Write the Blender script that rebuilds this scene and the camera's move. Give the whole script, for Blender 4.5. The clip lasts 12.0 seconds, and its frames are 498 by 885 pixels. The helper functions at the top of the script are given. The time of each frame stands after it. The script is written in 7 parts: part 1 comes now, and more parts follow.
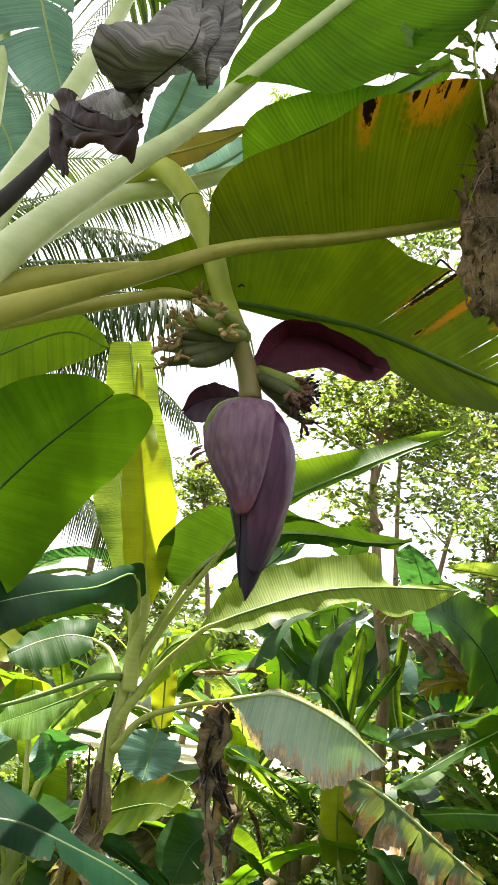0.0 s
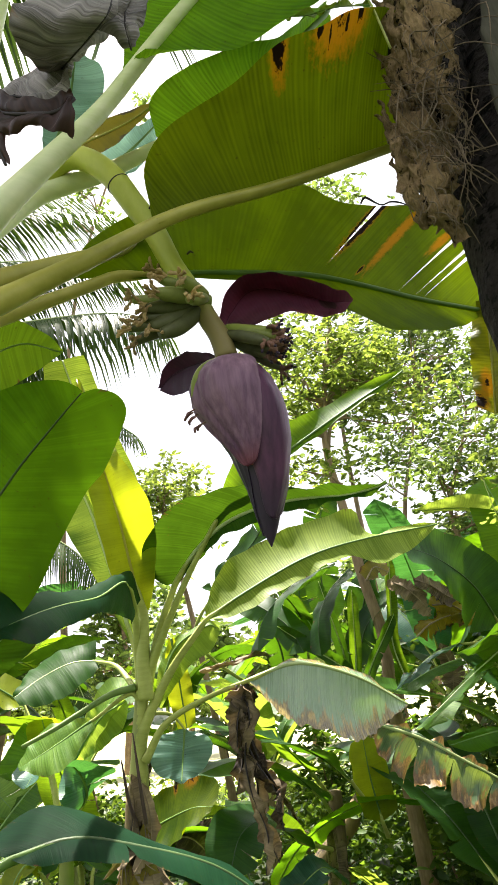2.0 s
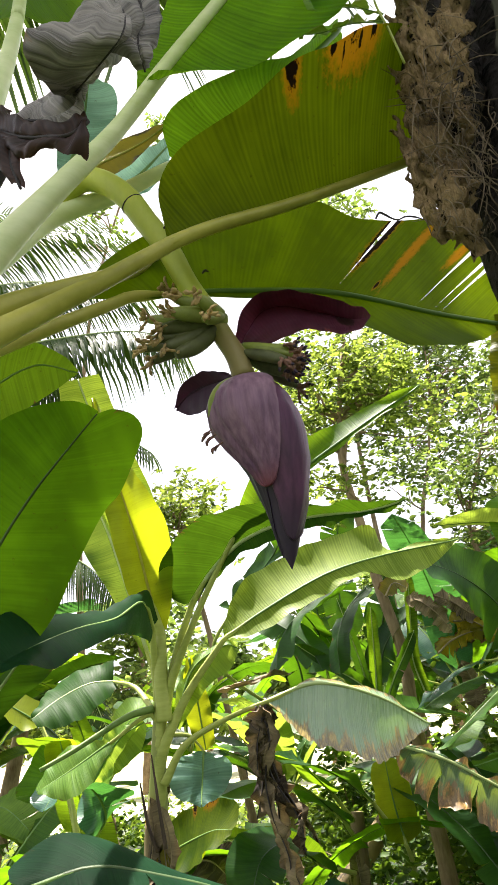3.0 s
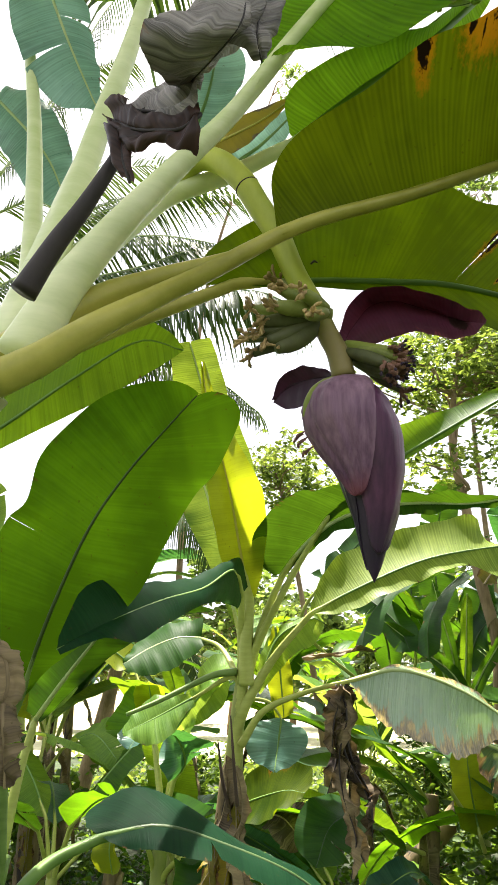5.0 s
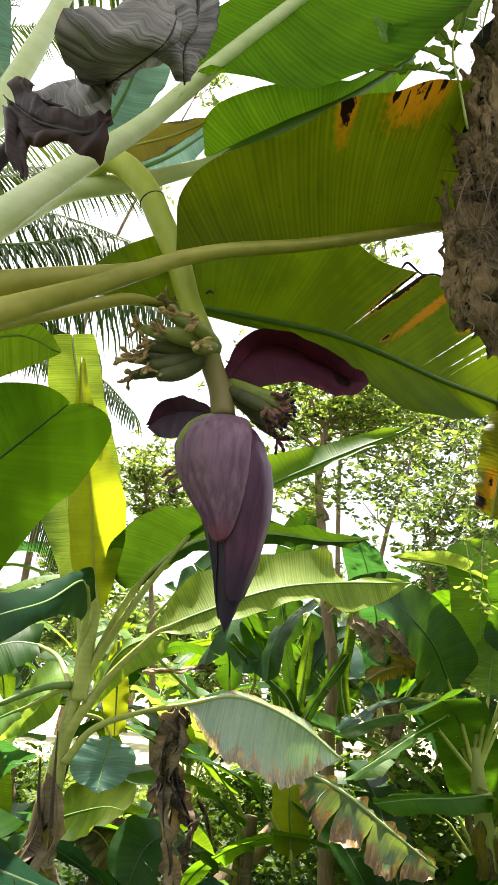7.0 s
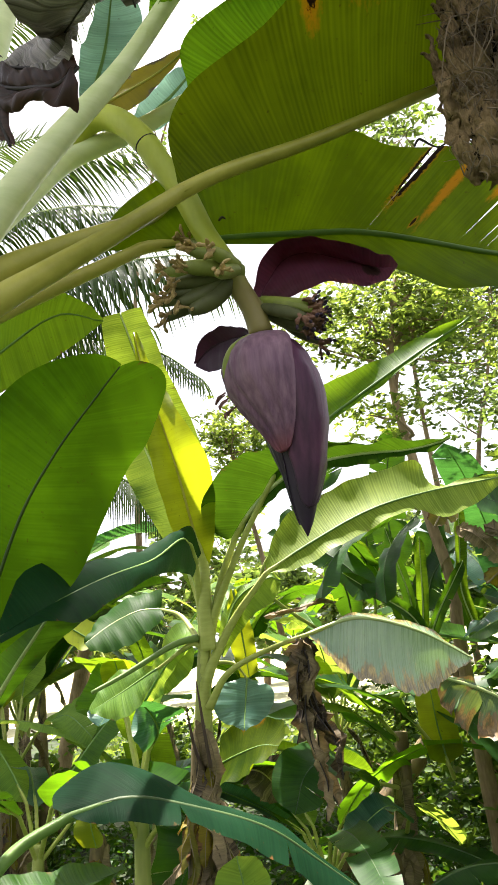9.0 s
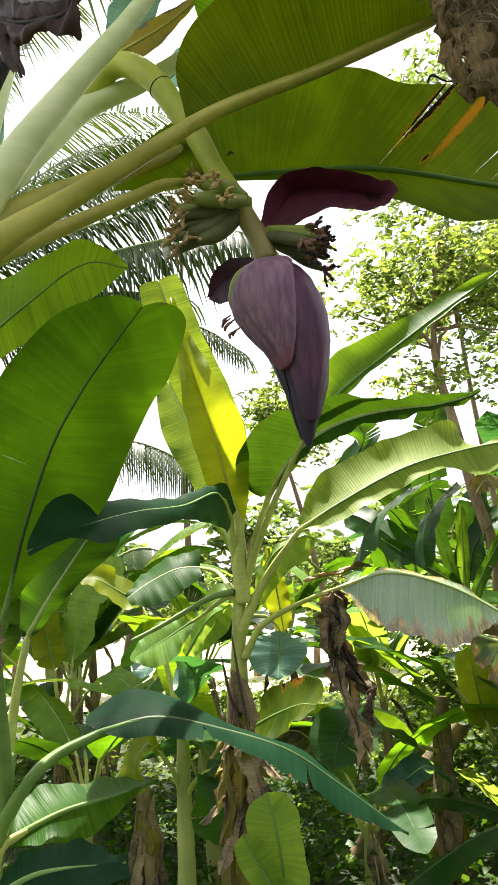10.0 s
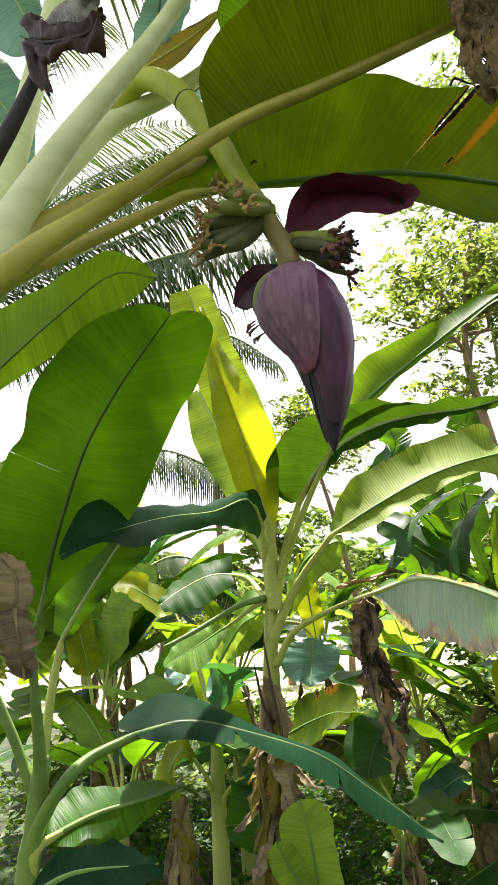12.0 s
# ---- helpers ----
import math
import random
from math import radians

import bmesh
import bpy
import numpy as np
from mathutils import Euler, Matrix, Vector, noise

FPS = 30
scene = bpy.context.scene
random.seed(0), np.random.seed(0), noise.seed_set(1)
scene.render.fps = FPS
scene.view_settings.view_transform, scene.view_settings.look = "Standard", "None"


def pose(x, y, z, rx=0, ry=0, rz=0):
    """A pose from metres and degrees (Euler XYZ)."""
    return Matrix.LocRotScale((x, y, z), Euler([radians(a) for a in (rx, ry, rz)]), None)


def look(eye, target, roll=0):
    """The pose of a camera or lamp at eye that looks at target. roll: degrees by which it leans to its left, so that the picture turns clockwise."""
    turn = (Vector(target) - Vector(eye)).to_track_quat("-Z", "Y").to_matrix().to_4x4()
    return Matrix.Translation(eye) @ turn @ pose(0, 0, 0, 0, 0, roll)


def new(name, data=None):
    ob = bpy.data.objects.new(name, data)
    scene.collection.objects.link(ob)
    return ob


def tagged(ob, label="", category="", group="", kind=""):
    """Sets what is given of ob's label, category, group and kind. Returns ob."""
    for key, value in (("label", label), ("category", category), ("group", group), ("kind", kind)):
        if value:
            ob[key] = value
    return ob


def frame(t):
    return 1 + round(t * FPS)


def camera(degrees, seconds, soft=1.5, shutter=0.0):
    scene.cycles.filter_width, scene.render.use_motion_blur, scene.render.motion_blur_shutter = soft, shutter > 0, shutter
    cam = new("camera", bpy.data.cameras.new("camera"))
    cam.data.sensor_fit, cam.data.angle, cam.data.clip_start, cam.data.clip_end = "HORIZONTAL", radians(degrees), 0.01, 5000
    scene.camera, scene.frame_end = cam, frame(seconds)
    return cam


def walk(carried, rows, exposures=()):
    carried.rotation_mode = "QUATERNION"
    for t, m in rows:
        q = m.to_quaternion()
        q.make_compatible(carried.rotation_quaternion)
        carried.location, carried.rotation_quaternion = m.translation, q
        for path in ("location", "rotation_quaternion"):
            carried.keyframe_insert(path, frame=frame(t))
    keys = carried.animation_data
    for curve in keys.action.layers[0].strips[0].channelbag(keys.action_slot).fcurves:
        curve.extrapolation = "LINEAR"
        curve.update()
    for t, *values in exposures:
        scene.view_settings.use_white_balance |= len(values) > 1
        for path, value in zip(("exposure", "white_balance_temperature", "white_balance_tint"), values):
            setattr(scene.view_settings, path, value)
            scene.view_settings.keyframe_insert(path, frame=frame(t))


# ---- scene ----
cam = camera(40.4, 12.0)
PATH = [
    (0, (0.062, 0.182, 1.613), (-0.108, 2.034, 2.348), 7.6),
    (0.5, (0.026, 0.192, 1.595), (-0.083, 2.058, 2.305), 8.1),
    (1, (-0.007, 0.205, 1.561), (-0.162, 2.098, 2.188), 3.8),
    (1.5, (-0.006, 0.205, 1.541), (0.075, 2.062, 2.279), -6.8),
    (2, (-0.02, 0.189, 1.544), (-0.009, 2.05, 2.277), -7.6),
    (2.5, (-0.021, 0.193, 1.541), (-0.033, 2.044, 2.298), -7.4),
    (3, (-0.024, 0.2, 1.557), (-0.05, 2.042, 2.336), -7.9),
    (3.5, (-0.017, 0.193, 1.542), (-0.123, 2.045, 2.291), -6.7),
    (3.7, (-0.003, 0.198, 1.546), (-0.208, 2.075, 2.206), -5.3),
    (5.3, (0.008, 0.197, 1.625), (-0.331, 2.037, 2.331), 1.2),
    (5.5, (0.022, 0.206, 1.622), (-0.266, 2.048, 2.346), 0.9),
    (6, (0.003, 0.224, 1.661), (-0.109, 2.105, 2.332), 3.1),
    (6.5, (0.0, 0.232, 1.695), (0.057, 2.101, 2.405), 5.1),
    (6.7, (-0.002, 0.214, 1.684), (0.043, 2.083, 2.396), 5.0),
    (8.3, (0.036, 0.246, 1.664), (-0.067, 2.118, 2.361), 3.0),
    (8.5, (0.021, 0.244, 1.662), (-0.071, 2.129, 2.322), 1.1),
    (9, (0.04, 0.218, 1.619), (-0.184, 2.119, 2.198), -6.2),
    (9.5, (0.073, 0.21, 1.558), (-0.207, 2.093, 2.169), -7.5),
    (10, (0.097, 0.205, 1.51), (-0.278, 2.092, 2.055), -5.3),
    (10.5, (0.106, 0.212, 1.504), (-0.274, 2.093, 2.069), -5.0),
    (11, (0.104, 0.208, 1.501), (-0.286, 2.088, 2.06), -5.1),
    (11.5, (0.105, 0.205, 1.502), (-0.312, 2.072, 2.084), -5.6),
    (12, (0.107, 0.199, 1.5), (-0.356, 2.057, 2.077), -5.2),
]
walk(cam, [(t, look(eye, target, roll)) for t, eye, target, roll in PATH],
     exposures=((0, 2.25, 6500, 15), (2.5, 2.2, 6500, 15), (6.0, 2.27, 6500, 15), (9.5, 2.18, 6500, 15), (12, 2.13, 6500, 15)))

# ---- world, sun ----
world = bpy.data.worlds.new("sky")
scene.world = world
world.use_nodes = True
wn, wl = world.node_tree.nodes, world.node_tree.links
sky = wn.new("ShaderNodeTexSky")
sky.sky_type = "NISHITA"
sky.sun_disc = False
sky.sun_elevation = radians(70)
sky.sun_rotation = radians(-25)
sky.dust_density = 6.0
sky.air_density = 1.0
sky.ozone_density = 0.6
haze = wn.new("ShaderNodeMixRGB")
haze.inputs[0].default_value = 0.6
haze.inputs[2].default_value = (11.0, 11.2, 11.6, 1)
wl.new(sky.outputs[0], haze.inputs[1])
wl.new(haze.outputs[0], wn["Background"].inputs[0])
wn["Background"].inputs[1].default_value = 0.043

sun_data = bpy.data.lights.new("sun", "SUN")
sun_data.energy = 5.0
sun_data.angle = radians(1.5)
sun_data.color = (1.0, 0.95, 0.84)
sun = new("sun", sun_data)
sun.matrix_world = look((-1.4, 3.2, 9.4), (0, 0, 0))


# ---- materials ----
def material(name):
    mat = bpy.data.materials.new(name)
    mat.use_nodes = True
    nt = mat.node_tree
    return mat, nt.nodes, nt.links, nt.nodes["Principled BSDF"]


def ramp(nodes, stops):
    r = nodes.new("ShaderNodeValToRGB")
    while len(r.color_ramp.elements) < len(stops):
        r.color_ramp.elements.new(0.5)
    for el, (pos, col) in zip(r.color_ramp.elements, stops):
        el.position, el.color = pos, (*col, 1)
    return r


def mixer(nodes, links, fac, a, b, mode="MIX"):
    m = nodes.new("ShaderNodeMixRGB")
    m.blend_type = mode
    for sock, val in zip(m.inputs, (fac, a, b)):
        if isinstance(val, (int, float)):
            sock.default_value = val
        elif isinstance(val, tuple):
            sock.default_value = (*val, 1)
        else:
            links.new(val, sock)
    return m.outputs[0]


def noise_tex(nodes, links, vector, scale, detail=3.0, rough=0.55):
    n = nodes.new("ShaderNodeTexNoise")
    n.inputs["Scale"].default_value = scale
    n.inputs["Detail"].default_value = detail
    n.inputs["Roughness"].default_value = rough
    if vector is not None:
        links.new(vector, n.inputs["Vector"])
    return n.outputs["Fac"]


def stretched(nodes, links, source, scale):
    m = nodes.new("ShaderNodeMapping")
    m.inputs["Scale"].default_value = scale
    links.new(source, m.inputs["Vector"])
    return m.outputs[0]


def leaf_material(name, low, high, glow, through_part=0.5, rough=0.48, gloss=0.28, edge=-0.06, edge_color=(0.09, 0.045, 0.015),
                  spots=0.0, vein=1.0, blotches=(), stripe=0.06, pitch=0.0085, islands=0.0):
    """A banana blade: veins run out from the midrib, the sheet lets light through, its edge may be dry."""
    mat, n, l, bsdf = material(name)
    uv = n.new("ShaderNodeUVMap")
    uv.uv_map = "metres"
    unit = n.new("ShaderNodeUVMap")
    unit.uv_map = "unit"
    tex = n.new("ShaderNodeTexCoord")
    info = n.new("ShaderNodeObjectInfo")
    broad = noise_tex(n, l, tex.outputs["Object"], 7.0, 4.0)
    streak = noise_tex(n, l, stretched(n, l, uv.outputs[0], (130.0, 2.5, 1.0)), 1.0, 3.0, 0.6)
    band = noise_tex(n, l, stretched(n, l, uv.outputs[0], (22.0, 1.2, 1.0)), 1.0, 2.0)
    add = n.new("ShaderNodeMath")
    add.operation = "MULTIPLY_ADD"
    l.new(streak, add.inputs[0])
    add.inputs[1].default_value = 1.1 * vein
    l.new(broad, add.inputs[2])
    add2 = n.new("ShaderNodeMath")
    add2.operation = "MULTIPLY_ADD"
    l.new(band, add2.inputs[0])
    add2.inputs[1].default_value = 0.5
    l.new(add.outputs[0], add2.inputs[2])
    split_uv = n.new("ShaderNodeSeparateXYZ")
    l.new(uv.outputs[0], split_uv.inputs[0])
    along = n.new("ShaderNodeMath")
    along.operation = "MULTIPLY"
    l.new(split_uv.outputs["X"], along.inputs[0])
    along.inputs[1].default_value = 6.283 / pitch
    sway = n.new("ShaderNodeMath")
    sway.operation = "MULTIPLY_ADD"
    l.new(noise_tex(n, l, stretched(n, l, uv.outputs[0], (45.0, 6.0, 1.0)), 1.0, 2.0), sway.inputs[0])
    sway.inputs[1].default_value = 9.0
    l.new(along.outputs[0], sway.inputs[2])
    veins = n.new("ShaderNodeMath")
    veins.operation = "SINE"
    l.new(sway.outputs[0], veins.inputs[0])
    ribbed = n.new("ShaderNodeMath")
    ribbed.operation = "MULTIPLY_ADD"
    l.new(veins.outputs[0], ribbed.inputs[0])
    ribbed.inputs[1].default_value = stripe
    l.new(add2.outputs[0], ribbed.inputs[2])
    add2 = ribbed
    add3 = n.new("ShaderNodeMath")
    add3.operation = "MULTIPLY_ADD"
    l.new(info.outputs["Random"], add3.inputs[0])
    add3.inputs[1].default_value = 0.35
    l.new(add2.outputs[0], add3.inputs[2])
    if islands:
        geo = n.new("ShaderNodeNewGeometry")
        each = n.new("ShaderNodeMath")
        each.operation = "MULTIPLY_ADD"
        l.new(geo.outputs["Random Per Island"], each.inputs[0])
        each.inputs[1].default_value = islands
        l.new(add3.outputs[0], each.inputs[2])
        less = n.new("ShaderNodeMath")
        less.operation = "SUBTRACT"
        l.new(each.outputs[0], less.inputs[0])
        less.inputs[1].default_value = islands * 0.5
        add3 = less
    remap = n.new("ShaderNodeMapRange")
    remap.inputs[1].default_value, remap.inputs[2].default_value = 0.75 + 0.55 * vein * 0.7, 1.45 + 0.55 * vein * 1.3
    l.new(add3.outputs[0], remap.inputs[0])
    base = mixer(n, l, remap.outputs[0], low, high)
    # Wide contrast also puts the shadow between corrugated veins into the colour.
    thru = mixer(n, l, remap.outputs[0], tuple(c * 0.5 for c in glow), tuple(c * 1.3 for c in glow))
    sep = n.new("ShaderNodeSeparateXYZ")
    l.new(unit.outputs[0], sep.inputs[0])
    rim = n.new("ShaderNodeMath")
    rim.operation = "MULTIPLY_ADD"
    l.new(sep.outputs["Y"], rim.inputs[0])
    rim.inputs[1].default_value = 0.55
    l.new(noise_tex(n, l, stretched(n, l, uv.outputs[0], (30.0, 7.0, 1.0)), 1.0, 5.0, 0.65), rim.inputs[2])
    dry = n.new("ShaderNodeMapRange")
    dry.inputs[1].default_value, dry.inputs[2].default_value = 1.06 - edge, 1.14 - edge
    l.new(rim.outputs[0], dry.inputs[0])
    crust = ramp(n, ((0.35, tuple(c * 0.35 for c in edge_color)), (0.5, edge_color), (0.62, tuple(min(1, c * 2.6) for c in edge_color))))
    l.new(noise_tex(n, l, stretched(n, l, uv.outputs[0], (60.0, 14.0, 1.0)), 1.0, 4.0, 0.7), crust.inputs[0])
    base = mixer(n, l, dry.outputs[0], base, crust.outputs[0])
    thru = mixer(n, l, dry.outputs[0], thru, tuple(c * 0.5 for c in edge_color))
    if spots:
        spot = n.new("ShaderNodeMapRange")
        spot.inputs[1].default_value, spot.inputs[2].default_value = 0.74 - spots, 0.8 - spots
        l.new(noise_tex(n, l, stretched(n, l, uv.outputs[0], (16.0, 5.0, 1.0)), 1.0, 4.0, 0.7), spot.inputs[0])
        base = mixer(n, l, spot.outputs[0], base, (0.20, 0.13, 0.05))
        thru = mixer(n, l, spot.outputs[0], thru, (0.16, 0.11, 0.03))
    for u0, v0, ru, rv, black in blotches:
        near = n.new("ShaderNodeVectorMath")
        near.operation = "SUBTRACT"
        l.new(unit.outputs[0], near.inputs[0])
        near.inputs[1].default_value = (u0, v0, 0)
        span = n.new("ShaderNodeVectorMath")
        span.operation = "DIVIDE"
        l.new(near.outputs[0], span.inputs[0])
        span.inputs[1].default_value = (ru, rv, 1)
        far_off = n.new("ShaderNodeVectorMath")
        far_off.operation = "LENGTH"
        l.new(span.outputs[0], far_off.inputs[0])
        rough_edge = n.new("ShaderNodeMath")
        rough_edge.operation = "MULTIPLY_ADD"
        l.new(noise_tex(n, l, stretched(n, l, uv.outputs[0], (150.0, 60.0, 1.0)), 1.0, 6.0, 0.75), rough_edge.inputs[0])
        rough_edge.inputs[1].default_value = 1.6
        other = n.new("ShaderNodeMath")
        other.operation = "GREATER_THAN"
        l.new(split_uv.outputs["Y"], other.inputs[0])
        other.inputs[1].default_value = 2.5
        away = n.new("ShaderNodeMath")
        away.operation = "MULTIPLY_ADD"
        l.new(other.outputs[0], away.inputs[0])
        away.inputs[1].default_value = 9.0
        l.new(far_off.outputs["Value"], away.inputs[2])
        l.new(away.outputs[0], rough_edge.inputs[2])
        for lo, hi, col, lit in ((1.95, 1.35, (0.26, 0.12, 0.006), (0.58, 0.25, 0.004)), (black, black - 0.12, (0.02, 0.01, 0.006), (0.01, 0.005, 0.002))):
            hit = n.new("ShaderNodeMapRange")
            hit.inputs[1].default_value, hit.inputs[2].default_value = lo, hi
            l.new(rough_edge.outputs[0], hit.inputs[0])
            base = mixer(n, l, hit.outputs[0], base, col)
            thru = mixer(n, l, hit.outputs[0], thru, lit)
    speck = n.new("ShaderNodeMapRange")
    speck.inputs[1].default_value, speck.inputs[2].default_value = 0.66, 0.74
    speck.inputs[4].default_value = 0.55
    l.new(noise_tex(n, l, tex.outputs["Object"], 95.0, 3.0, 0.6), speck.inputs[0])
    base = mixer(n, l, speck.outputs[0], base, (0.06, 0.045, 0.012))
    thru = mixer(n, l, speck.outputs[0], thru, (0.06, 0.05, 0.005))
    l.new(base, bsdf.inputs["Base Color"])
    sheen = n.new("ShaderNodeMapRange")
    sheen.inputs[3].default_value, sheen.inputs[4].default_value = rough - 0.12, rough + 0.16
    l.new(streak, sheen.inputs[0])
    l.new(sheen.outputs[0], bsdf.inputs["Roughness"])
    bsdf.inputs["Specular IOR Level"].default_value = gloss
    bump = n.new("ShaderNodeBump")
    bump.inputs["Strength"].default_value = min(1.0, 0.5 * vein)
    bump.inputs["Distance"].default_value = 0.003
    l.new(add2.outputs[0], bump.inputs["Height"])
    l.new(bump.outputs[0], bsdf.inputs["Normal"])
    tr = n.new("ShaderNodeBsdfTranslucent")
    l.new(thru, tr.inputs["Color"])
    l.new(bump.outputs[0], tr.inputs["Normal"])
    mix = n.new("ShaderNodeMixShader")
    mix.inputs[0].default_value = through_part
    l.new(bsdf.outputs[0], mix.inputs[1])
    l.new(tr.outputs[0], mix.inputs[2])
    l.new(mix.outputs[0], n["Material Output"].inputs[0])
    return mat


def solid_material(name, low, high, scale=(20, 20, 20), rough=0.6, bump_depth=0.002, bump=0.4, dark=None, dark_at=0.6, gloss=0.4,
                   detail=5.0):
    """Stems, bark, dry sheaths: two noises, one of them stretched, and relief."""
    mat, n, l, bsdf = material(name)
    tex = n.new("ShaderNodeTexCoord")
    fine = noise_tex(n, l, stretched(n, l, tex.outputs["Object"], scale), 1.0, detail, 0.62)
    wide = noise_tex(n, l, tex.outputs["Object"], 4.0, 3.0)
    add = n.new("ShaderNodeMath")
    add.operation = "MULTIPLY_ADD"
    l.new(fine, add.inputs[0])
    add.inputs[1].default_value = 0.7
    l.new(wide, add.inputs[2])
    remap = n.new("ShaderNodeMapRange")
    remap.inputs[1].default_value, remap.inputs[2].default_value = 0.55, 1.15
    l.new(add.outputs[0], remap.inputs[0])
    col = mixer(n, l, remap.outputs[0], low, high)
    if dark is not None:
        spot = n.new("ShaderNodeMapRange")
        spot.inputs[1].default_value, spot.inputs[2].default_value = dark_at, dark_at + 0.07
        l.new(noise_tex(n, l, stretched(n, l, tex.outputs["Object"], tuple(s * 0.6 for s in scale)), 1.0, 6.0, 0.7), spot.inputs[0])
        col = mixer(n, l, spot.outputs[0], col, dark)
    l.new(col, bsdf.inputs["Base Color"])
    bsdf.inputs["Roughness"].default_value = rough
    bsdf.inputs["Specular IOR Level"].default_value = gloss
    b = n.new("ShaderNodeBump")
    b.inputs["Strength"].default_value = bump
    b.inputs["Distance"].default_value = bump_depth
    l.new(fine, b.inputs["Height"])
    l.new(b.outputs[0], bsdf.inputs["Normal"])
    return mat


LEAF = leaf_material("banana_leaf_green", (0.016, 0.070, 0.005), (0.055, 0.16, 0.010), (0.25, 0.42, 0.010), gloss=0.16, rough=0.45, stripe=0.03)
# Dark leaf tone; its low glow also stands for shade in the grove.
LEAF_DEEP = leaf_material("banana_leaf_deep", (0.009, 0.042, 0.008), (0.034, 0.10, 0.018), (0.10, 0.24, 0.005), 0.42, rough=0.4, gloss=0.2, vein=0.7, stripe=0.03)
# Darker copy of LEAF; part of the leaf's shade is in this green.
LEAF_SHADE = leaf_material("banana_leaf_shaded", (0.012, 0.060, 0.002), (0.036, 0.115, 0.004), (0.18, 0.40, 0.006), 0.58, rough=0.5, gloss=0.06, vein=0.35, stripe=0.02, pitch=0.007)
# Base and glow lowered in place of shade from other leaves.
LEAF_DIM = leaf_material("banana_leaf_dim_shade", (0.012, 0.055, 0.005), (0.034, 0.105, 0.010), (0.055, 0.12, 0.004), 0.4, rough=0.5, gloss=0.06, vein=0.7, stripe=0.05, pitch=0.012)
LEAF_OVER = leaf_material("banana_leaf_overhead", (0.018, 0.080, 0.003), (0.06, 0.18, 0.006), (0.27, 0.54, 0.012), 0.55, rough=0.5, gloss=0.05, stripe=0.12)
LEAF_BLUE = leaf_material("banana_leaf_waxy", (0.018, 0.072, 0.045), (0.10, 0.215, 0.15), (0.08, 0.27, 0.035), 0.3, rough=0.36, gloss=0.5)
LEAF_WAXY = leaf_material("banana_leaf_blue", (0.035, 0.12, 0.085), (0.16, 0.30, 0.25), (0.42, 0.74, 0.52), 0.5, rough=0.3, gloss=0.7, vein=0.8, stripe=0.05)
# Teal green darkened in place of shade from the crowns overhead.
LEAF_TEAL_SHADE = leaf_material("banana_leaf_teal_shade", (0.005, 0.026, 0.011), (0.014, 0.054, 0.024), (0.035, 0.11, 0.010), 0.35, rough=0.5, gloss=0.03, vein=0.7, stripe=0.03)
LEAF_LIGHT = leaf_material("banana_leaf_light", (0.06, 0.17, 0.015), (0.19, 0.32, 0.04), (0.40, 0.54, 0.05), gloss=0.2, stripe=0.03)
LEAF_FOLD = leaf_material("banana_leaf_folded", (0.17, 0.28, 0.02), (0.44, 0.54, 0.10), (0.29, 0.40, 0.02), 0.5, stripe=0.12, pitch=0.010, gloss=0.25)
LEAF_YELLOW = leaf_material("banana_leaf_yellow", (0.20, 0.27, 0.006), (0.30, 0.35, 0.012), (0.42, 0.47, 0.010), 0.66, edge=-0.3, vein=0.35, stripe=0.015)
LEAF_OLD = leaf_material("banana_leaf_old", (0.022, 0.056, 0.002), (0.15, 0.18, 0.006), (0.25, 0.33, 0.002), 0.55, edge=-0.3, vein=0.7, gloss=0.12, stripe=0.075, pitch=0.0068,
                         blotches=((0.44, 0.98, 0.022, 0.32, 1.4), (0.585, 1.0, 0.08, 0.3, 1.0), (0.525, 1.0, 0.014, 0.15, 1.35), (0.555, 0.9, 0.006, 0.16, 1.3), (0.60, 0.93, 0.007, 0.12, 1.4), (0.635, 1.0, 0.014, 0.18, 1.35)))
LEAF_SPLIT = leaf_material("banana_leaf_split", (0.024, 0.060, 0.002), (0.10, 0.16, 0.004), (0.24, 0.36, 0.001), 0.55, edge=-0.3, vein=0.45, gloss=0.12, stripe=0.03, pitch=0.007,
                           blotches=((0.497, 0.78, 0.018, 0.5, 1.62), (0.60, 0.62, 0.014, 0.5, 0.78), (0.585, 0.16, 0.006, 0.07, 1.5), (0.70, 0.85, 0.014, 0.25, 0.9)))
LEAF_PALE = leaf_material("banana_leaf_pale", (0.12, 0.23, 0.11), (0.36, 0.46, 0.29), (0.24, 0.42, 0.06), 0.22, rough=0.26, edge=0.2,
                          edge_color=(0.22, 0.165, 0.045), gloss=0.9, vein=0.8, spots=0.03)
LEAF_TORN = leaf_material("banana_leaf_torn", (0.05, 0.12, 0.05), (0.20, 0.27, 0.14), (0.26, 0.34, 0.04), 0.35, rough=0.35, edge=0.26,
                          edge_color=(0.19, 0.115, 0.035), gloss=0.5, vein=0.8, spots=0.2)
LEAF_DYING = leaf_material("banana_leaf_dying", (0.10, 0.11, 0.012), (0.27, 0.20, 0.02), (0.40, 0.27, 0.006), 0.4, edge=0.12,
                           edge_color=(0.11, 0.055, 0.02), spots=0.12, stripe=0.04, vein=0.6)
LEAF_HUNG = leaf_material("banana_leaf_hung", (0.05, 0.075, 0.006), (0.15, 0.16, 0.012), (0.26, 0.27, 0.004), 0.45, edge=-0.3, vein=0.9, stripe=0.08, blotches=((0.75, 0.3, 0.14, 0.35, 1.1), (0.92, 0.8, 0.1, 0.6, 1.5)))
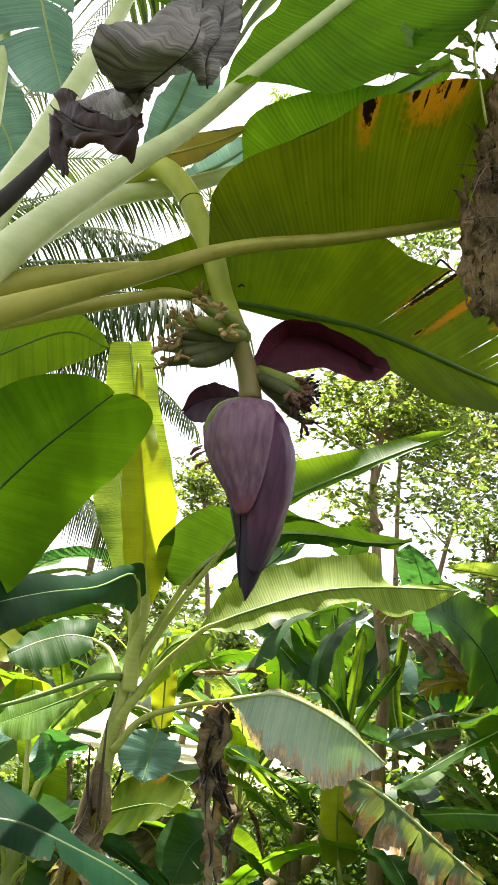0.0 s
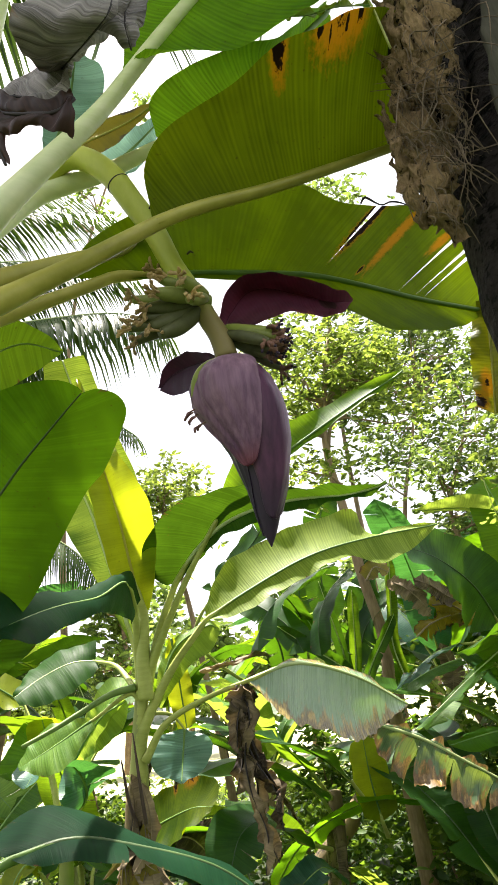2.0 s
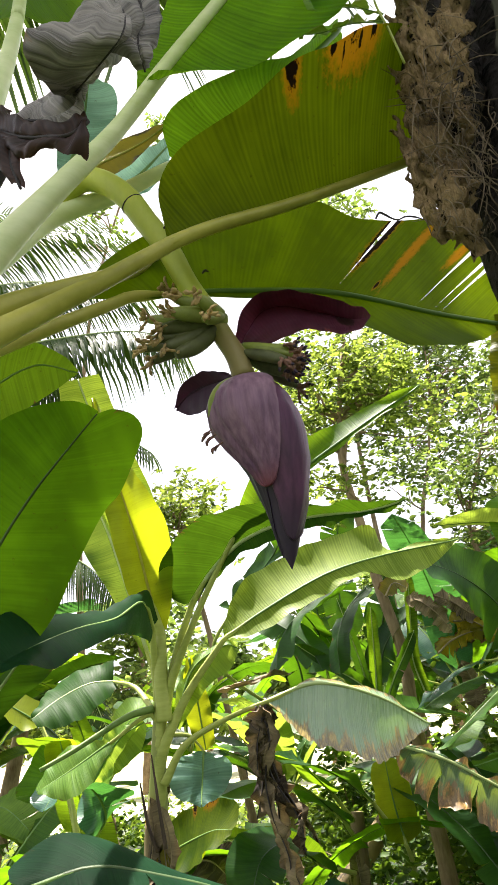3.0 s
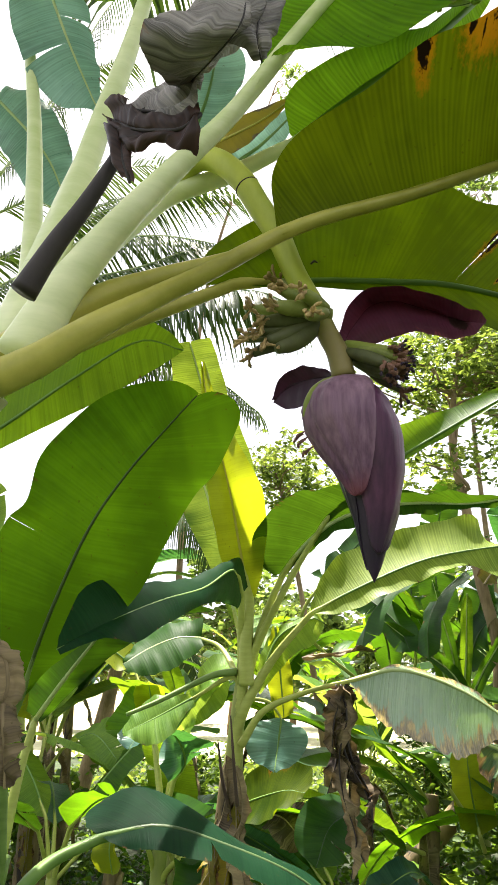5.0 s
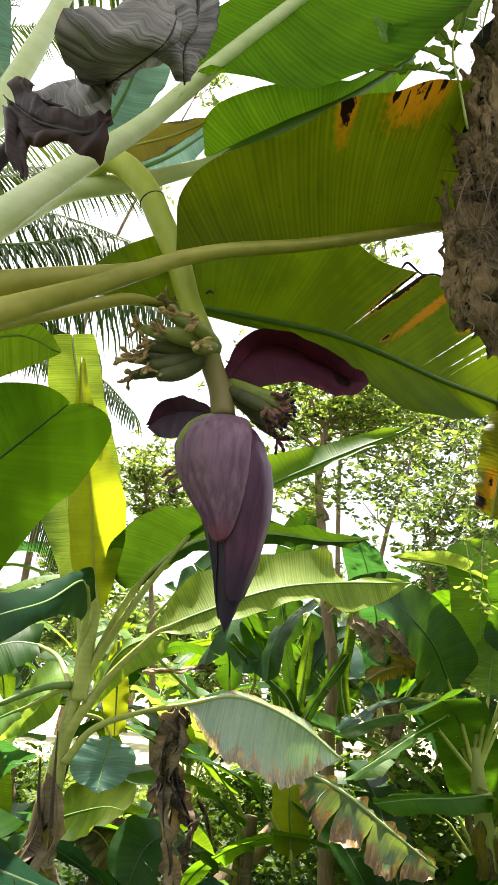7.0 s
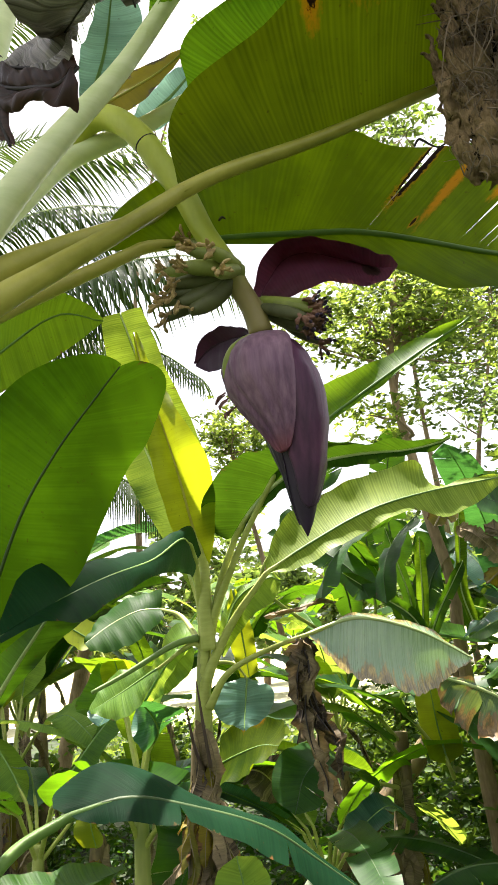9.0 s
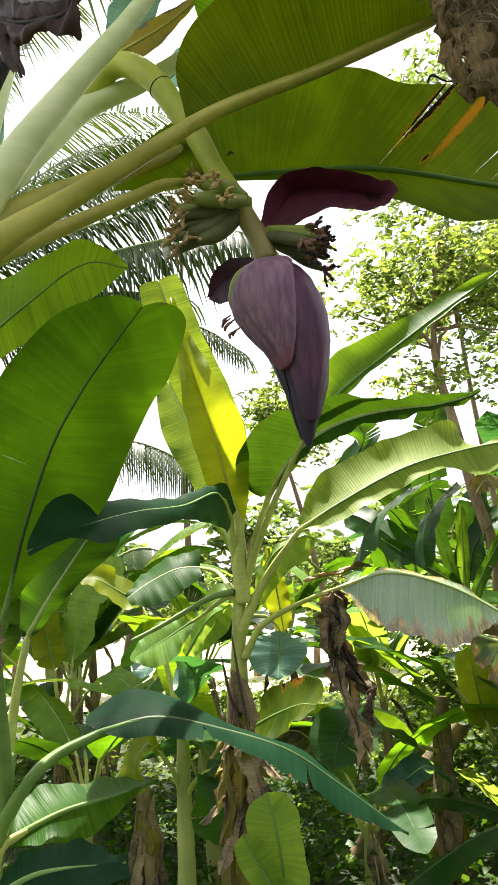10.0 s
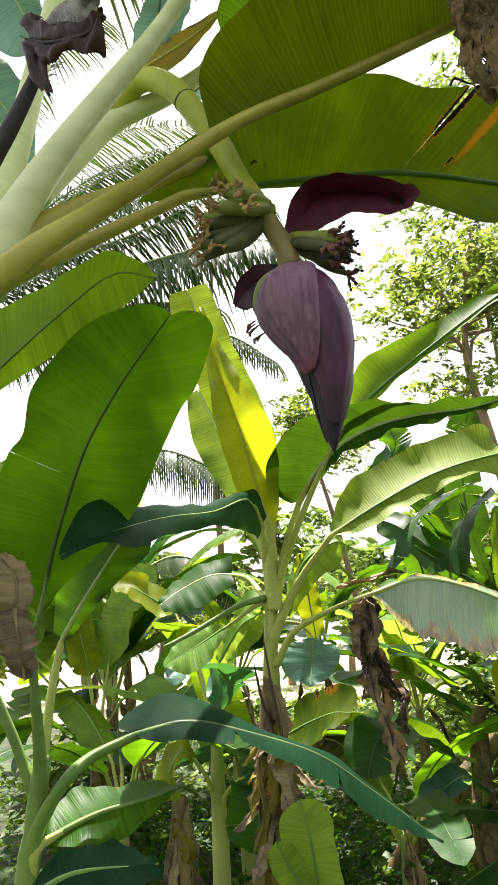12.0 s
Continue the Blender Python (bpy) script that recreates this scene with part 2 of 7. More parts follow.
LEAF_AMBER = leaf_material("banana_leaf_amber", (0.22, 0.18, 0.015), (0.40, 0.32, 0.04), (0.40, 0.30, 0.010), 0.45, edge=0.1, edge_color=(0.12, 0.09, 0.06), vein=0.4, stripe=0.0)
LEAF_DEAD = leaf_material("banana_leaf_dead", (0.030, 0.022, 0.016), (0.48, 0.37, 0.20), (0.14, 0.09, 0.03), 0.15, rough=0.7, gloss=0.25, vein=0.8, stripe=0.0)
LEAF_CRISP = leaf_material("banana_leaf_crisp", (0.006, 0.004, 0.004), (0.50, 0.45, 0.40), (0.10, 0.04, 0.02), 0.05, rough=0.45, gloss=0.4, vein=1.7, stripe=0.03, pitch=0.0045)
LEAF_BURNT = leaf_material("banana_leaf_burnt", (0.007, 0.004, 0.004), (0.085, 0.045, 0.034), (0.14, 0.03, 0.01), 0.1, rough=0.5, gloss=0.3, vein=0.8)
STEM = solid_material("petiole_green", (0.24, 0.29, 0.045), (0.46, 0.50, 0.13), (14, 14, 60), 0.5, bump=0.15)
STEM_PALE = solid_material("petiole_waxy", (0.48, 0.58, 0.20), (0.80, 0.84, 0.48), (8, 8, 40), 0.4, bump=0.12, dark=(0.28, 0.36, 0.08), dark_at=0.66)
STEM_OLIVE = solid_material("petiole_olive", (0.28, 0.27, 0.03), (0.54, 0.50, 0.10), (20, 20, 20), 0.38, bump=0.2, dark=(0.08, 0.06, 0.02), dark_at=0.66)
STALK_GREEN = solid_material("stalk_green", (0.07, 0.14, 0.02), (0.19, 0.29, 0.07), (14, 14, 50), 0.5, bump=0.15)
STEM_DARK = solid_material("petiole_dead", (0.012, 0.009, 0.008), (0.04, 0.03, 0.025), (60, 60, 20), 0.6)
RIB = solid_material("midrib_green", (0.07, 0.16, 0.02), (0.16, 0.27, 0.05), (20, 20, 20), 0.5, bump=0.1)
RIB_PALE = solid_material("midrib_pale", (0.3, 0.4, 0.14), (0.45, 0.52, 0.22), (20, 20, 20), 0.5, bump=0.1)
RIB_DARK = solid_material("midrib_dark", (0.02, 0.05, 0.008), (0.05, 0.10, 0.015), (20, 20, 20), 0.5, bump=0.1)
TRUNK = solid_material("pseudostem_sheaths", (0.045, 0.032, 0.015), (0.28, 0.205, 0.09), (26, 26, 3), 0.75, bump=0.7, bump_depth=0.006,
                       dark=(0.016, 0.010, 0.007), dark_at=0.53)
TRUNK_GREEN = solid_material("pseudostem_green", (0.17, 0.22, 0.05), (0.36, 0.38, 0.11), (26, 26, 3), 0.55, bump=0.3,
                             dark=(0.12, 0.07, 0.03), dark_at=0.68)
HUSK = solid_material("dry_sheath", (0.08, 0.055, 0.030), (0.36, 0.28, 0.15), (40, 40, 6), 0.8, bump=0.8, bump_depth=0.004,
                      dark=(0.03, 0.02, 0.012), dark_at=0.62)


def tip_stained(mat, color, start, end):
    """Reddens a bract towards its tip."""
    n, l = mat.node_tree.nodes, mat.node_tree.links
    bsdf = n["Principled BSDF"]
    unit = n.new("ShaderNodeUVMap")
    unit.uv_map = "unit"
    sep = n.new("ShaderNodeSeparateXYZ")
    l.new(unit.outputs[0], sep.inputs[0])
    add = n.new("ShaderNodeMath")
    add.operation = "MULTIPLY_ADD"
    tex = n.new("ShaderNodeTexCoord")
    l.new(noise_tex(n, l, tex.outputs["Object"], 60.0, 4.0), add.inputs[0])
    add.inputs[1].default_value = 0.12
    l.new(sep.outputs["X"], add.inputs[2])
    mr = n.new("ShaderNodeMapRange")
    mr.inputs[1].default_value, mr.inputs[2].default_value = start, end
    mr.inputs[4].default_value = 0.75
    l.new(add.outputs[0], mr.inputs[0])
    old = bsdf.inputs["Base Color"].links[0].from_socket
    l.new(mixer(n, l, mr.outputs[0], old, color), bsdf.inputs["Base Color"])
    return mat


HUSK_DARK = solid_material("dark_sheath", (0.02, 0.013, 0.009), (0.12, 0.08, 0.05), (50, 50, 6), 0.75, bump=0.6)
BUD = tip_stained(solid_material("bud_purple", (0.05, 0.014, 0.042), (0.18, 0.055, 0.125), (90, 90, 7), 0.45, bump=0.45, gloss=0.45), (0.02, 0.012, 0.03), 0.78, 1.0)


BUD_PALE = tip_stained(solid_material("bud_purple_bloom", (0.085, 0.035, 0.075), (0.40, 0.24, 0.31), (110, 110, 7), 0.5, bump=0.6, gloss=0.3), (0.16, 0.025, 0.025), 0.86, 1.08)
BUD_DARK = solid_material("bud_purple_dark", (0.014, 0.009, 0.022), (0.05, 0.026, 0.055), (60, 60, 5), 0.45, bump=0.2)
BRACT_IN = leaf_material("bract_red", (0.040, 0.011, 0.024), (0.20, 0.062, 0.10), (0.11, 0.010, 0.022), 0.3, rough=0.36, gloss=0.5, vein=0.5, stripe=0.06, edge=0.0,
                         edge_color=(0.16, 0.045, 0.04), blotches=((0.82, 0.22, 0.05, 0.3, 2.1),))
BRACT_DUSK = leaf_material("bract_dusky", (0.010, 0.005, 0.014), (0.06, 0.022, 0.05), (0.05, 0.006, 0.02), 0.15, rough=0.5, gloss=0.25, vein=0.4, stripe=0.03, edge=-0.3)


def browned(mat, high, low, color):
    """Brownish flush that deepens downwards along the stalk towards the bud."""
    n, l = mat.node_tree.nodes, mat.node_tree.links
    bsdf = n["Principled BSDF"]
    tex = n.new("ShaderNodeTexCoord")
    sep = n.new("ShaderNodeSeparateXYZ")
    l.new(tex.outputs["Object"], sep.inputs[0])
    mr = n.new("ShaderNodeMapRange")
    mr.inputs[1].default_value, mr.inputs[2].default_value = high, low
    mr.inputs[4].default_value = 0.8
    l.new(sep.outputs["Z"], mr.inputs[0])
    old = bsdf.inputs["Base Color"].links[0].from_socket
    l.new(mixer(n, l, mr.outputs[0], old, color), bsdf.inputs["Base Color"])
    return mat


PEDUNCLE = solid_material("flower_stalk", (0.30, 0.36, 0.025), (0.54, 0.58, 0.08), (30, 30, 12), 0.5, bump=0.15, dark=(0.17, 0.14, 0.05), dark_at=0.68)
FINGER = solid_material("young_banana", (0.11, 0.145, 0.022), (0.34, 0.38, 0.09), (40, 40, 40), 0.5, bump=0.1)
# Dusky tint of some fingers, and shade on the lower row, in one colour.
FINGER_DARK = solid_material("young_banana_dusky", (0.045, 0.050, 0.022), (0.17, 0.18, 0.07), (40, 40, 40), 0.5, bump=0.1)
FINGER_PALE = solid_material("young_banana_pale", (0.16, 0.22, 0.03), (0.36, 0.40, 0.08), (40, 40, 40), 0.5, bump=0.1)
BUD_RUST = solid_material("floret_dark", (0.06, 0.02, 0.016), (0.38, 0.20, 0.13), (120, 120, 120), 0.6, bump=0.4)
FLORET = solid_material("dry_floret", (0.08, 0.03, 0.012), (0.70, 0.50, 0.22), (110, 110, 110), 0.7, bump=0.5)
BARK = solid_material("tree_bark", (0.12, 0.075, 0.036), (0.36, 0.26, 0.15), (60, 60, 12), 0.85, bump=0.6, bump_depth=0.004)
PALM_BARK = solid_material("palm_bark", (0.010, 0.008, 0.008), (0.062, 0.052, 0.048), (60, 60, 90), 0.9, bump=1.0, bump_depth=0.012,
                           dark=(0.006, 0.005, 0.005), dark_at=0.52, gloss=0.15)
FIBRE = solid_material("palm_fibre", (0.016, 0.010, 0.005), (0.42, 0.29, 0.145), (150, 150, 45), 0.9, bump=1.0, bump_depth=0.010, detail=8.0,
                       dark=(0.014, 0.009, 0.006), dark_at=0.56, gloss=0.12)
PLANK = solid_material("palm_leaf_base", (0.03, 0.03, 0.02), (0.11, 0.105, 0.075), (70, 70, 9), 0.8, bump=0.8, bump_depth=0.005,
                       dark=(0.01, 0.01, 0.008), dark_at=0.6, gloss=0.15)
FROND = leaf_material("palm_leaflet", (0.018, 0.05, 0.010), (0.075, 0.12, 0.028), (0.07, 0.125, 0.012), 0.3, rough=0.4, gloss=0.16, stripe=0.0)
FOLIAGE = leaf_material("tree_leaf", (0.030, 0.065, 0.018), (0.17, 0.24, 0.055), (0.24, 0.35, 0.055), 0.5, stripe=0.0, islands=1.0)
# Paler copy of FOLIAGE with sunlight put into its colour.
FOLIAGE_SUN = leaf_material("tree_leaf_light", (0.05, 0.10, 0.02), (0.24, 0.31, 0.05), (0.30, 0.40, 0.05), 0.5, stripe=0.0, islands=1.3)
# Darker copy; the shade among bushes and weeds is in its colour.
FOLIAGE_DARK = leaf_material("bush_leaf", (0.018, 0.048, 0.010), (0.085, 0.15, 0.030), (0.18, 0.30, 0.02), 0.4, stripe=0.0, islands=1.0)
STRAND = solid_material("palm_strand", (0.02, 0.014, 0.009), (0.30, 0.23, 0.15), (60, 60, 60), 0.9, bump=0.2, gloss=0.1)
SOIL = solid_material("soil", (0.008, 0.014, 0.004), (0.024, 0.034, 0.010), (3, 3, 3), 0.9, bump=0.8, bump_depth=0.03, dark=(0.035, 0.06, 0.015), dark_at=0.5)
FIELD = solid_material("dry_field", (0.42, 0.40, 0.22), (0.62, 0.58, 0.36), (0.6, 0.6, 0.6), 0.9, bump=0.2)


# ---- builders ----
def part(name, verts, faces, mat, parent=None, label="", uvs=None, smooth=True):
    """One mesh object, in world coordinates, under its thing."""
    me = bpy.data.meshes.new(name)
    me.from_pydata([tuple(v) for v in verts], [], faces)
    me.materials.append(mat)
    if smooth:
        me.polygons.foreach_set("use_smooth", [True] * len(me.polygons))
    if uvs is not None:
        loops = np.empty(len(me.loops), dtype=np.int32)
        me.loops.foreach_get("vertex_index", loops)
        for k, key in enumerate(("metres", "unit")):
            layer = me.uv_layers.new(name=key)
            layer.data.foreach_set("uv", np.asarray([u[2 * k:2 * k + 2] for u in uvs], dtype=np.float32)[loops].ravel())
    ob = new(name, me)
    if parent is not None:
        ob.parent = parent
        root = parent
        while root.parent is not None:
            root = root.parent
        if parent is root:
            ob.matrix_parent_inverse = Matrix.Translation(-Vector(root.location))
    if label:
        tagged(ob, label)
    return ob


def thing(name, base, label, category, group=""):
    ob = new(name)
    ob.empty_display_size = 0.05
    ob.location = base
    return tagged(ob, label, category, group)


def curve(points, count):
    """A smooth curve through the points, sampled evenly along its length."""
    p = np.asarray(points, dtype=float)
    if len(p) == 2:
        p = np.vstack((p[0], (p[0] + p[1]) / 2, p[1]))
    q = np.vstack((2 * p[0] - p[1], p, 2 * p[-1] - p[-2]))
    k = np.linspace(0, 1, 16, endpoint=False)[:, None]
    out = [0.5 * (2 * b + (c - a) * k + (2 * a - 5 * b + 4 * c - d) * k * k + (3 * b - a - 3 * c + d) * k ** 3) for a, b, c, d in zip(q, q[1:], q[2:], q[3:])]
    out = np.vstack(out + [p[-1:]])
    run = np.concatenate(([0], np.cumsum(np.linalg.norm(np.diff(out, axis=0), axis=1))))
    at = np.linspace(0, run[-1], count)
    return np.stack([np.interp(at, run, out[:, k]) for k in range(3)], axis=1)


def unit_rows(a):
    return a / np.maximum(np.linalg.norm(a, axis=-1, keepdims=True), 1e-9)


def tangents(c):
    return unit_rows(np.gradient(c, axis=0))


def tube_data(points, radii, count=24, sides=10, groove=None, flat=1.0, lumps=0.0, seed=0):
    """A swept tube with closed ends; groove: a direction in which it is channelled; flat: squeezes it along that direction."""
    c = curve(points, count)
    t = tangents(c)
    r = np.interp(np.linspace(0, 1, count), np.linspace(0, 1, len(radii)), radii)
    ref = np.array(groove if groove is not None else ((0, 0, 1) if abs(t[0][2]) < 0.8 else (1, 0, 0)), dtype=float)
    verts, faces, rng = [], [], np.random.RandomState(seed)
    phase = rng.rand(4) * 6.28
    n_prev = None
    a = 2 * math.pi * np.arange(sides) / sides
    shape = np.ones(sides)
    if groove is not None:
        shape = 1 - 0.25 * np.exp(-(np.where(a < math.pi, a, a - 2 * math.pi) / 0.6) ** 2)
    for i in range(count):
        n = ref - t[i] * (ref @ t[i]) if (n_prev is None or groove is not None) else n_prev - t[i] * (n_prev @ t[i])
        n = n / max(math.sqrt(n @ n), 1e-9)
        n_prev = n
        b = np.array((t[i][1] * n[2] - t[i][2] * n[1], t[i][2] * n[0] - t[i][0] * n[2], t[i][0] * n[1] - t[i][1] * n[0]))
        rr = r[i] * shape
        if lumps:
            rr = rr * (1 + lumps * (np.sin(3 * a + phase[0] + i * 0.3) * 0.5 + np.sin(5 * a + phase[1] - i * 0.7) * 0.35 + rng.uniform(-0.4, 0.4, sides)))
        verts.extend(c[i] + np.outer(rr * flat * np.cos(a), n) + np.outer(rr * np.sin(a), b))
    for i in range(count - 1):
        for k in range(sides):
            k2 = (k + 1) % sides
            faces.append((i * sides + k, i * sides + k2, (i + 1) * sides + k2, (i + 1) * sides + k))
    faces.append(tuple(range(sides))[::-1])
    faces.append(tuple((count - 1) * sides + k for k in range(sides)))
    return verts, faces


def tube(name, points, radii, mat, parent=None, label="", **kw):
    v, f = tube_data(points, radii, **kw)
    return part(name, v, f, mat, parent, label)


def spread(rib, width, up, fold=(15, 15), lean=0.12, tip=0.3, start=0.1):
    """The two edges of a blade from its half width, the way its upper face looks and the fold of each half in degrees."""
    c = curve(rib, 15)
    t = tangents(c)
    s = np.linspace(0, 1, 15)
    w = width * np.clip(s / start, 0, 1) ** 0.5 * np.sqrt(np.clip(1 - np.clip((s - (1 - tip)) / tip, 0, 1) ** 2.2, 0, 1))
    ups = np.asarray(up, dtype=float)
    ups = np.tile(ups, (15, 1)) if ups.ndim == 1 else np.stack([np.interp(s, np.linspace(0, 1, len(ups)), ups[:, k]) for k in range(3)], 1)
    side = unit_rows(np.cross(t, ups))
    nrm = np.cross(side, t)
    out = []
    for sgn, f in ((-1, fold[0]), (1, fold[1])):
        a = radians(f)
        out.append(c + (side * sgn * math.cos(a) + nrm * math.sin(a)) * w[:, None] + t * (w * lean)[:, None])
    return out


def blade(name, rib, left, right, mat, parent, label="", sag=0.06, wave=0.005, waves=2.6, tears=(), nu=44, nv=7, seed=0, rag=0.0,
          rib_mat=None, rib_radius=(0.008, 0.002), rib_back=None, petiole=None, petiole_radius=None, petiole_mat=None, droop=0.0, flap=0.25, split=0.012, skew=0.0, crumple=0.0, crumple_scale=9.0):
    """A leaf lofted between its midrib and its two edges. tears: (side, place along it); the flaps beside a tear hang apart."""
    rng = np.random.RandomState(seed + 11)
    c = curve(rib, nu)
    t = tangents(c)
    length = np.linalg.norm(np.diff(c, axis=0), axis=1).sum()
    verts, faces, uvs = [], [], []
    s = np.linspace(0, 1, nu)
    vv = np.linspace(0, 1, nv + 1)
    for side, e_pts in ((0, left), (1, right)):
        if e_pts is None:
            continue
        e = curve(e_pts, 4 * nu)
        at = np.clip((s + skew * np.sin(math.pi * s)) * (4 * nu - 1), 0, 4 * nu - 1)
        e = np.stack([np.interp(at, np.arange(4 * nu), e[:, q]) for q in range(3)], axis=1)
        cuts = sorted(int(round(p * (nu - 1))) for sd, p in tears if sd == side)
        d = e - c
        wid = np.linalg.norm(d, axis=1)
        nrm = unit_rows(np.cross(t, d) * (1 if side == 1 else -1))
        ph = rng.rand(3) * 6.28
        seg_id = np.zeros(nu, int)
        tilt_now, tilts = 0.0, []
        for k in range(nu):
            if k in cuts:
                tilt_now = rng.uniform(-flap, flap)
            tilts.append(tilt_now)
        rows = []
        for i in range(nu):
            copies = 2 if i in cuts else 1
            for cp in range(copies):
                tl = tilts[i] if cp == copies - 1 else tilts[max(i - 1, 0)]
                gap = 0.0 if copies == 1 else (-1 if cp == 0 else 1) * split * length
                rim = 1 + rag * rng.uniform(-1, 0.3)
                reach = vv.copy()
                reach[-1] = rim
                ripple = math.sin(waves * s[i] * 6.28 + ph[0]) + 0.6 * math.sin(waves * 2.3 * s[i] * 6.28 + ph[1])
                off = sag * wid[i] * 4 * vv * (1 - vv) + (wave * ripple + tl * wid[i]) * vv * vv
                row_p = c[i] + np.outer(reach, d[i]) + np.outer(off, nrm[i]) + np.outer(gap * vv * vv, t[i])
                row_p[:, 2] -= droop * wid[i] * vv * vv
                if crumple:
                    for q in range(1, nv + 1):
                        w3 = Vector(row_p[q]) * crumple_scale
                        row_p[q] += np.asarray(noise.noise_vector(w3)) * crumple + np.asarray(noise.noise_vector(w3 * 2.7)) * crumple * 0.45
                row = list(range(len(verts), len(verts) + nv + 1))
                verts.extend(row_p)
                uvs.extend((s[i] * length, v * wid[i] + side * 3.0, s[i], v) for v in vv)
                rows.append((row, i, cp))
        for (ra, ia, ca), (rb, ib, cb) in zip(rows[:-1], rows[1:]):
            if ia == ib:
                continue
            for j in range(nv):
                q = (ra[j], ra[j + 1], rb[j + 1], rb[j])
                faces.append(q if side == 1 else q[::-1])
    ob = part(name, verts, faces, mat, parent, label, uvs)
    back = np.array(rib_back if rib_back is not None else (0, 0, -1), dtype=float)
    shift = back * rib_radius[0] * 0.4
    tube("midrib", [tuple(p + shift) for p in c[:: max(1, nu // 12)]] + [tuple(c[-1])], np.linspace(rib_radius[0], rib_radius[1], 8), rib_mat or RIB, ob,
         count=30, sides=8)
    if petiole is not None:
        r0 = list(petiole_radius or (rib_radius[0] * 1.8, rib_radius[0]))
        stalk = np.vstack((curve(list(petiole) + [tuple(c[0] + shift)], 14), [c[max(1, int(nu * f))] + shift for f in (0.05, 0.1, 0.16)]))
        r0 = list(np.interp(np.linspace(0, 1, 14), np.linspace(0, 1, len(r0)), r0)) + [rib_radius[0] * 1.0, rib_radius[0] * 0.9, rib_radius[0] * 0.55]
        tube("petiole", [tuple(p) for p in stalk], r0, petiole_mat or STEM, ob, count=34, sides=12, groove=(0.1, 0.1, 1))
    return ob


def simple_leaf(parent, rib, width, up, mat, fold=(15, 15), label="", seed=0, petiole=None, torn=0, **kw):
    """A blade given by its midrib, half width and folds alone."""
    left, right = spread(rib, width, up, fold)
    rng = random.Random(seed * 7 + 3)
    tears = [(rng.randint(0, 1), rng.uniform(0.15, 0.92)) for _ in range(torn)]
    kw.setdefault("rib_radius", (0.011, 0.003))
    kw.setdefault("wave", width * 0.07)
    return blade("leaf", rib, left, right, mat, parent, label, tears=tears, seed=seed, petiole=petiole, **kw)


# ---- the flowering banana plant ----
mother = thing("banana_plant", (-1.05, 1.0, 0.0), "tall flowering banana plant with waxy pale green petioles", "banana plant", "banana plants")
tube("pseudostem", [(-1.05, 1.0, 0.0), (-0.98, 0.98, 0.9), (-0.82, 0.95, 1.5), (-0.64, 0.95, 1.84), (-0.5, 0.95, 2.0)], (0.11, 0.10, 0.085, 0.06, 0.035), TRUNK_GREEN, mother,
     "green and brown sheathed stem", count=40, sides=20, lumps=0.03)
# wide waxy petiole of the leaf overhead
blade("leaf", [(-0.161, 1.06, 2.579), (-0.082, 1.05, 2.677), (-0.001, 1.04, 2.77), (0.122, 1.02, 2.902), (0.269, 1, 3.052)],
      [(-0.166, 1.06, 2.589), (-0.142, 1.08, 2.717), (-0.1, 1.1, 2.883), (0.001, 1.1, 3.057), (0.277, 1.02, 3.104)],
      [(-0.153, 1.06, 2.574), (-0.108, 1.03, 2.626), (-0.039, 1, 2.572), (0.032, 0.97, 2.535), (0.13, 0.93, 2.53), (0.207, 0.9, 2.547), (0.282, 0.9, 2.674), (0.268, 0.97, 2.988)],
      LEAF_OVER, mother, "large bright green leaf overhead", sag=0.05, wave=0.006, seed=1, rib_radius=(0.015, 0.009), rib_mat=STEM_PALE,
      petiole=[(-0.463, 0.95, 2.031), (-0.425, 0.97, 2.146), (-0.359, 1, 2.279), (-0.271, 1.03, 2.415), (-0.205, 1.05, 2.509)], petiole_radius=(0.04, 0.031, 0.026, 0.021, 0.018, 0.0155), petiole_mat=STEM_PALE,
      rib_back=(0, -0.6, -0.8))
blade("leaf", [(-0.383, 1.1, 2.938), (-0.373, 1.12, 3.155), (-0.372, 1.2, 3.601)], [(-0.391, 1.1, 2.94), (-0.614, 1.3, 3.219), (-0.696, 1.4, 3.622), (-0.412, 1.3, 3.8)],
      [(-0.379, 1.1, 2.937), (-0.317, 1.3, 3.163), (-0.297, 1.4, 3.558), (-0.412, 1.3, 3.8)], LEAF, mother, "green leaf rising steeply from the crown", seed=2,
      rib_radius=(0.014, 0.008), rib_mat=STEM_PALE,
      petiole=[(-0.502, 0.98, 2.066), (-0.482, 1.02, 2.243), (-0.447, 1.06, 2.501), (-0.402, 1.09, 2.78)], petiole_radius=(0.036, 0.028, 0.021, 0.015), petiole_mat=STEM_PALE)
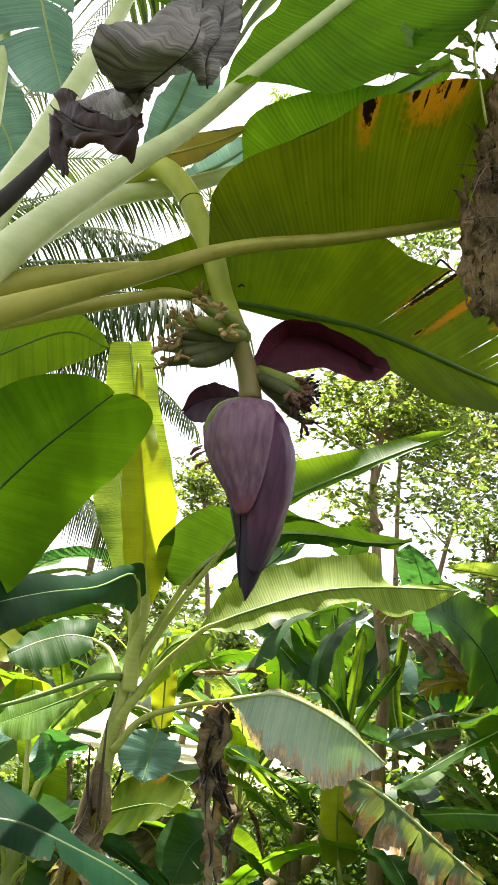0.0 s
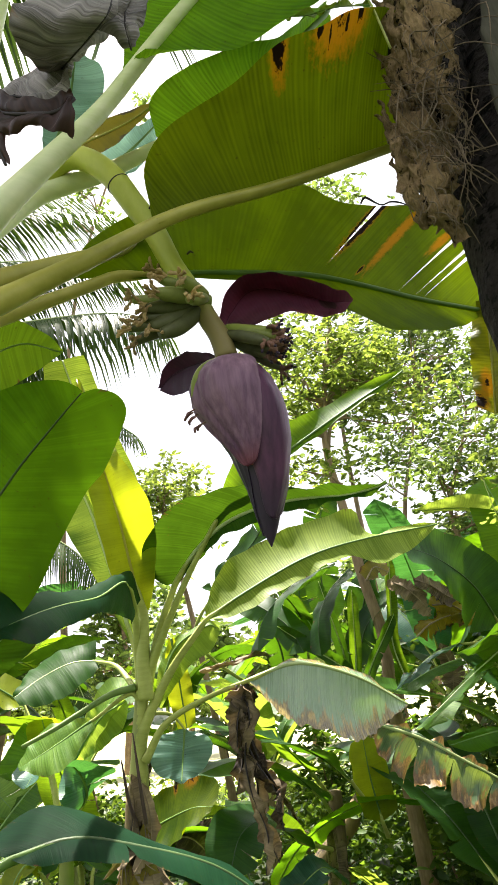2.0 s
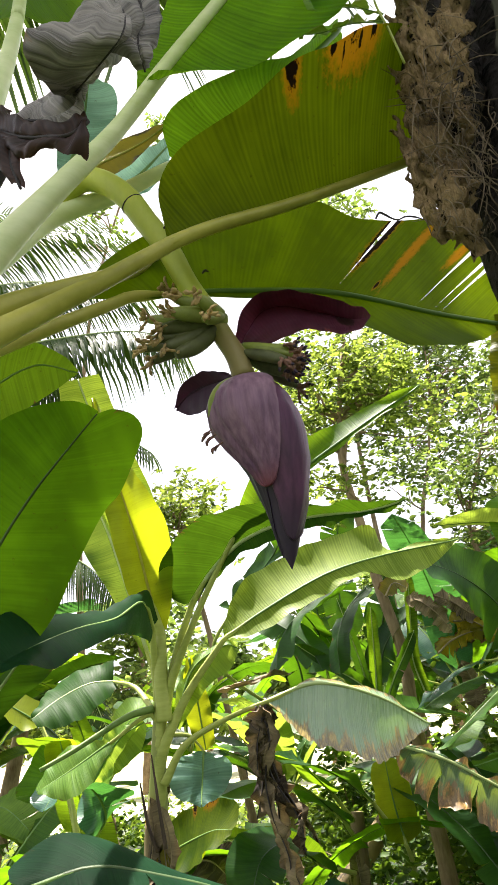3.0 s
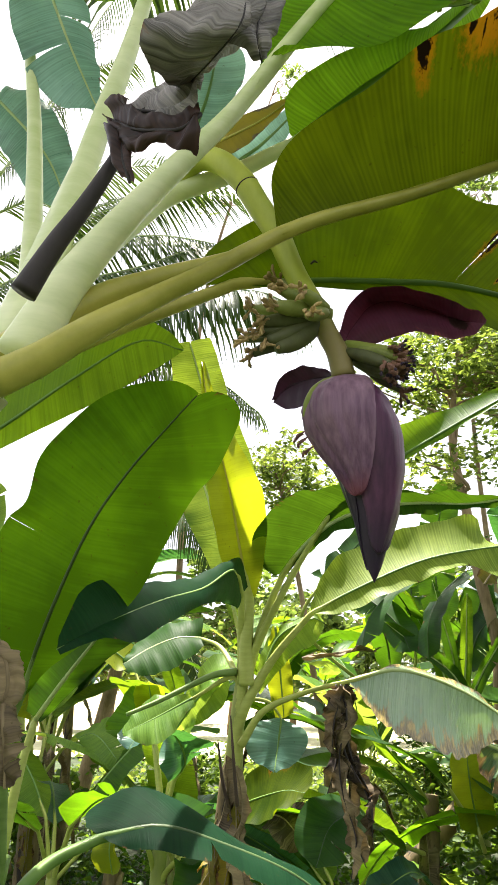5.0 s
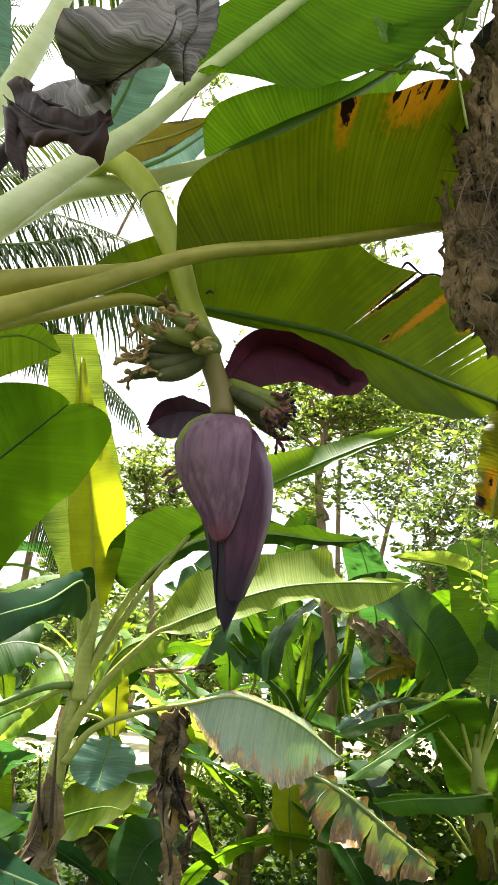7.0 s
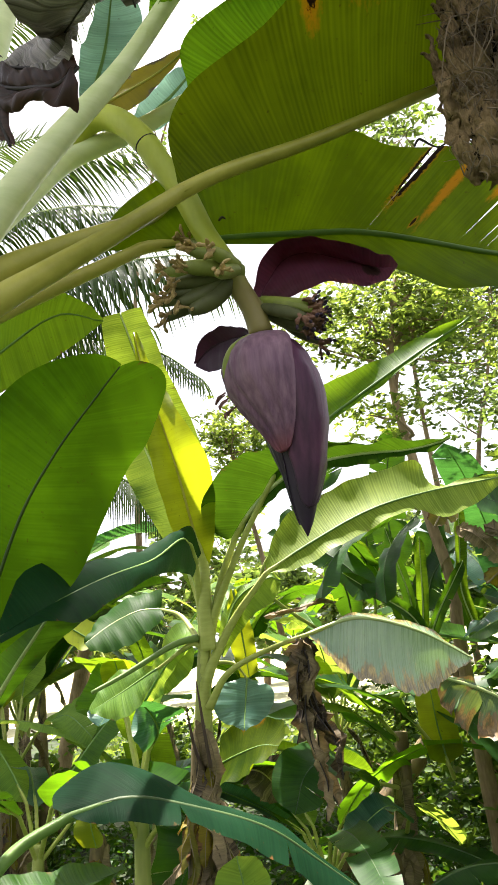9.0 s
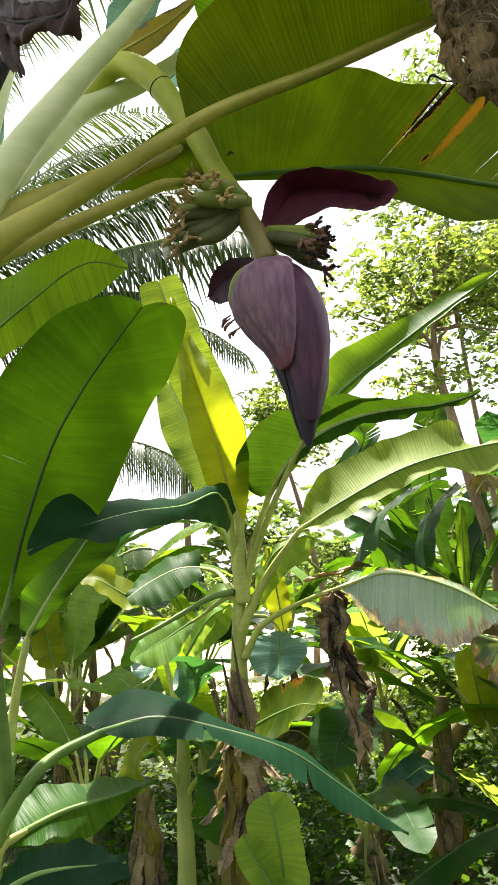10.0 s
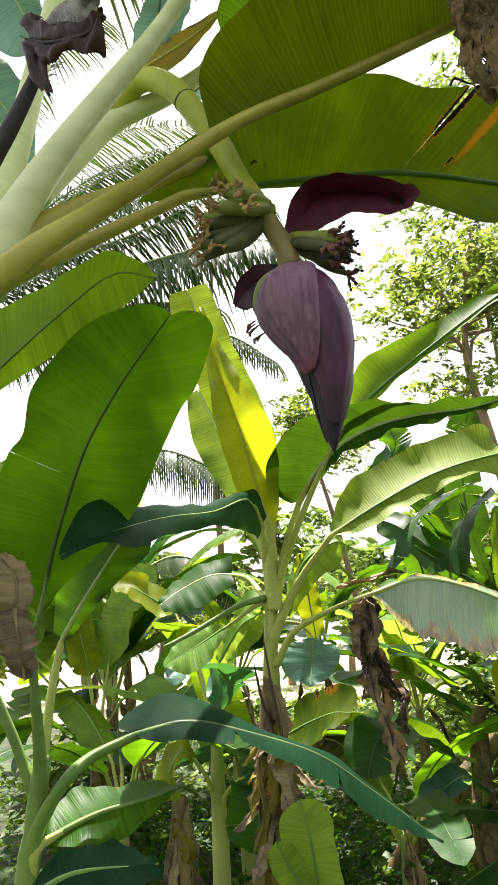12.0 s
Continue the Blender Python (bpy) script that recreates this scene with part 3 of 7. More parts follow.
# the old leaf that crosses the flower stalk
blade("leaf", [(-0.116, 1.03, 2.253), (-0.046, 1.04, 2.283), (0.065, 1.06, 2.319), (0.173, 1.09, 2.37), (0.28, 1.12, 2.423), (0.398, 1.15, 2.48)],
      [(-0.119, 1.03, 2.278), (-0.119, 1, 2.342), (-0.072, 0.97, 2.385), (0.029, 0.93, 2.406), (0.107, 0.9, 2.444), (0.167, 0.89, 2.453), (0.239, 0.9, 2.491), (0.333, 0.98, 2.561), (0.391, 1.1, 2.525)],
      [(-0.109, 1.04, 2.253), (-0.052, 1.12, 2.361), (0.072, 1.18, 2.429), (0.193, 1.2, 2.473), (0.309, 1.22, 2.517), (0.402, 1.18, 2.511)],
      LEAF_OLD, mother, "old green leaf with orange and dark brown dry patches", sag=0.05, wave=0.004, seed=3, nu=60, nv=10,
      rib_radius=(0.0115, 0.007), rib_mat=STEM_OLIVE, rib_back=(0, -0.7, -0.6),
      petiole=[(-0.464, 0.9, 1.982), (-0.413, 0.92, 2.019), (-0.352, 0.94, 2.071), (-0.29, 0.97, 2.123), (-0.218, 0.99, 2.17), (-0.158, 1.01, 2.216)], petiole_radius=(0.026, 0.02, 0.015, 0.0125),
      petiole_mat=STEM_OLIVE)
blade("leaf", [(-0.204, 1.15, 2.257), (-0.123, 1.18, 2.271), (-0.037, 1.22, 2.289), (0.077, 1.27, 2.306), (0.158, 1.31, 2.317), (0.262, 1.36, 2.312), (0.387, 1.42, 2.3), (0.541, 1.48, 2.286)],
      [(-0.286, 1.14, 2.258), (-0.238, 1.14, 2.332), (-0.126, 1.18, 2.428), (-0.011, 1.22, 2.485), (0.089, 1.26, 2.516), (0.172, 1.3, 2.529), (0.243, 1.34, 2.508), (0.347, 1.38, 2.521), (0.445, 1.42, 2.532), (0.513, 1.45, 2.455), (0.544, 1.48, 2.301)],
      [(-0.157, 1.15, 2.247), (-0.036, 1.18, 2.251), (0.071, 1.22, 2.251), (0.153, 1.26, 2.233), (0.219, 1.3, 2.215), (0.298, 1.35, 2.202), (0.404, 1.41, 2.213), (0.473, 1.45, 2.243), (0.54, 1.48, 2.282)],
      LEAF_SPLIT, mother, "green leaf torn across with a blackened split", sag=0.03, wave=0.004, seed=4, nu=80, nv=10, tears=((0, 0.495), (0, 0.72), (0, 0.77), (0, 0.8)), flap=0.05, skew=0.17, split=0.007,
      rib_radius=(0.0065, 0.0045), rib_mat=RIB, rib_back=(0, -0.5, -0.8),
      petiole=[(-0.468, 0.94, 2.001), (-0.417, 0.98, 2.061), (-0.382, 1.02, 2.105), (-0.341, 1.06, 2.148)], petiole_radius=(0.016, 0.0145, 0.012, 0.0105), petiole_mat=STEM_OLIVE)
# the leaf behind, on its grey-green petiole
blade("leaf", [(-0.104, 1.2, 2.592), (0.019, 1.22, 2.71), (0.152, 1.24, 2.828), (0.298, 1.28, 3.005)], [(-0.111, 1.18, 2.586), (-0.118, 1.16, 2.65), (-0.075, 1.14, 2.69), (0.024, 1.12, 2.711), (0.158, 1.1, 2.726), (0.281, 1.2, 2.936)],
      [(-0.106, 1.22, 2.604), (0.028, 1.3, 2.647), (0.168, 1.32, 2.724), (0.303, 1.3, 3.012)], LEAF_OVER, mother, "bright green leaf lit through from above", seed=5,
      rib_radius=(0.012, 0.006), petiole=[(-0.457, 1.08, 2.282), (-0.403, 1.12, 2.374), (-0.34, 1.16, 2.466), (-0.225, 1.19, 2.523)], petiole_radius=(0.03, 0.026, 0.018, 0.013), petiole_mat=STEM_PALE)
# rolled yellow leaf
blade("leaf", [(-0.277, 1.12, 2.52), (-0.217, 1.14, 2.564), (-0.159, 1.16, 2.614), (-0.108, 1.18, 2.675)], [(-0.277, 1.12, 2.524), (-0.234, 1.16, 2.613), (-0.174, 1.18, 2.661), (-0.108, 1.18, 2.678)],
      [(-0.274, 1.12, 2.513), (-0.213, 1.13, 2.512), (-0.156, 1.15, 2.579), (-0.108, 1.18, 2.672)], LEAF_AMBER, mother, "narrow yellowing leaf with a dry grey-brown edge", seed=6, wave=0.001, rib_radius=(0.003, 0.0015), rib_mat=STEM_OLIVE)
tube("petiole", [(-0.497, 0.95, 2.041), (-0.398, 1.02, 2.164), (-0.315, 1.07, 2.226), (-0.23, 1.12, 2.28), (-0.15, 1.2, 2.362), (-0.065, 1.28, 2.446)], (0.03, 0.024, 0.019, 0.015, 0.011, 0.007), STEM_OLIVE, mother, "dull olive petiole", groove=(0, 0, 1), sides=12)
# blue-green leaves high on the other side of the crown
tube("petiole", [(-0.612, 1.2, 2.283), (-0.654, 1.24, 2.552), (-0.717, 1.28, 2.88), (-0.798, 1.3, 3.254)], (0.022, 0.018, 0.015, 0.012), STEM_PALE, mother, "pale upright petiole", sides=12)
blade("leaf", [(-0.831, 1.3, 3.565), (-0.745, 1.3, 3.306), (-0.659, 1.31, 3.075), (-0.584, 1.33, 2.893)], [(-0.82, 1.26, 3.477), (-0.806, 1.25, 3.188), (-0.742, 1.26, 2.983), (-0.665, 1.3, 2.893), (-0.587, 1.33, 2.879)],
      [(-0.798, 1.36, 3.654), (-0.712, 1.38, 3.411), (-0.638, 1.38, 3.187), (-0.574, 1.33, 2.903)], LEAF_WAXY, mother, "waxy blue-green leaf with a pale sheen", seed=7, sag=0.04, wave=0.006, rib_radius=(0.006, 0.002), rib_mat=RIB_PALE, tears=((1, 0.55), (0, 0.7)), flap=0.08)
blade("leaf", [(-0.92, 1.42, 3.079), (-0.813, 1.42, 2.949), (-0.741, 1.43, 2.84), (-0.687, 1.44, 2.704)], [(-0.907, 1.38, 2.958), (-0.802, 1.38, 2.784), (-0.735, 1.4, 2.702), (-0.692, 1.44, 2.695)],
      [(-0.926, 1.46, 3.174), (-0.802, 1.48, 3.096), (-0.719, 1.48, 2.92), (-0.68, 1.44, 2.712)], LEAF_WAXY, mother, "waxy blue-green leaf", seed=8, rib_radius=(0.006, 0.002), rib_mat=RIB_PALE)
blade("leaf", [(-0.424, 1.5, 2.883), (-0.373, 1.52, 3.086), (-0.352, 1.55, 3.326)], [(-0.433, 1.5, 2.902), (-0.436, 1.52, 3.095), (-0.37, 1.55, 3.351)],
      [(-0.409, 1.5, 2.872), (-0.31, 1.52, 3.038), (-0.276, 1.55, 3.227), (-0.344, 1.55, 3.336)], LEAF_WAXY, mother, "waxy pale leaf behind the crown", seed=9, rib_radius=(0.006, 0.002))
blade("leaf", [(-0.345, 1.6, 2.909), (-0.244, 1.62, 3.002), (-0.155, 1.65, 3.13)], [(-0.354, 1.6, 2.929), (-0.261, 1.62, 3.063), (-0.155, 1.65, 3.162)],
      [(-0.337, 1.6, 2.899), (-0.227, 1.62, 2.932), (-0.147, 1.65, 3.098)], LEAF_WAXY, mother, "waxy pale leaf behind the crown", seed=10, rib_radius=(0.006, 0.002))
# dead leaf that hangs over the crown
tube("dead_petiole", [(-0.387, 0.82, 2.051), (-0.354, 0.82, 2.114), (-0.325, 0.82, 2.16), (-0.299, 0.82, 2.208), (-0.284, 0.82, 2.241), (-0.271, 0.815, 2.27), (-0.239, 0.81, 2.302), (-0.208, 0.8, 2.319)], (0.016, 0.0135, 0.012, 0.0105, 0.009, 0.007, 0.006, 0.004), STEM_DARK, mother,
     "blackened dead petiole", sides=12, count=40)
blade("dead_leaf", [(-0.117, 0.74, 2.412), (-0.107, 0.72, 2.34), (-0.106, 0.71, 2.292), (-0.124, 0.72, 2.274), (-0.164, 0.76, 2.285), (-0.188, 0.79, 2.303)],
      [(-0.147, 0.78, 2.48), (-0.164, 0.74, 2.383), (-0.189, 0.72, 2.333), (-0.209, 0.7, 2.287), (-0.212, 0.72, 2.272), (-0.209, 0.76, 2.279), (-0.199, 0.79, 2.302)],
      [(-0.105, 0.73, 2.395), (-0.107, 0.76, 2.39), (-0.112, 0.77, 2.37), (-0.138, 0.78, 2.35), (-0.167, 0.79, 2.32), (-0.183, 0.8, 2.31)],
      LEAF_CRISP, mother, "dry curled grey dead leaf with dark ribs", sag=0.1, wave=0.003, waves=5, seed=12, nu=60, nv=16,
      rib_radius=(0.0012, 0.001), rib_mat=STEM_DARK, crumple=0.012, crumple_scale=17.0)
blade("dead_leaf", [(-0.099, 0.76, 2.442), (-0.088, 0.74, 2.369), (-0.093, 0.735, 2.322), (-0.095, 0.735, 2.287), (-0.092, 0.75, 2.27)],
      [(-0.122, 0.74, 2.418), (-0.11, 0.72, 2.345), (-0.115, 0.715, 2.3), (-0.127, 0.72, 2.276), (-0.111, 0.735, 2.28), (-0.101, 0.75, 2.271)],
      [(-0.081, 0.8, 2.496), (-0.07, 0.77, 2.406), (-0.074, 0.76, 2.351), (-0.082, 0.755, 2.31), (-0.087, 0.75, 2.272)],
      LEAF_CRISP, mother, "folded flap of the dead leaf", sag=0.2, wave=0.002, seed=15, nu=44, nv=12,
      rib_radius=(0.002, 0.001), rib_mat=STEM_DARK, crumple=0.007, crumple_scale=26.0)
blade("dead_leaf", [(-0.18, 0.79, 2.322), (-0.181, 0.785, 2.28), (-0.208, 0.79, 2.265), (-0.241, 0.8, 2.28), (-0.27, 0.81, 2.299)],
      [(-0.207, 0.82, 2.353), (-0.231, 0.83, 2.348), (-0.256, 0.83, 2.334), (-0.27, 0.83, 2.326), (-0.279, 0.82, 2.318)],
      [(-0.176, 0.79, 2.314), (-0.168, 0.775, 2.254), (-0.19, 0.775, 2.235), (-0.223, 0.785, 2.248), (-0.26, 0.8, 2.279)], LEAF_CRISP, mother, "pale crumpled middle of the dead leaf", sag=0.15, wave=0.0, seed=16, nu=44, nv=12,
      rib_radius=(0.002, 0.002), rib_mat=STEM_DARK, crumple=0.007, crumple_scale=24.0)
blade("dead_leaf", [(-0.169, 0.78, 2.243), (-0.189, 0.775, 2.219), (-0.219, 0.78, 2.227), (-0.253, 0.79, 2.245), (-0.29, 0.81, 2.284)],
      [(-0.176, 0.785, 2.266), (-0.199, 0.785, 2.249), (-0.232, 0.79, 2.255), (-0.259, 0.8, 2.284), (-0.28, 0.82, 2.331), (-0.296, 0.82, 2.339)],
      [(-0.175, 0.785, 2.196), (-0.195, 0.775, 2.197), (-0.221, 0.78, 2.208), (-0.254, 0.79, 2.214), (-0.282, 0.81, 2.256), (-0.309, 0.82, 2.307)], LEAF_BURNT, mother, "dark crumpled end of the dead leaf", sag=0.25, wave=0.003, waves=4, seed=13, nu=50, nv=14,
      rib_radius=(0.003, 0.002), rib_mat=STEM_DARK, crumple=0.009, crumple_scale=26.0)
blade("dead_leaf", [(-0.271, 0.8, 2.245), (-0.268, 0.8, 2.212), (-0.259, 0.805, 2.178)], [(-0.298, 0.81, 2.278), (-0.283, 0.805, 2.218), (-0.269, 0.805, 2.184)], [(-0.251, 0.8, 2.239), (-0.257, 0.8, 2.206), (-0.253, 0.805, 2.176)],
      LEAF_BURNT, mother, "curled brown tail of the dead leaf", sag=0.3, wave=0.0, seed=14, nu=24, nv=8, rib_radius=(0.003, 0.002), rib_mat=STEM_DARK, crumple=0.006, crumple_scale=24.0)

# ---- inflorescence ----
browned(PEDUNCLE, (-0.091, 1.12, 2.225)[2], (-0.05, 1.12, 2.125)[2], (0.20, 0.13, 0.07))
flower = thing("banana_inflorescence", (-0.294, 1.1, 2.457), "arching flower stalk with small green bananas and a purple bud", "banana flower")
stalk_line = [(-0.337, 1.16, 2.486), (-0.303, 1.15, 2.514), (-0.271, 1.14, 2.52), (-0.234, 1.13, 2.498), (-0.192, 1.12, 2.445), (-0.16, 1.12, 2.383), (-0.129, 1.125, 2.323), (-0.102, 1.13, 2.249), (-0.073, 1.13, 2.189), (-0.054, 1.125, 2.135), (-0.039, 1.12, 2.096), (-0.03, 1.12, 2.053)]
tube("flower_stalk", stalk_line,
     (0.021, 0.0215, 0.0215, 0.0212, 0.021, 0.0205, 0.02, 0.0185, 0.0172, 0.0165, 0.0165, 0.018), PEDUNCLE, flower, "curved green flower stalk", count=64, sides=20, lumps=0.012)
stalk_run = curve(stalk_line, 64)
ring_k = int(np.argmin(np.linalg.norm(stalk_run - np.array((-0.179, 1.12, 2.422)), axis=1)))
ring_at, ring_way = Vector(stalk_run[ring_k]), Vector(tangents(stalk_run)[ring_k])
ring_u = ring_way.cross(Vector((0, 1, 0))).normalized()
ring_v = ring_way.cross(ring_u)
tube("scar_ring", [ring_at + (ring_u * math.cos(a * 0.393) + ring_v * math.sin(a * 0.393)) * 0.0206 for a in range(17)], (0.0011, 0.0017, 0.0011), STEM_DARK, flower, "dark bract scar", count=40, sides=6)
for k, q in enumerate([(-0.075, 1.112, 2.253), (-0.13, 1.103, 2.349)]):
    tube("bract_scar", [q, Vector(q) + Vector((0.006, -0.003, 0.003)), Vector(q) + Vector((0.011, 0.0, 0.001))], (0.0016, 0.0022, 0.001), STEM_DARK, flower, "small dark scar", count=8, sides=6)

AX0, AX1 = Vector((-0.03, 1.125, 2.052)), Vector((-0.002, 1.137, 1.755))
ax = (AX1 - AX0).normalized()
bud_len = (AX1 - AX0).length
face_dir = Vector((0, -1, 0))
face_dir = (face_dir - ax * face_dir.dot(ax)).normalized()
side_dir = face_dir.cross(ax).normalized()
if side_dir.x < 0:
    side_dir = -side_dir


def bud_radius(s):
    """Half width of the closed bud along its axis, in shares of its length."""
    return float(np.interp(s, (0, 0.03, 0.08, 0.15, 0.25, 0.36, 0.48, 0.60, 0.72, 0.84, 0.93, 1.0),
                           (0.05, 0.115, 0.160, 0.192, 0.202, 0.184, 0.154, 0.124, 0.093, 0.060, 0.034, 0.002)))


def bud_centre(s):
    """The bud leans out to one side in its middle."""
    shift = float(np.interp(s, (0, 0.1, 0.2, 0.33, 0.5, 0.7, 0.85, 1), (-0.01, -0.008, 0.0, 0.032, 0.058, 0.050, 0.024, 0)))
    return AX0 + ax * (s * bud_len) + side_dir * (shift * bud_len)


def bract(name, mids, halves, s_end, lift, mat, label, at=(0, 0.2, 0.45, 0.7, 0.9, 0.97, 1), start=0.0, flare=0.0, pleats=0.0013):
    """A bract shell wrapped round the bud: its middle and half width in degrees round the axis, 0 towards the open side."""
    nu, nv, th = 48, 30, 0.0025
    outer, inner, uvs = [], [], []
    for i in range(nu + 1):
        u = i / nu
        s = start + u * (s_end - start)
        mid, half = float(np.interp(u, at, mids)), float(np.interp(u, at, halves))
        for j in range(nv + 1):
            v = 2 * j / nv - 1
            a = radians(mid + half * v)
            fold = pleats * (math.sin(v * 9 + u * 2) + 0.8 * math.sin(v * 17 - u * 3) + 0.5 * math.sin(v * 29 + u * 4)) * min(1, 4 * u) * (1.3 - u)
            r = bud_len * bud_radius(s) + lift + fold + flare * max(0.0, abs(v) - 0.7) * math.sin(math.pi * min(1, u * 1.1))
            way = face_dir * math.cos(a) + side_dir * math.sin(a)
            c0 = bud_centre(s)
            outer.append(c0 + way * r)
            uvs.append((s * bud_len, v * 0.05, u, abs(v)))
            inner.append(c0 + way * max(r - th, 0.001))
    n = len(outer)
    faces = []
    for i in range(nu):
        for j in range(nv):
            q = (i * (nv + 1) + j, i * (nv + 1) + j + 1, (i + 1) * (nv + 1) + j + 1, (i + 1) * (nv + 1) + j)
            faces += [q, tuple(n + k for k in q[::-1])]
    for j in range(nv):
        a, b = nu * (nv + 1) + j, nu * (nv + 1) + j + 1
        faces.append((a, b, n + b, n + a))
    for i in range(nu):
        for k in (0, nv):
            a, b = i * (nv + 1) + k, (i + 1) * (nv + 1) + k
            faces.append((a, b, n + b, n + a))
    return part(name, outer + inner, faces, mat, bud, label, uvs + uvs)


core_v, core_f, R = [], [], 28
for i in range(33):
    s = i / 32
    for k in range(R):
        a = 2 * math.pi * k / R
        r = bud_len * bud_radius(s) * (1 + 0.01 * math.sin(7 * a))
        core_v.append(bud_centre(s) + (face_dir * math.cos(a) + side_dir * math.sin(a)) * r)
for i in range(32):
    for k in range(R):
        core_f.append((i * R + k, i * R + (k + 1) % R, (i + 1) * R + (k + 1) % R, (i + 1) * R + k))
bud = part("flower_bud", core_v, core_f, BUD_DARK, flower, "closed dark purple banana bud, pointed at its tip")
bract("bract", (-120, -120, -115, -105, -100, -100, -100), (95, 95, 88, 60, 30, 18, 6), 0.94, 0.0015, BUD_DARK, "dark purple bract wrapped round the bud")
bract("bract", (70, 70, 68, 60, 44, 34, 28), (100, 100, 98, 86, 66, 46, 14), 0.88, 0.003, BUD, "purple bract wrapped round the bud", pleats=0.0008)
bract("bract", (-20, -31, -34, -31, -29, -29, -29), (80, 70, 58, 42, 25, 17, 6), 0.62, 0.0095, BUD_PALE, "pale purple outer bract with a reddish tip", flare=0.012, pleats=0.0019)


def shell(name, rib, left, right, mat, label, sag, seed):
    return blade(name, rib, left, right, mat, flower, label, sag=sag, wave=0.0015, seed=seed, nu=48, nv=14, rib_radius=(0.0012, 0.0006), rib_mat=mat, crumple=0.004, crumple_scale=16.0)


shell("open_bract", [(-0.033, 1.14, 2.115), (-0.015, 1.16, 2.159), (0.012, 1.18, 2.206), (0.053, 1.19, 2.22), (0.101, 1.185, 2.195), (0.141, 1.15, 2.154), (0.165, 1.12, 2.128), (0.176, 1.107, 2.119)],
      [(-0.02, 1.13, 2.106), (-0.005, 1.12, 2.1), (0.016, 1.11, 2.101), (0.04, 1.1, 2.105), (0.068, 1.095, 2.106), (0.101, 1.095, 2.101), (0.142, 1.1, 2.096), (0.163, 1.105, 2.103), (0.176, 1.107, 2.117)],
      [(-0.039, 1.14, 2.117), (-0.03, 1.14, 2.163), (-0.015, 1.135, 2.192), (0.013, 1.13, 2.209), (0.052, 1.125, 2.209), (0.1, 1.12, 2.188), (0.136, 1.115, 2.164), (0.152, 1.11, 2.146), (0.17, 1.105, 2.137), (0.178, 1.107, 2.122)], BRACT_IN, "lifted dark red bract curled back at its tip", 0.0, 21)
shell("open_bract", [(-0.046, 1.13, 2.061), (-0.08, 1.175, 2.083), (-0.112, 1.205, 2.091), (-0.139, 1.222, 2.084), (-0.152, 1.228, 2.072)],
      [(-0.044, 1.125, 2.053), (-0.066, 1.14, 2.056), (-0.086, 1.16, 2.051), (-0.102, 1.185, 2.04), (-0.127, 1.21, 2.046), (-0.157, 1.231, 2.068)],
      [(-0.046, 1.14, 2.071), (-0.065, 1.15, 2.088), (-0.091, 1.165, 2.102), (-0.118, 1.185, 2.107), (-0.144, 1.21, 2.1), (-0.158, 1.231, 2.071)], BRACT_DUSK, "opened dark purple bract behind the bud", 0.0, 22)
tube("inner_bract", [(-0.041, 1.12, 2.056), (-0.058, 1.108, 2.042), (-0.072, 1.1, 2.026), (-0.082, 1.1, 2.008), (-0.088, 1.105, 1.988)], (0.004, 0.007, 0.0085, 0.008, 0.004), FINGER_PALE, flower, "pale olive edge of an inner bract", count=20, sides=10)


def finger(parent, base, tip_at, bend, r, seed, wither, mat, skin, wisps):
    """A finger-long young banana with its withered flowers curling off the tip."""
    rng = random.Random(seed)
    b, e = Vector(base), Vector(tip_at)
    mid = (b + e) / 2 + Vector(bend)
    ob = tube("young_banana", [b, mid, e], (r * 0.75, r, r * 1.05, r * 0.95, r * 0.6), skin, parent, count=16, sides=10)
    way = (e - mid).normalized()
    for k in range(wisps + 2):
        q = e - way * r * 0.4 + Vector((rng.uniform(-1, 1), rng.uniform(-1, 0.5), rng.uniform(-1, 1))) * r * 0.55
        pts, d = [q], (way + Vector((rng.uniform(-1, 1), rng.uniform(-1, 0.6), rng.uniform(-1, 1))) * 0.45).normalized()
        for _ in range(4):
            d = (d + Vector((rng.uniform(-1, 1), rng.uniform(-1, 1), rng.uniform(-1, 0.8))) * 0.55).normalized()
            pts.append(pts[-1] + d * rng.uniform(0.004, 0.0085) * wither)
        w = rng.uniform(0.0018, 0.0034)
        tube("dry_flower", pts, (w * 1.2, w, w * 0.8, w * 1.5, w * 0.6), mat, ob, "withered flower end", count=14, sides=6, lumps=0.35, seed=seed + k)
        if mat is BUD_RUST:
            tube("knob", [pts[-1], pts[-1] + d * 0.004, pts[-1] + d * 0.007], (0.0012, 0.0028, 0.0012), BUD_DARK, ob, "dark knob of a withered flower", count=7, sides=6)


def banana_hand(points, fingers, seed, wither, mat, label):
    """A hand of young bananas; fingers: base, tip, radius, which skin, how many withered flower ends."""
    ob = tube("banana_hand", points, (0.012, 0.016, 0.012), FINGER, flower, label, sides=12)
    rng = random.Random(seed)
    for k, (b, e, r, skin, wisps) in enumerate(fingers):
        finger(ob, b, e, (0, rng.uniform(-0.004, 0.004), rng.uniform(-0.006, 0.002)), r, seed * 10 + k, wither, mat, (FINGER, FINGER_DARK, FINGER_PALE)[skin], wisps)
    return ob


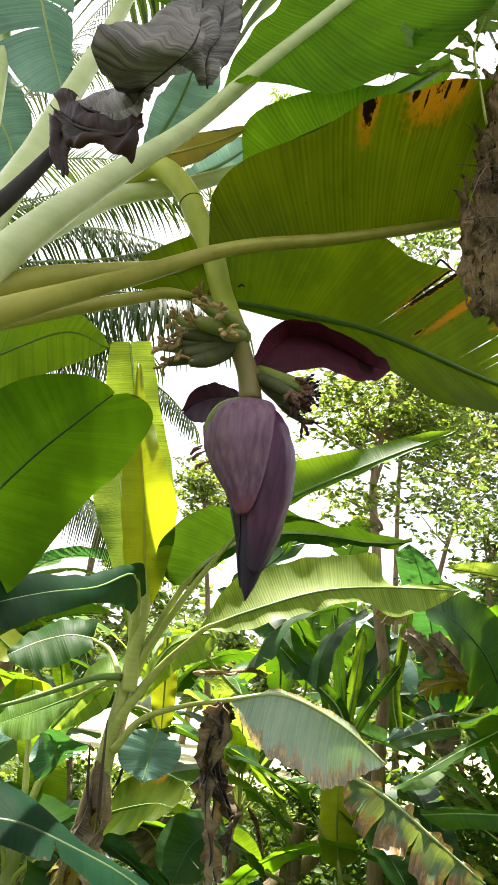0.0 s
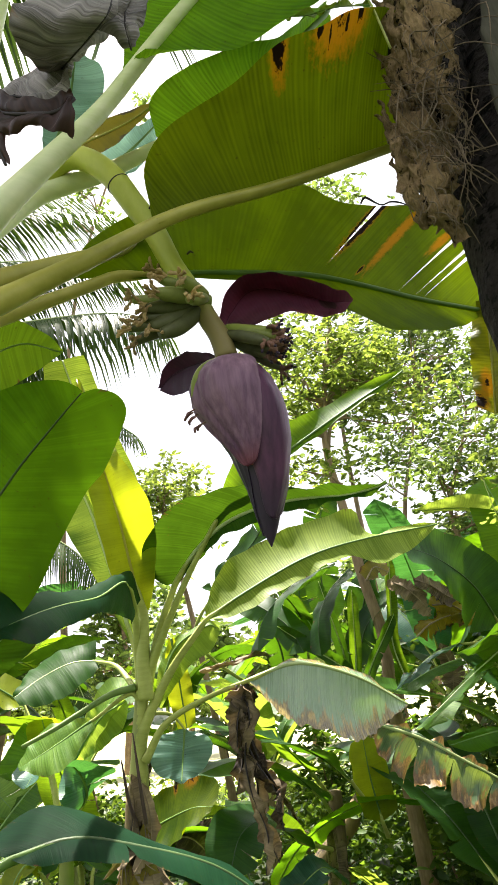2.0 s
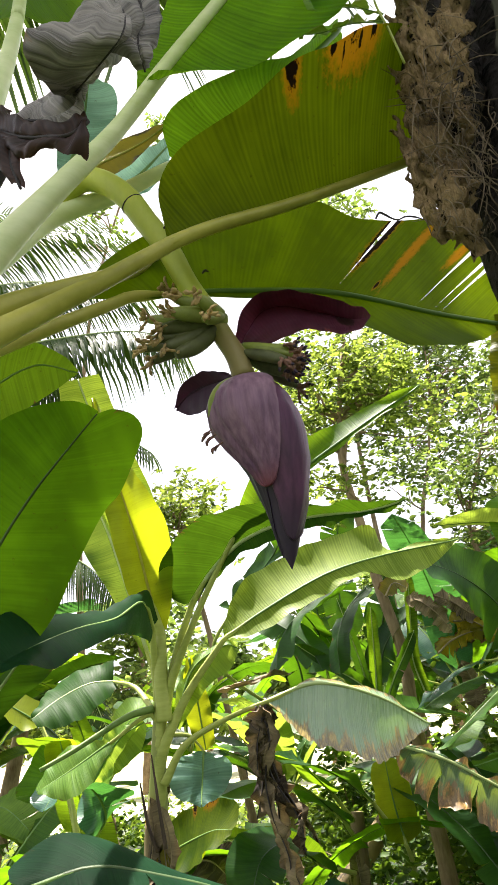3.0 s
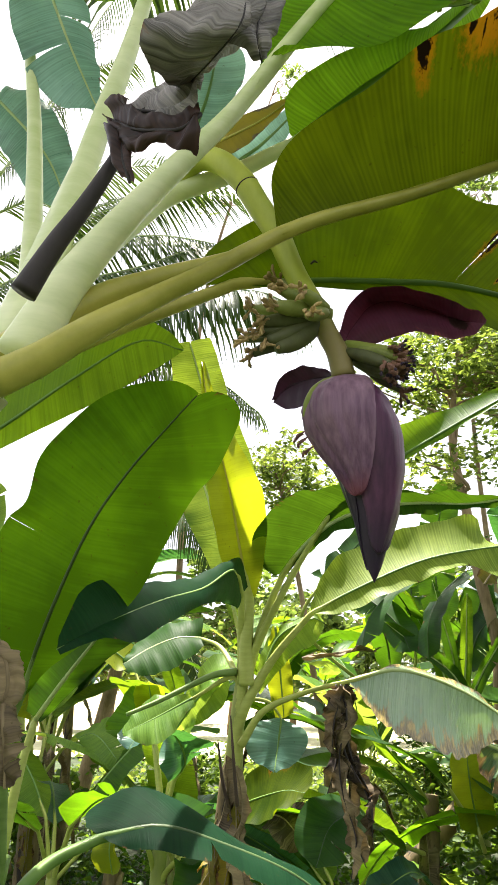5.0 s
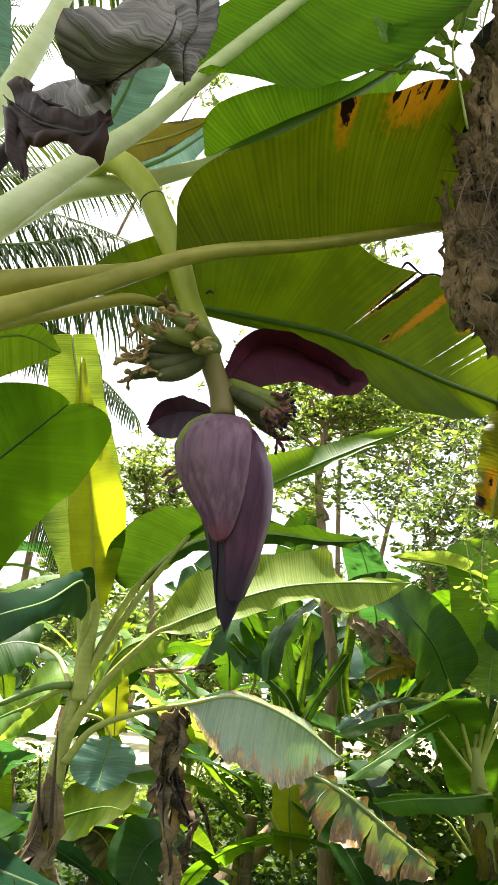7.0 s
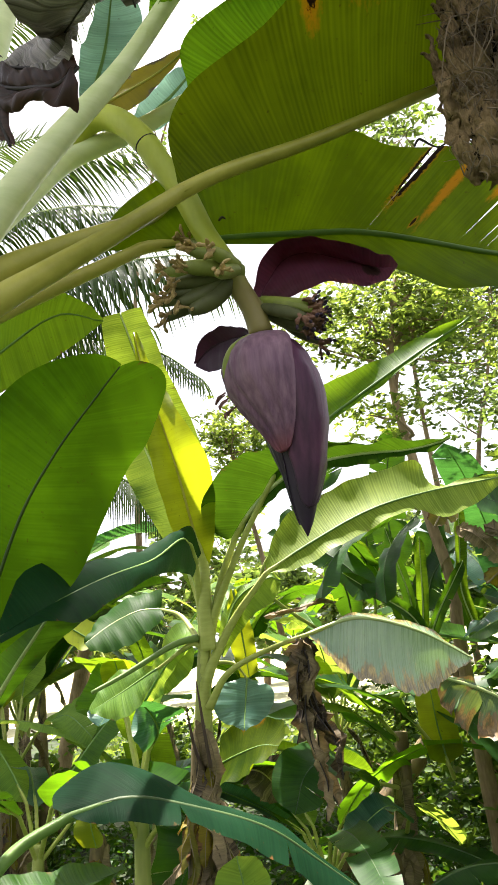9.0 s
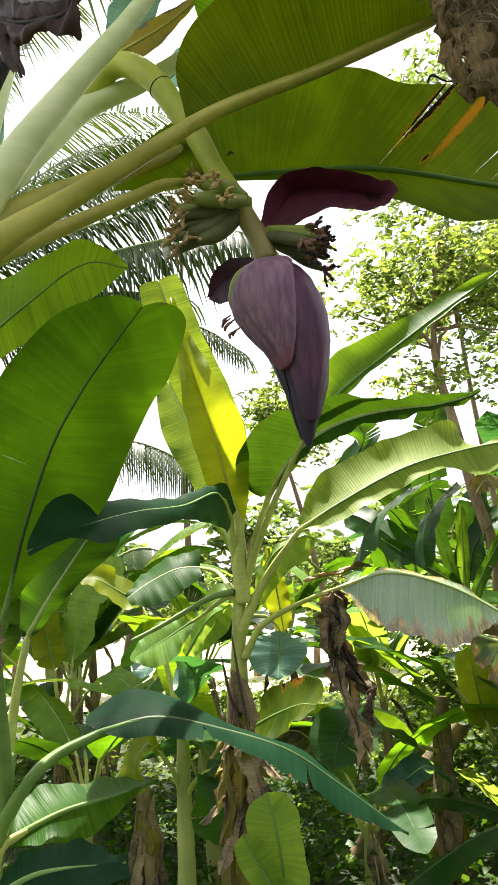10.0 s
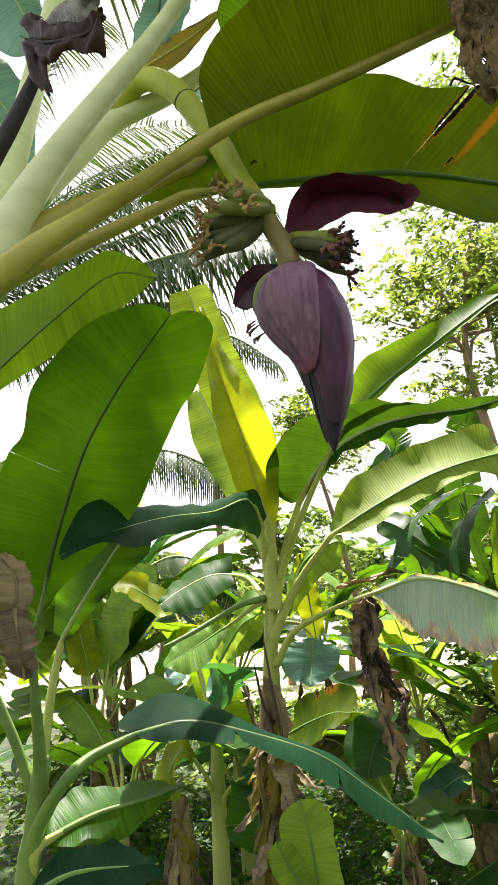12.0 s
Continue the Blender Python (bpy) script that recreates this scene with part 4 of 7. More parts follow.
banana_hand([(-0.048, 1.125, 2.164), (-0.058, 1.12, 2.164), (-0.067, 1.12, 2.166)],
            (((-0.052, 1.105, 2.165), (-0.086, 1.055, 2.169), 0.0105, 0, 3),
              ((-0.054, 1.095, 2.153), (-0.075, 1.045, 2.121), 0.0105, 0, 4),
              ((-0.061, 1.125, 2.182), (-0.12, 1.09, 2.195), 0.0105, 0, 3),
              ((-0.063, 1.115, 2.168), (-0.128, 1.06, 2.151), 0.0125, 0, 4),
              ((-0.064, 1.12, 2.165), (-0.146, 1.08, 2.138), 0.0125, 1, 4),
              ((-0.064, 1.125, 2.162), (-0.155, 1.09, 2.127), 0.012, 1, 3),
              ((-0.063, 1.13, 2.161), (-0.143, 1.09, 2.11), 0.0135, 1, 2),
              ((-0.063, 1.14, 2.163), (-0.169, 1.12, 2.107), 0.0115, 1, 2),
              ((-0.064, 1.15, 2.186), (-0.175, 1.15, 2.205), 0.011, 0, 3),
              ((-0.063, 1.15, 2.197), (-0.133, 1.14, 2.247), 0.01, 0, 3),
              ((-0.064, 1.15, 2.173), (-0.186, 1.15, 2.15), 0.011, 1, 3),
              ((-0.066, 1.12, 2.147), (-0.128, 1.095, 2.098), 0.0135, 1, 0)), 5, 1.0, FLORET, "hand of small green bananas with dry brown flower ends")
banana_hand([(-0.034, 1.13, 2.109), (-0.028, 1.135, 2.108), (-0.02, 1.14, 2.107)],
            (((-0.025, 1.13, 2.115), (0.045, 1.1, 2.082), 0.0095, 2, 3),
              ((-0.023, 1.13, 2.109), (0.049, 1.1, 2.07), 0.009, 0, 4),
              ((-0.024, 1.13, 2.105), (0.048, 1.105, 2.06), 0.009, 1, 4),
              ((-0.024, 1.135, 2.102), (0.043, 1.11, 2.053), 0.009, 1, 4),
              ((-0.022, 1.14, 2.099), (0.033, 1.12, 2.05), 0.009, 1, 3),
              ((-0.025, 1.15, 2.124), (0.05, 1.15, 2.105), 0.009, 0, 4),
              ((-0.025, 1.155, 2.119), (0.051, 1.15, 2.086), 0.009, 1, 4),
              ((-0.023, 1.155, 2.11), (0.039, 1.15, 2.067), 0.009, 1, 3),
              ((-0.003, 1.15, 2.087), (0.051, 1.155, 2.044), 0.0065, 1, 3),
              ((-0.023, 1.115, 2.094), (0.036, 1.085, 2.054), 0.0095, 1, 4)), 9, 0.9, BUD_RUST, "younger hand of green bananas with dark flower ends")

bead_rng = random.Random(12)
for q in [(-0.097, 1.08, 1.951), (-0.095, 1.075, 1.937), (-0.088, 1.07, 1.922), (-0.1, 1.09, 1.951), (-0.092, 1.08, 1.943), (-0.083, 1.075, 1.927)]:
    q = Vector(q)
    tube("dry_flower", [q + Vector((0.01, 0.004, 0.008)), q, q + Vector((bead_rng.uniform(-0.004, 0.002), 0, -0.006))], (0.0012, 0.0012, 0.0026, 0.0014), BUD_RUST, flower, "small dark withered flower tip", count=8, sides=6)

# ---- young plant close by: the large shaded leaf ----
young = thing("banana_plant", (-0.82, 1.5, 0.0), "young banana plant with a large shaded leaf", "banana plant", "banana plants")
tube("pseudostem", [(-0.83, 1.52, 0.0)] + [(-0.738, 1.5, 1.038), (-0.718, 1.5, 1.17), (-0.706, 1.5, 1.268), (-0.697, 1.5, 1.329)], (0.04, 0.032, 0.028, 0.024, 0.018), STALK_GREEN, young, "smooth green stem", count=30, sides=16, lumps=0.02)
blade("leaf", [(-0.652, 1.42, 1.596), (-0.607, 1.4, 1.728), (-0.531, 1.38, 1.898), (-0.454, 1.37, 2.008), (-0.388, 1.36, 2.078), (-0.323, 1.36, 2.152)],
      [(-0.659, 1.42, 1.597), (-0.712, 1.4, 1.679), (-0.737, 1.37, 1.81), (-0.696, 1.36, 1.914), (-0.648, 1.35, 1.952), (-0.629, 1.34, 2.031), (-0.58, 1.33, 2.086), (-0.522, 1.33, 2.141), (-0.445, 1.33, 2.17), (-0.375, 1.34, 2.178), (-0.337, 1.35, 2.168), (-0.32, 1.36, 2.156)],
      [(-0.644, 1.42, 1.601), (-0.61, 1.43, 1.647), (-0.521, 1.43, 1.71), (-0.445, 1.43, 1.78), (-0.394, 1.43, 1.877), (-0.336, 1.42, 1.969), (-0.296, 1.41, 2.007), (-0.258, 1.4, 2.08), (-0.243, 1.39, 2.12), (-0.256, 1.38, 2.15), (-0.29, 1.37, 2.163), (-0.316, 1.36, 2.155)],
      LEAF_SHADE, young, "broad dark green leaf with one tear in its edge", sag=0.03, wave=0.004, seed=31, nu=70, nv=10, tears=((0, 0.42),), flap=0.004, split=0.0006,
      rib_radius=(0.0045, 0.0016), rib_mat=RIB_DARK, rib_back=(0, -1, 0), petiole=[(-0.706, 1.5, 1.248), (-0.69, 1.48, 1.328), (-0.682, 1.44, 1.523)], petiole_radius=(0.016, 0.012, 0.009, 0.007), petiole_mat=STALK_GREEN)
blade("leaf", [(-0.827, 1.4, 2.088), (-0.742, 1.4, 2.139), (-0.602, 1.4, 2.233), (-0.473, 1.42, 2.318), (-0.38, 1.44, 2.297)], [(-0.832, 1.4, 2.227), (-0.745, 1.4, 2.276), (-0.534, 1.38, 2.332), (-0.465, 1.38, 2.35), (-0.404, 1.42, 2.33), (-0.379, 1.44, 2.3)],
      [(-0.825, 1.4, 2.035), (-0.755, 1.42, 2.092), (-0.569, 1.44, 2.189), (-0.453, 1.46, 2.264), (-0.38, 1.44, 2.294)], LEAF, young, "fresh light green leaf", seed=32, sag=0.03, rib_radius=(0.0042, 0.0014), rib_mat=RIB,
      petiole=[(-0.711, 1.5, 1.238), (-0.748, 1.49, 1.353), (-0.846, 1.45, 1.604), (-0.921, 1.42, 1.913)], petiole_radius=(0.012, 0.008), petiole_mat=STALK_GREEN)
blade("leaf", [(-0.71, 1.6, 1.556), (-0.653, 1.6, 1.637), (-0.573, 1.6, 1.738), (-0.537, 1.6, 1.775)], [(-0.731, 1.6, 1.57), (-0.723, 1.6, 1.694), (-0.665, 1.6, 1.765), (-0.537, 1.6, 1.781)],
      [(-0.696, 1.6, 1.549), (-0.593, 1.62, 1.656), (-0.504, 1.62, 1.722), (-0.502, 1.62, 1.773), (-0.534, 1.6, 1.777)], LEAF_DEEP, young, "dark leaf hanging below the large one", seed=33, rib_radius=(0.006, 0.002), rib_mat=RIB_PALE,
      petiole=[(-0.71, 1.51, 1.256), (-0.712, 1.53, 1.335), (-0.717, 1.57, 1.452)], petiole_radius=(0.012, 0.008))
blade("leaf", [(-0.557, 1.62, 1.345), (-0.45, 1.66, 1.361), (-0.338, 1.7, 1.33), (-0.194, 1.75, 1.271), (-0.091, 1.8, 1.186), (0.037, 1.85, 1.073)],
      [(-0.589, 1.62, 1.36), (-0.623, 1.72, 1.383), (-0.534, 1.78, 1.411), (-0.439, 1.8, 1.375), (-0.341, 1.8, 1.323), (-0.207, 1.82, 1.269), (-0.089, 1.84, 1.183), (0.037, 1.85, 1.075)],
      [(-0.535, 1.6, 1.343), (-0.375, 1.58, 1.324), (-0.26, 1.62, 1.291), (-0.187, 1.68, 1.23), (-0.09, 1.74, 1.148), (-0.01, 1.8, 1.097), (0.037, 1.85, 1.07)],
      LEAF_TEAL_SHADE, young, "long leaf arching down, darkened in colour for shade", sag=-0.05, seed=34, rib_radius=(0.008, 0.003), rib_mat=RIB_DARK, tears=((1, 0.3), (1, 0.62)), flap=0.12,
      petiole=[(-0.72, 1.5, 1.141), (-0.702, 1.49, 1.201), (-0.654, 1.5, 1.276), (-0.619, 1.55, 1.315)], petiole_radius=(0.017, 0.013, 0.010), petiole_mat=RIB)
blade("leaf", [(-0.697, 1.5, 1.179), (-0.609, 1.55, 1.214), (-0.534, 1.6, 1.226), (-0.458, 1.66, 1.236)], [(-0.703, 1.5, 1.198), (-0.699, 1.6, 1.242), (-0.609, 1.68, 1.242), (-0.472, 1.68, 1.242)],
      [(-0.691, 1.5, 1.169), (-0.607, 1.5, 1.168), (-0.537, 1.55, 1.173), (-0.481, 1.62, 1.226), (-0.458, 1.66, 1.232)], LEAF, young, "low green leaf", seed=35, rib_radius=(0.008, 0.002), rib_mat=RIB,
      petiole=[(-0.722, 1.5, 1.112), (-0.709, 1.49, 1.158)], petiole_radius=(0.012, 0.009))
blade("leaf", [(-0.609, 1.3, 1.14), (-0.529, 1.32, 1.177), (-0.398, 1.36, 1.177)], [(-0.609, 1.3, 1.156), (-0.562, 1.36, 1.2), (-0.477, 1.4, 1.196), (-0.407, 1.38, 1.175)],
      [(-0.604, 1.3, 1.132), (-0.477, 1.26, 1.153), (-0.373, 1.3, 1.17), (-0.397, 1.36, 1.173)], LEAF_TEAL_SHADE, young, "low dark leaf", seed=36, rib_radius=(0.008, 0.002),
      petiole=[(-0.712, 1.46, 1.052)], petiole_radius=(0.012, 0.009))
blade("dead_leaf", [(-0.584, 1.2, 1.688), (-0.559, 1.19, 1.651), (-0.549, 1.185, 1.618), (-0.561, 1.19, 1.585)], [(-0.664, 1.22, 1.704), (-0.658, 1.2, 1.658), (-0.633, 1.19, 1.617), (-0.594, 1.19, 1.586)],
      [(-0.565, 1.22, 1.683), (-0.534, 1.2, 1.649), (-0.53, 1.2, 1.612), (-0.546, 1.2, 1.586)], LEAF_DEAD, young, "dry brown dead leaf hanging down", sag=0.25, seed=37, nu=36, nv=12, rib_radius=(0.004, 0.002), rib_mat=HUSK, rag=0.15, crumple=0.012, crumple_scale=20.0)
blade("dead_leaf", [(-0.553, 1.185, 1.595), (-0.545, 1.18, 1.564), (-0.54, 1.185, 1.528), (-0.537, 1.19, 1.481)], [(-0.612, 1.2, 1.593), (-0.599, 1.19, 1.555), (-0.577, 1.19, 1.527), (-0.559, 1.19, 1.504)],
      [(-0.538, 1.2, 1.59), (-0.519, 1.19, 1.557), (-0.511, 1.19, 1.526), (-0.519, 1.19, 1.497)], LEAF_DEAD, young, "torn end of the dry leaf", sag=0.25, seed=38, nu=36, nv=10, rib_radius=(0.004, 0.002), rib_mat=HUSK, rag=0.35, tears=((0, 0.4), (0, 0.6), (1, 0.5), (1, 0.75)), flap=0.3, crumple=0.012, crumple_scale=22.0)

# ---- plant in the middle distance ----
middle = thing("banana_plant", (-0.655, 2.85, 0.145)[:2] + (0.0,), "banana plant with a yellow back-lit leaf and hanging dead leaves", "banana plant", "banana plants")
mid_base = (-0.635, 2.85, 0.146)[:2] + (0.0,)
tube("pseudostem", [mid_base] + [(-0.589, 2.85, 0.689), (-0.582, 2.85, 0.901), (-0.57, 2.85, 1.145), (-0.557, 2.85, 1.323)], (0.085, 0.08, 0.072, 0.058, 0.040), TRUNK, middle, "brown stem wrapped in dry sheaths",
     count=40, sides=20, lumps=0.06, seed=3)
tube("inner_stem", [(-0.567, 2.85, 1.184), (-0.557, 2.85, 1.303), (-0.547, 2.85, 1.424), (-0.535, 2.85, 1.591), (-0.522, 2.85, 1.72)], (0.040, 0.038, 0.030, 0.022, 0.012), TRUNK_GREEN, middle, "yellow-green stem top", count=24, sides=16, lumps=0.03)
blade("leaf", [(-0.493, 2.82, 1.939), (-0.521, 2.76, 2.133), (-0.551, 2.72, 2.324), (-0.607, 2.74, 2.542), (-0.678, 2.8, 2.767), (-0.726, 2.85, 2.997)],
      [(-0.521, 2.82, 1.947), (-0.566, 2.74, 2.036), (-0.601, 2.68, 2.171), (-0.625, 2.64, 2.314), (-0.654, 2.68, 2.513), (-0.699, 2.78, 2.756), (-0.731, 2.85, 2.997)],
      [(-0.468, 2.82, 1.953), (-0.418, 2.74, 2.096), (-0.402, 2.68, 2.238), (-0.435, 2.64, 2.381), (-0.51, 2.68, 2.529), (-0.626, 2.78, 2.763), (-0.713, 2.85, 2.998)],
      LEAF_YELLOW, middle, "upright yellow-green leaf glowing with light from behind", sag=-0.12, wave=0.006, waves=3, seed=41, rib_radius=(0.009, 0.003), rib_mat=STEM_OLIVE,
      petiole=[(-0.502, 2.83, 1.629), (-0.503, 2.82, 1.78)], petiole_radius=(0.03, 0.025, 0.017))
blade("leaf", [(-0.534, 3, 2.138), (-0.587, 2.98, 2.374), (-0.659, 2.96, 2.622), (-0.736, 2.95, 2.889), (-0.815, 2.95, 3.162)], [(-0.562, 3, 2.134), (-0.67, 2.96, 2.359), (-0.763, 2.92, 2.595), (-0.852, 2.9, 2.853), (-0.881, 2.9, 2.994), (-0.898, 2.92, 3.133)],
      [(-0.505, 3, 2.141), (-0.458, 2.96, 2.333), (-0.489, 2.92, 2.494), (-0.585, 2.9, 2.769), (-0.635, 2.9, 2.932), (-0.707, 2.92, 3.155)], LEAF_FOLD, middle, "pale green leaf with a blunt torn end", sag=-0.06, seed=53, rib_radius=(0.008, 0.004), rib_mat=RIB_PALE,
      petiole=[(-0.496, 2.86, 1.702), (-0.508, 2.92, 1.919)], petiole_radius=(0.014, 0.01))
blade("leaf", [(-0.556, 2.95, 1.821), (-0.641, 3, 2.13), (-0.736, 3.05, 2.445), (-0.846, 3.1, 2.707)], [(-0.573, 2.95, 1.846), (-0.718, 3, 2.141), (-0.863, 3.05, 2.412), (-0.906, 3.1, 2.689)],
      [(-0.54, 2.95, 1.842), (-0.575, 3, 2.146), (-0.64, 3.05, 2.456), (-0.73, 3.08, 2.824), (-0.84, 3.1, 2.712)], LEAF_LIGHT, middle, "light green leaf behind the yellow one", seed=52, rib_radius=(0.009, 0.003), rib_mat=RIB_PALE,
      petiole=[(-0.552, 2.84, 1.283), (-0.548, 2.88, 1.443), (-0.534, 2.88, 1.678)], petiole_radius=(0.022, 0.024, 0.014, 0.01))
blade("leaf", [(-0.361, 2.8, 2.031), (-0.268, 2.72, 2.124), (-0.149, 2.65, 2.199), (-0.001, 2.58, 2.23), (0.163, 2.52, 2.226), (0.311, 2.46, 2.201), (0.44, 2.4, 2.204)],
      [(-0.388, 2.8, 2.035), (-0.46, 2.78, 2.082), (-0.459, 2.7, 2.163), (-0.369, 2.62, 2.248), (-0.261, 2.56, 2.289), (-0.128, 2.52, 2.301), (0.054, 2.48, 2.276), (0.222, 2.44, 2.23), (0.441, 2.4, 2.207)],
      [(-0.346, 2.8, 2.029), (-0.241, 2.7, 2.105), (-0.12, 2.62, 2.154), (0.013, 2.55, 2.177), (0.175, 2.5, 2.183), (0.323, 2.44, 2.173), (0.439, 2.4, 2.198)],
      LEAF_DIM, middle, "green leaf bending over to a grey tip", seed=42, sag=0.04, wave=0.012, waves=4, rib_radius=(0.011, 0.003), rib_mat=RIB_PALE, petiole=[(-0.505, 2.84, 1.655), (-0.475, 2.84, 1.756), (-0.424, 2.83, 1.9)], petiole_radius=(0.022, 0.018, 0.014, 0.012))
blade("leaf", [(-0.123, 2.62, 2.276), (0.042, 2.55, 2.367), (0.216, 2.48, 2.446), (0.397, 2.4, 2.52), (0.564, 2.34, 2.586)], [(-0.141, 2.62, 2.302), (-0.029, 2.6, 2.49), (0.084, 2.55, 2.515), (0.252, 2.5, 2.547), (0.408, 2.42, 2.581), (0.566, 2.34, 2.594)],
      [(-0.103, 2.62, 2.266), (0.061, 2.53, 2.345), (0.233, 2.46, 2.428), (0.41, 2.38, 2.501), (0.562, 2.34, 2.578)], LEAF, middle, "long green leaf seen edge on", seed=43, rib_radius=(0.009, 0.003), rib_mat=RIB,
      petiole=[(-0.552, 2.84, 1.283), (-0.538, 2.84, 1.444), (-0.506, 2.84, 1.674), (-0.331, 2.75, 1.994)], petiole_radius=(0.022, 0.024, 0.016, 0.012, 0.01))
blade("leaf", [(-0.256, 2.84, 1.891), (-0.12, 2.86, 1.965), (0.156, 2.9, 2.087), (0.406, 2.96, 2.145), (0.75, 3.04, 2.185)],
      [(-0.257, 2.84, 1.927), (-0.212, 2.9, 2.044), (-0.102, 2.95, 2.153), (0.194, 3, 2.257), (0.398, 3.03, 2.29), (0.43, 3.02, 2.186), (0.587, 3.03, 2.188), (0.75, 3.04, 2.19)],
      [(-0.247, 2.82, 1.875), (-0.068, 2.82, 1.911), (0.161, 2.86, 2.011), (0.36, 2.92, 2.074), (0.461, 2.92, 2.025), (0.627, 2.99, 2.094), (0.75, 3.04, 2.18)], LEAF_FOLD, middle, "pale leaf folded along its midrib", seed=44, wave=0.008, waves=4, tears=((0, 0.74),), flap=0.04, split=0.002,
      rib_radius=(0.006, 0.003), rib_mat=RIB, petiole=[(-0.552, 2.84, 1.283), (-0.538, 2.84, 1.444), (-0.514, 2.84, 1.547), (-0.401, 2.84, 1.728)], petiole_radius=(0.022, 0.024, 0.019, 0.015, 0.011))
blade("leaf", [(-0.116, 2.72, 1.649), (0.063, 2.78, 1.687), (0.282, 2.92, 1.619), (0.487, 3.1, 1.494)], [(-0.117, 2.72, 1.656), (0.062, 2.82, 1.7), (0.296, 2.98, 1.636), (0.486, 3.1, 1.5)],
      [(-0.113, 2.7, 1.636), (-0.004, 2.68, 1.506), (0.127, 2.72, 1.442), (0.263, 2.85, 1.396), (0.383, 2.98, 1.446), (0.487, 3.1, 1.488)], LEAF_PALE, middle, "pale silvery leaf with a brown withered edge", sag=0.06, seed=45, nu=50, nv=9,
      rag=0.08, rib_radius=(0.008, 0.003), rib_mat=RIB_PALE, petiole=[(-0.519, 2.82, 1.426), (-0.433, 2.8, 1.541), (-0.273, 2.76, 1.608)], petiole_radius=(0.017, 0.012, 0.01, 0.009))
dead_hang = [(-0.147, 2.72, 1.636), (-0.147, 2.71, 1.531), (-0.146, 2.72, 1.407), (-0.136, 2.72, 1.289), (-0.131, 2.72, 1.175), (-0.129, 2.72, 1.065)]
for k, (dx, dy, a, z, w) in enumerate(((0.0, -0.02, 0, 6, 0.032), (0.03, 0.0, 0, 5, 0.025), (-0.035, 0.01, 0, 4, 0.036), (0.01, 0.03, 1, 6, 0.026), (-0.02, -0.03, 0, 3, 0.042), (0.04, -0.02, 1, 5, 0.024))):
    pts = [Vector(p) + Vector((dx * q * 0.6 + 0.02 * math.sin(q * 1.9 + k * 2), dy * q * 0.7, 0)) for q, p in enumerate(dead_hang[a:z])]
    simple_leaf(middle, [tuple(p) for p in pts], w, (math.sin(k * 1.7), -1, 0.2), LEAF_DEAD, (35 - 20 * k, -50 + 15 * k), "shrivelled brown leaf hanging from its petiole", seed=460 + k, torn=2,
                wave=0.016, waves=4, rag=0.3, nu=30, nv=6, rib_radius=(0.004, 0.002), rib_mat=STEM_DARK, sag=0.25, crumple=0.03, crumple_scale=14.0)
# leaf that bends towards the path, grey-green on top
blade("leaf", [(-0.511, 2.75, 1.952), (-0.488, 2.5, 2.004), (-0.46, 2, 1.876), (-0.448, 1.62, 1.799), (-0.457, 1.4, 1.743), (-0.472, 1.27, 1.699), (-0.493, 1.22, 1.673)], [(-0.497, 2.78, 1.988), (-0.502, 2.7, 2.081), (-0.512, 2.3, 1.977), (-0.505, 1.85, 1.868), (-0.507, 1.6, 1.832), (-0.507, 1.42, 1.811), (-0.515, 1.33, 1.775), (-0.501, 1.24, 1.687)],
      [(-0.509, 2.7, 1.89), (-0.487, 2.35, 1.875), (-0.447, 1.95, 1.824), (-0.416, 1.6, 1.754), (-0.405, 1.36, 1.698), (-0.424, 1.24, 1.694), (-0.484, 1.21, 1.669)], LEAF_TEAL_SHADE, middle, "waxy blue-green leaf bent over towards the ground", seed=47, wave=0.006, waves=3, rib_radius=(0.004, 0.0015), rib_mat=RIB,
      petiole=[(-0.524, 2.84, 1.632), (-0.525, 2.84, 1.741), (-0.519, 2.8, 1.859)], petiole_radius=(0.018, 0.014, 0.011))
blade("leaf", [(-0.381, 2.9, 1.513), (-0.39, 2.85, 1.412), (-0.393, 2.8, 1.345)], [(-0.403, 2.9, 1.515), (-0.503, 2.88, 1.482), (-0.493, 2.84, 1.39), (-0.393, 2.8, 1.339)], [(-0.369, 2.9, 1.512), (-0.284, 2.88, 1.464), (-0.305, 2.84, 1.386), (-0.389, 2.8, 1.339)],
      LEAF_WAXY, middle, "short bluish leaf hanging down", seed=48, rib_radius=(0.005, 0.002), petiole=[(-0.552, 2.84, 1.283), (-0.541, 2.85, 1.444), (-0.521, 2.85, 1.568), (-0.43, 2.9, 1.571)], petiole_radius=(0.022, 0.024, 0.01, 0.007))
blade("leaf", [(-0.483, 2.95, 1.609), (-0.408, 2.98, 1.807), (-0.272, 3, 1.886), (-0.225, 3.02, 1.871)], [(-0.492, 2.95, 1.632), (-0.448, 3, 1.813), (-0.285, 3.02, 1.902), (-0.224, 3.02, 1.878)], [(-0.472, 2.95, 1.597), (-0.354, 2.96, 1.731), (-0.258, 2.98, 1.789), (-0.221, 3.02, 1.863)],
      LEAF_LIGHT, middle, "small light green leaf", seed=49, rib_radius=(0.007, 0.002))
blade("leaf", [(-0.419, 3, 1.857), (-0.398, 2.98, 1.691), (-0.38, 2.96, 1.512)], [(-0.431, 3, 1.858), (-0.456, 2.98, 1.697), (-0.414, 2.96, 1.515)], [(-0.407, 3, 1.855), (-0.352, 2.98, 1.686), (-0.344, 2.96, 1.531)],
      LEAF_YELLOW, middle, "yellowing leaf hanging down", seed=50, rib_radius=(0.005, 0.002))
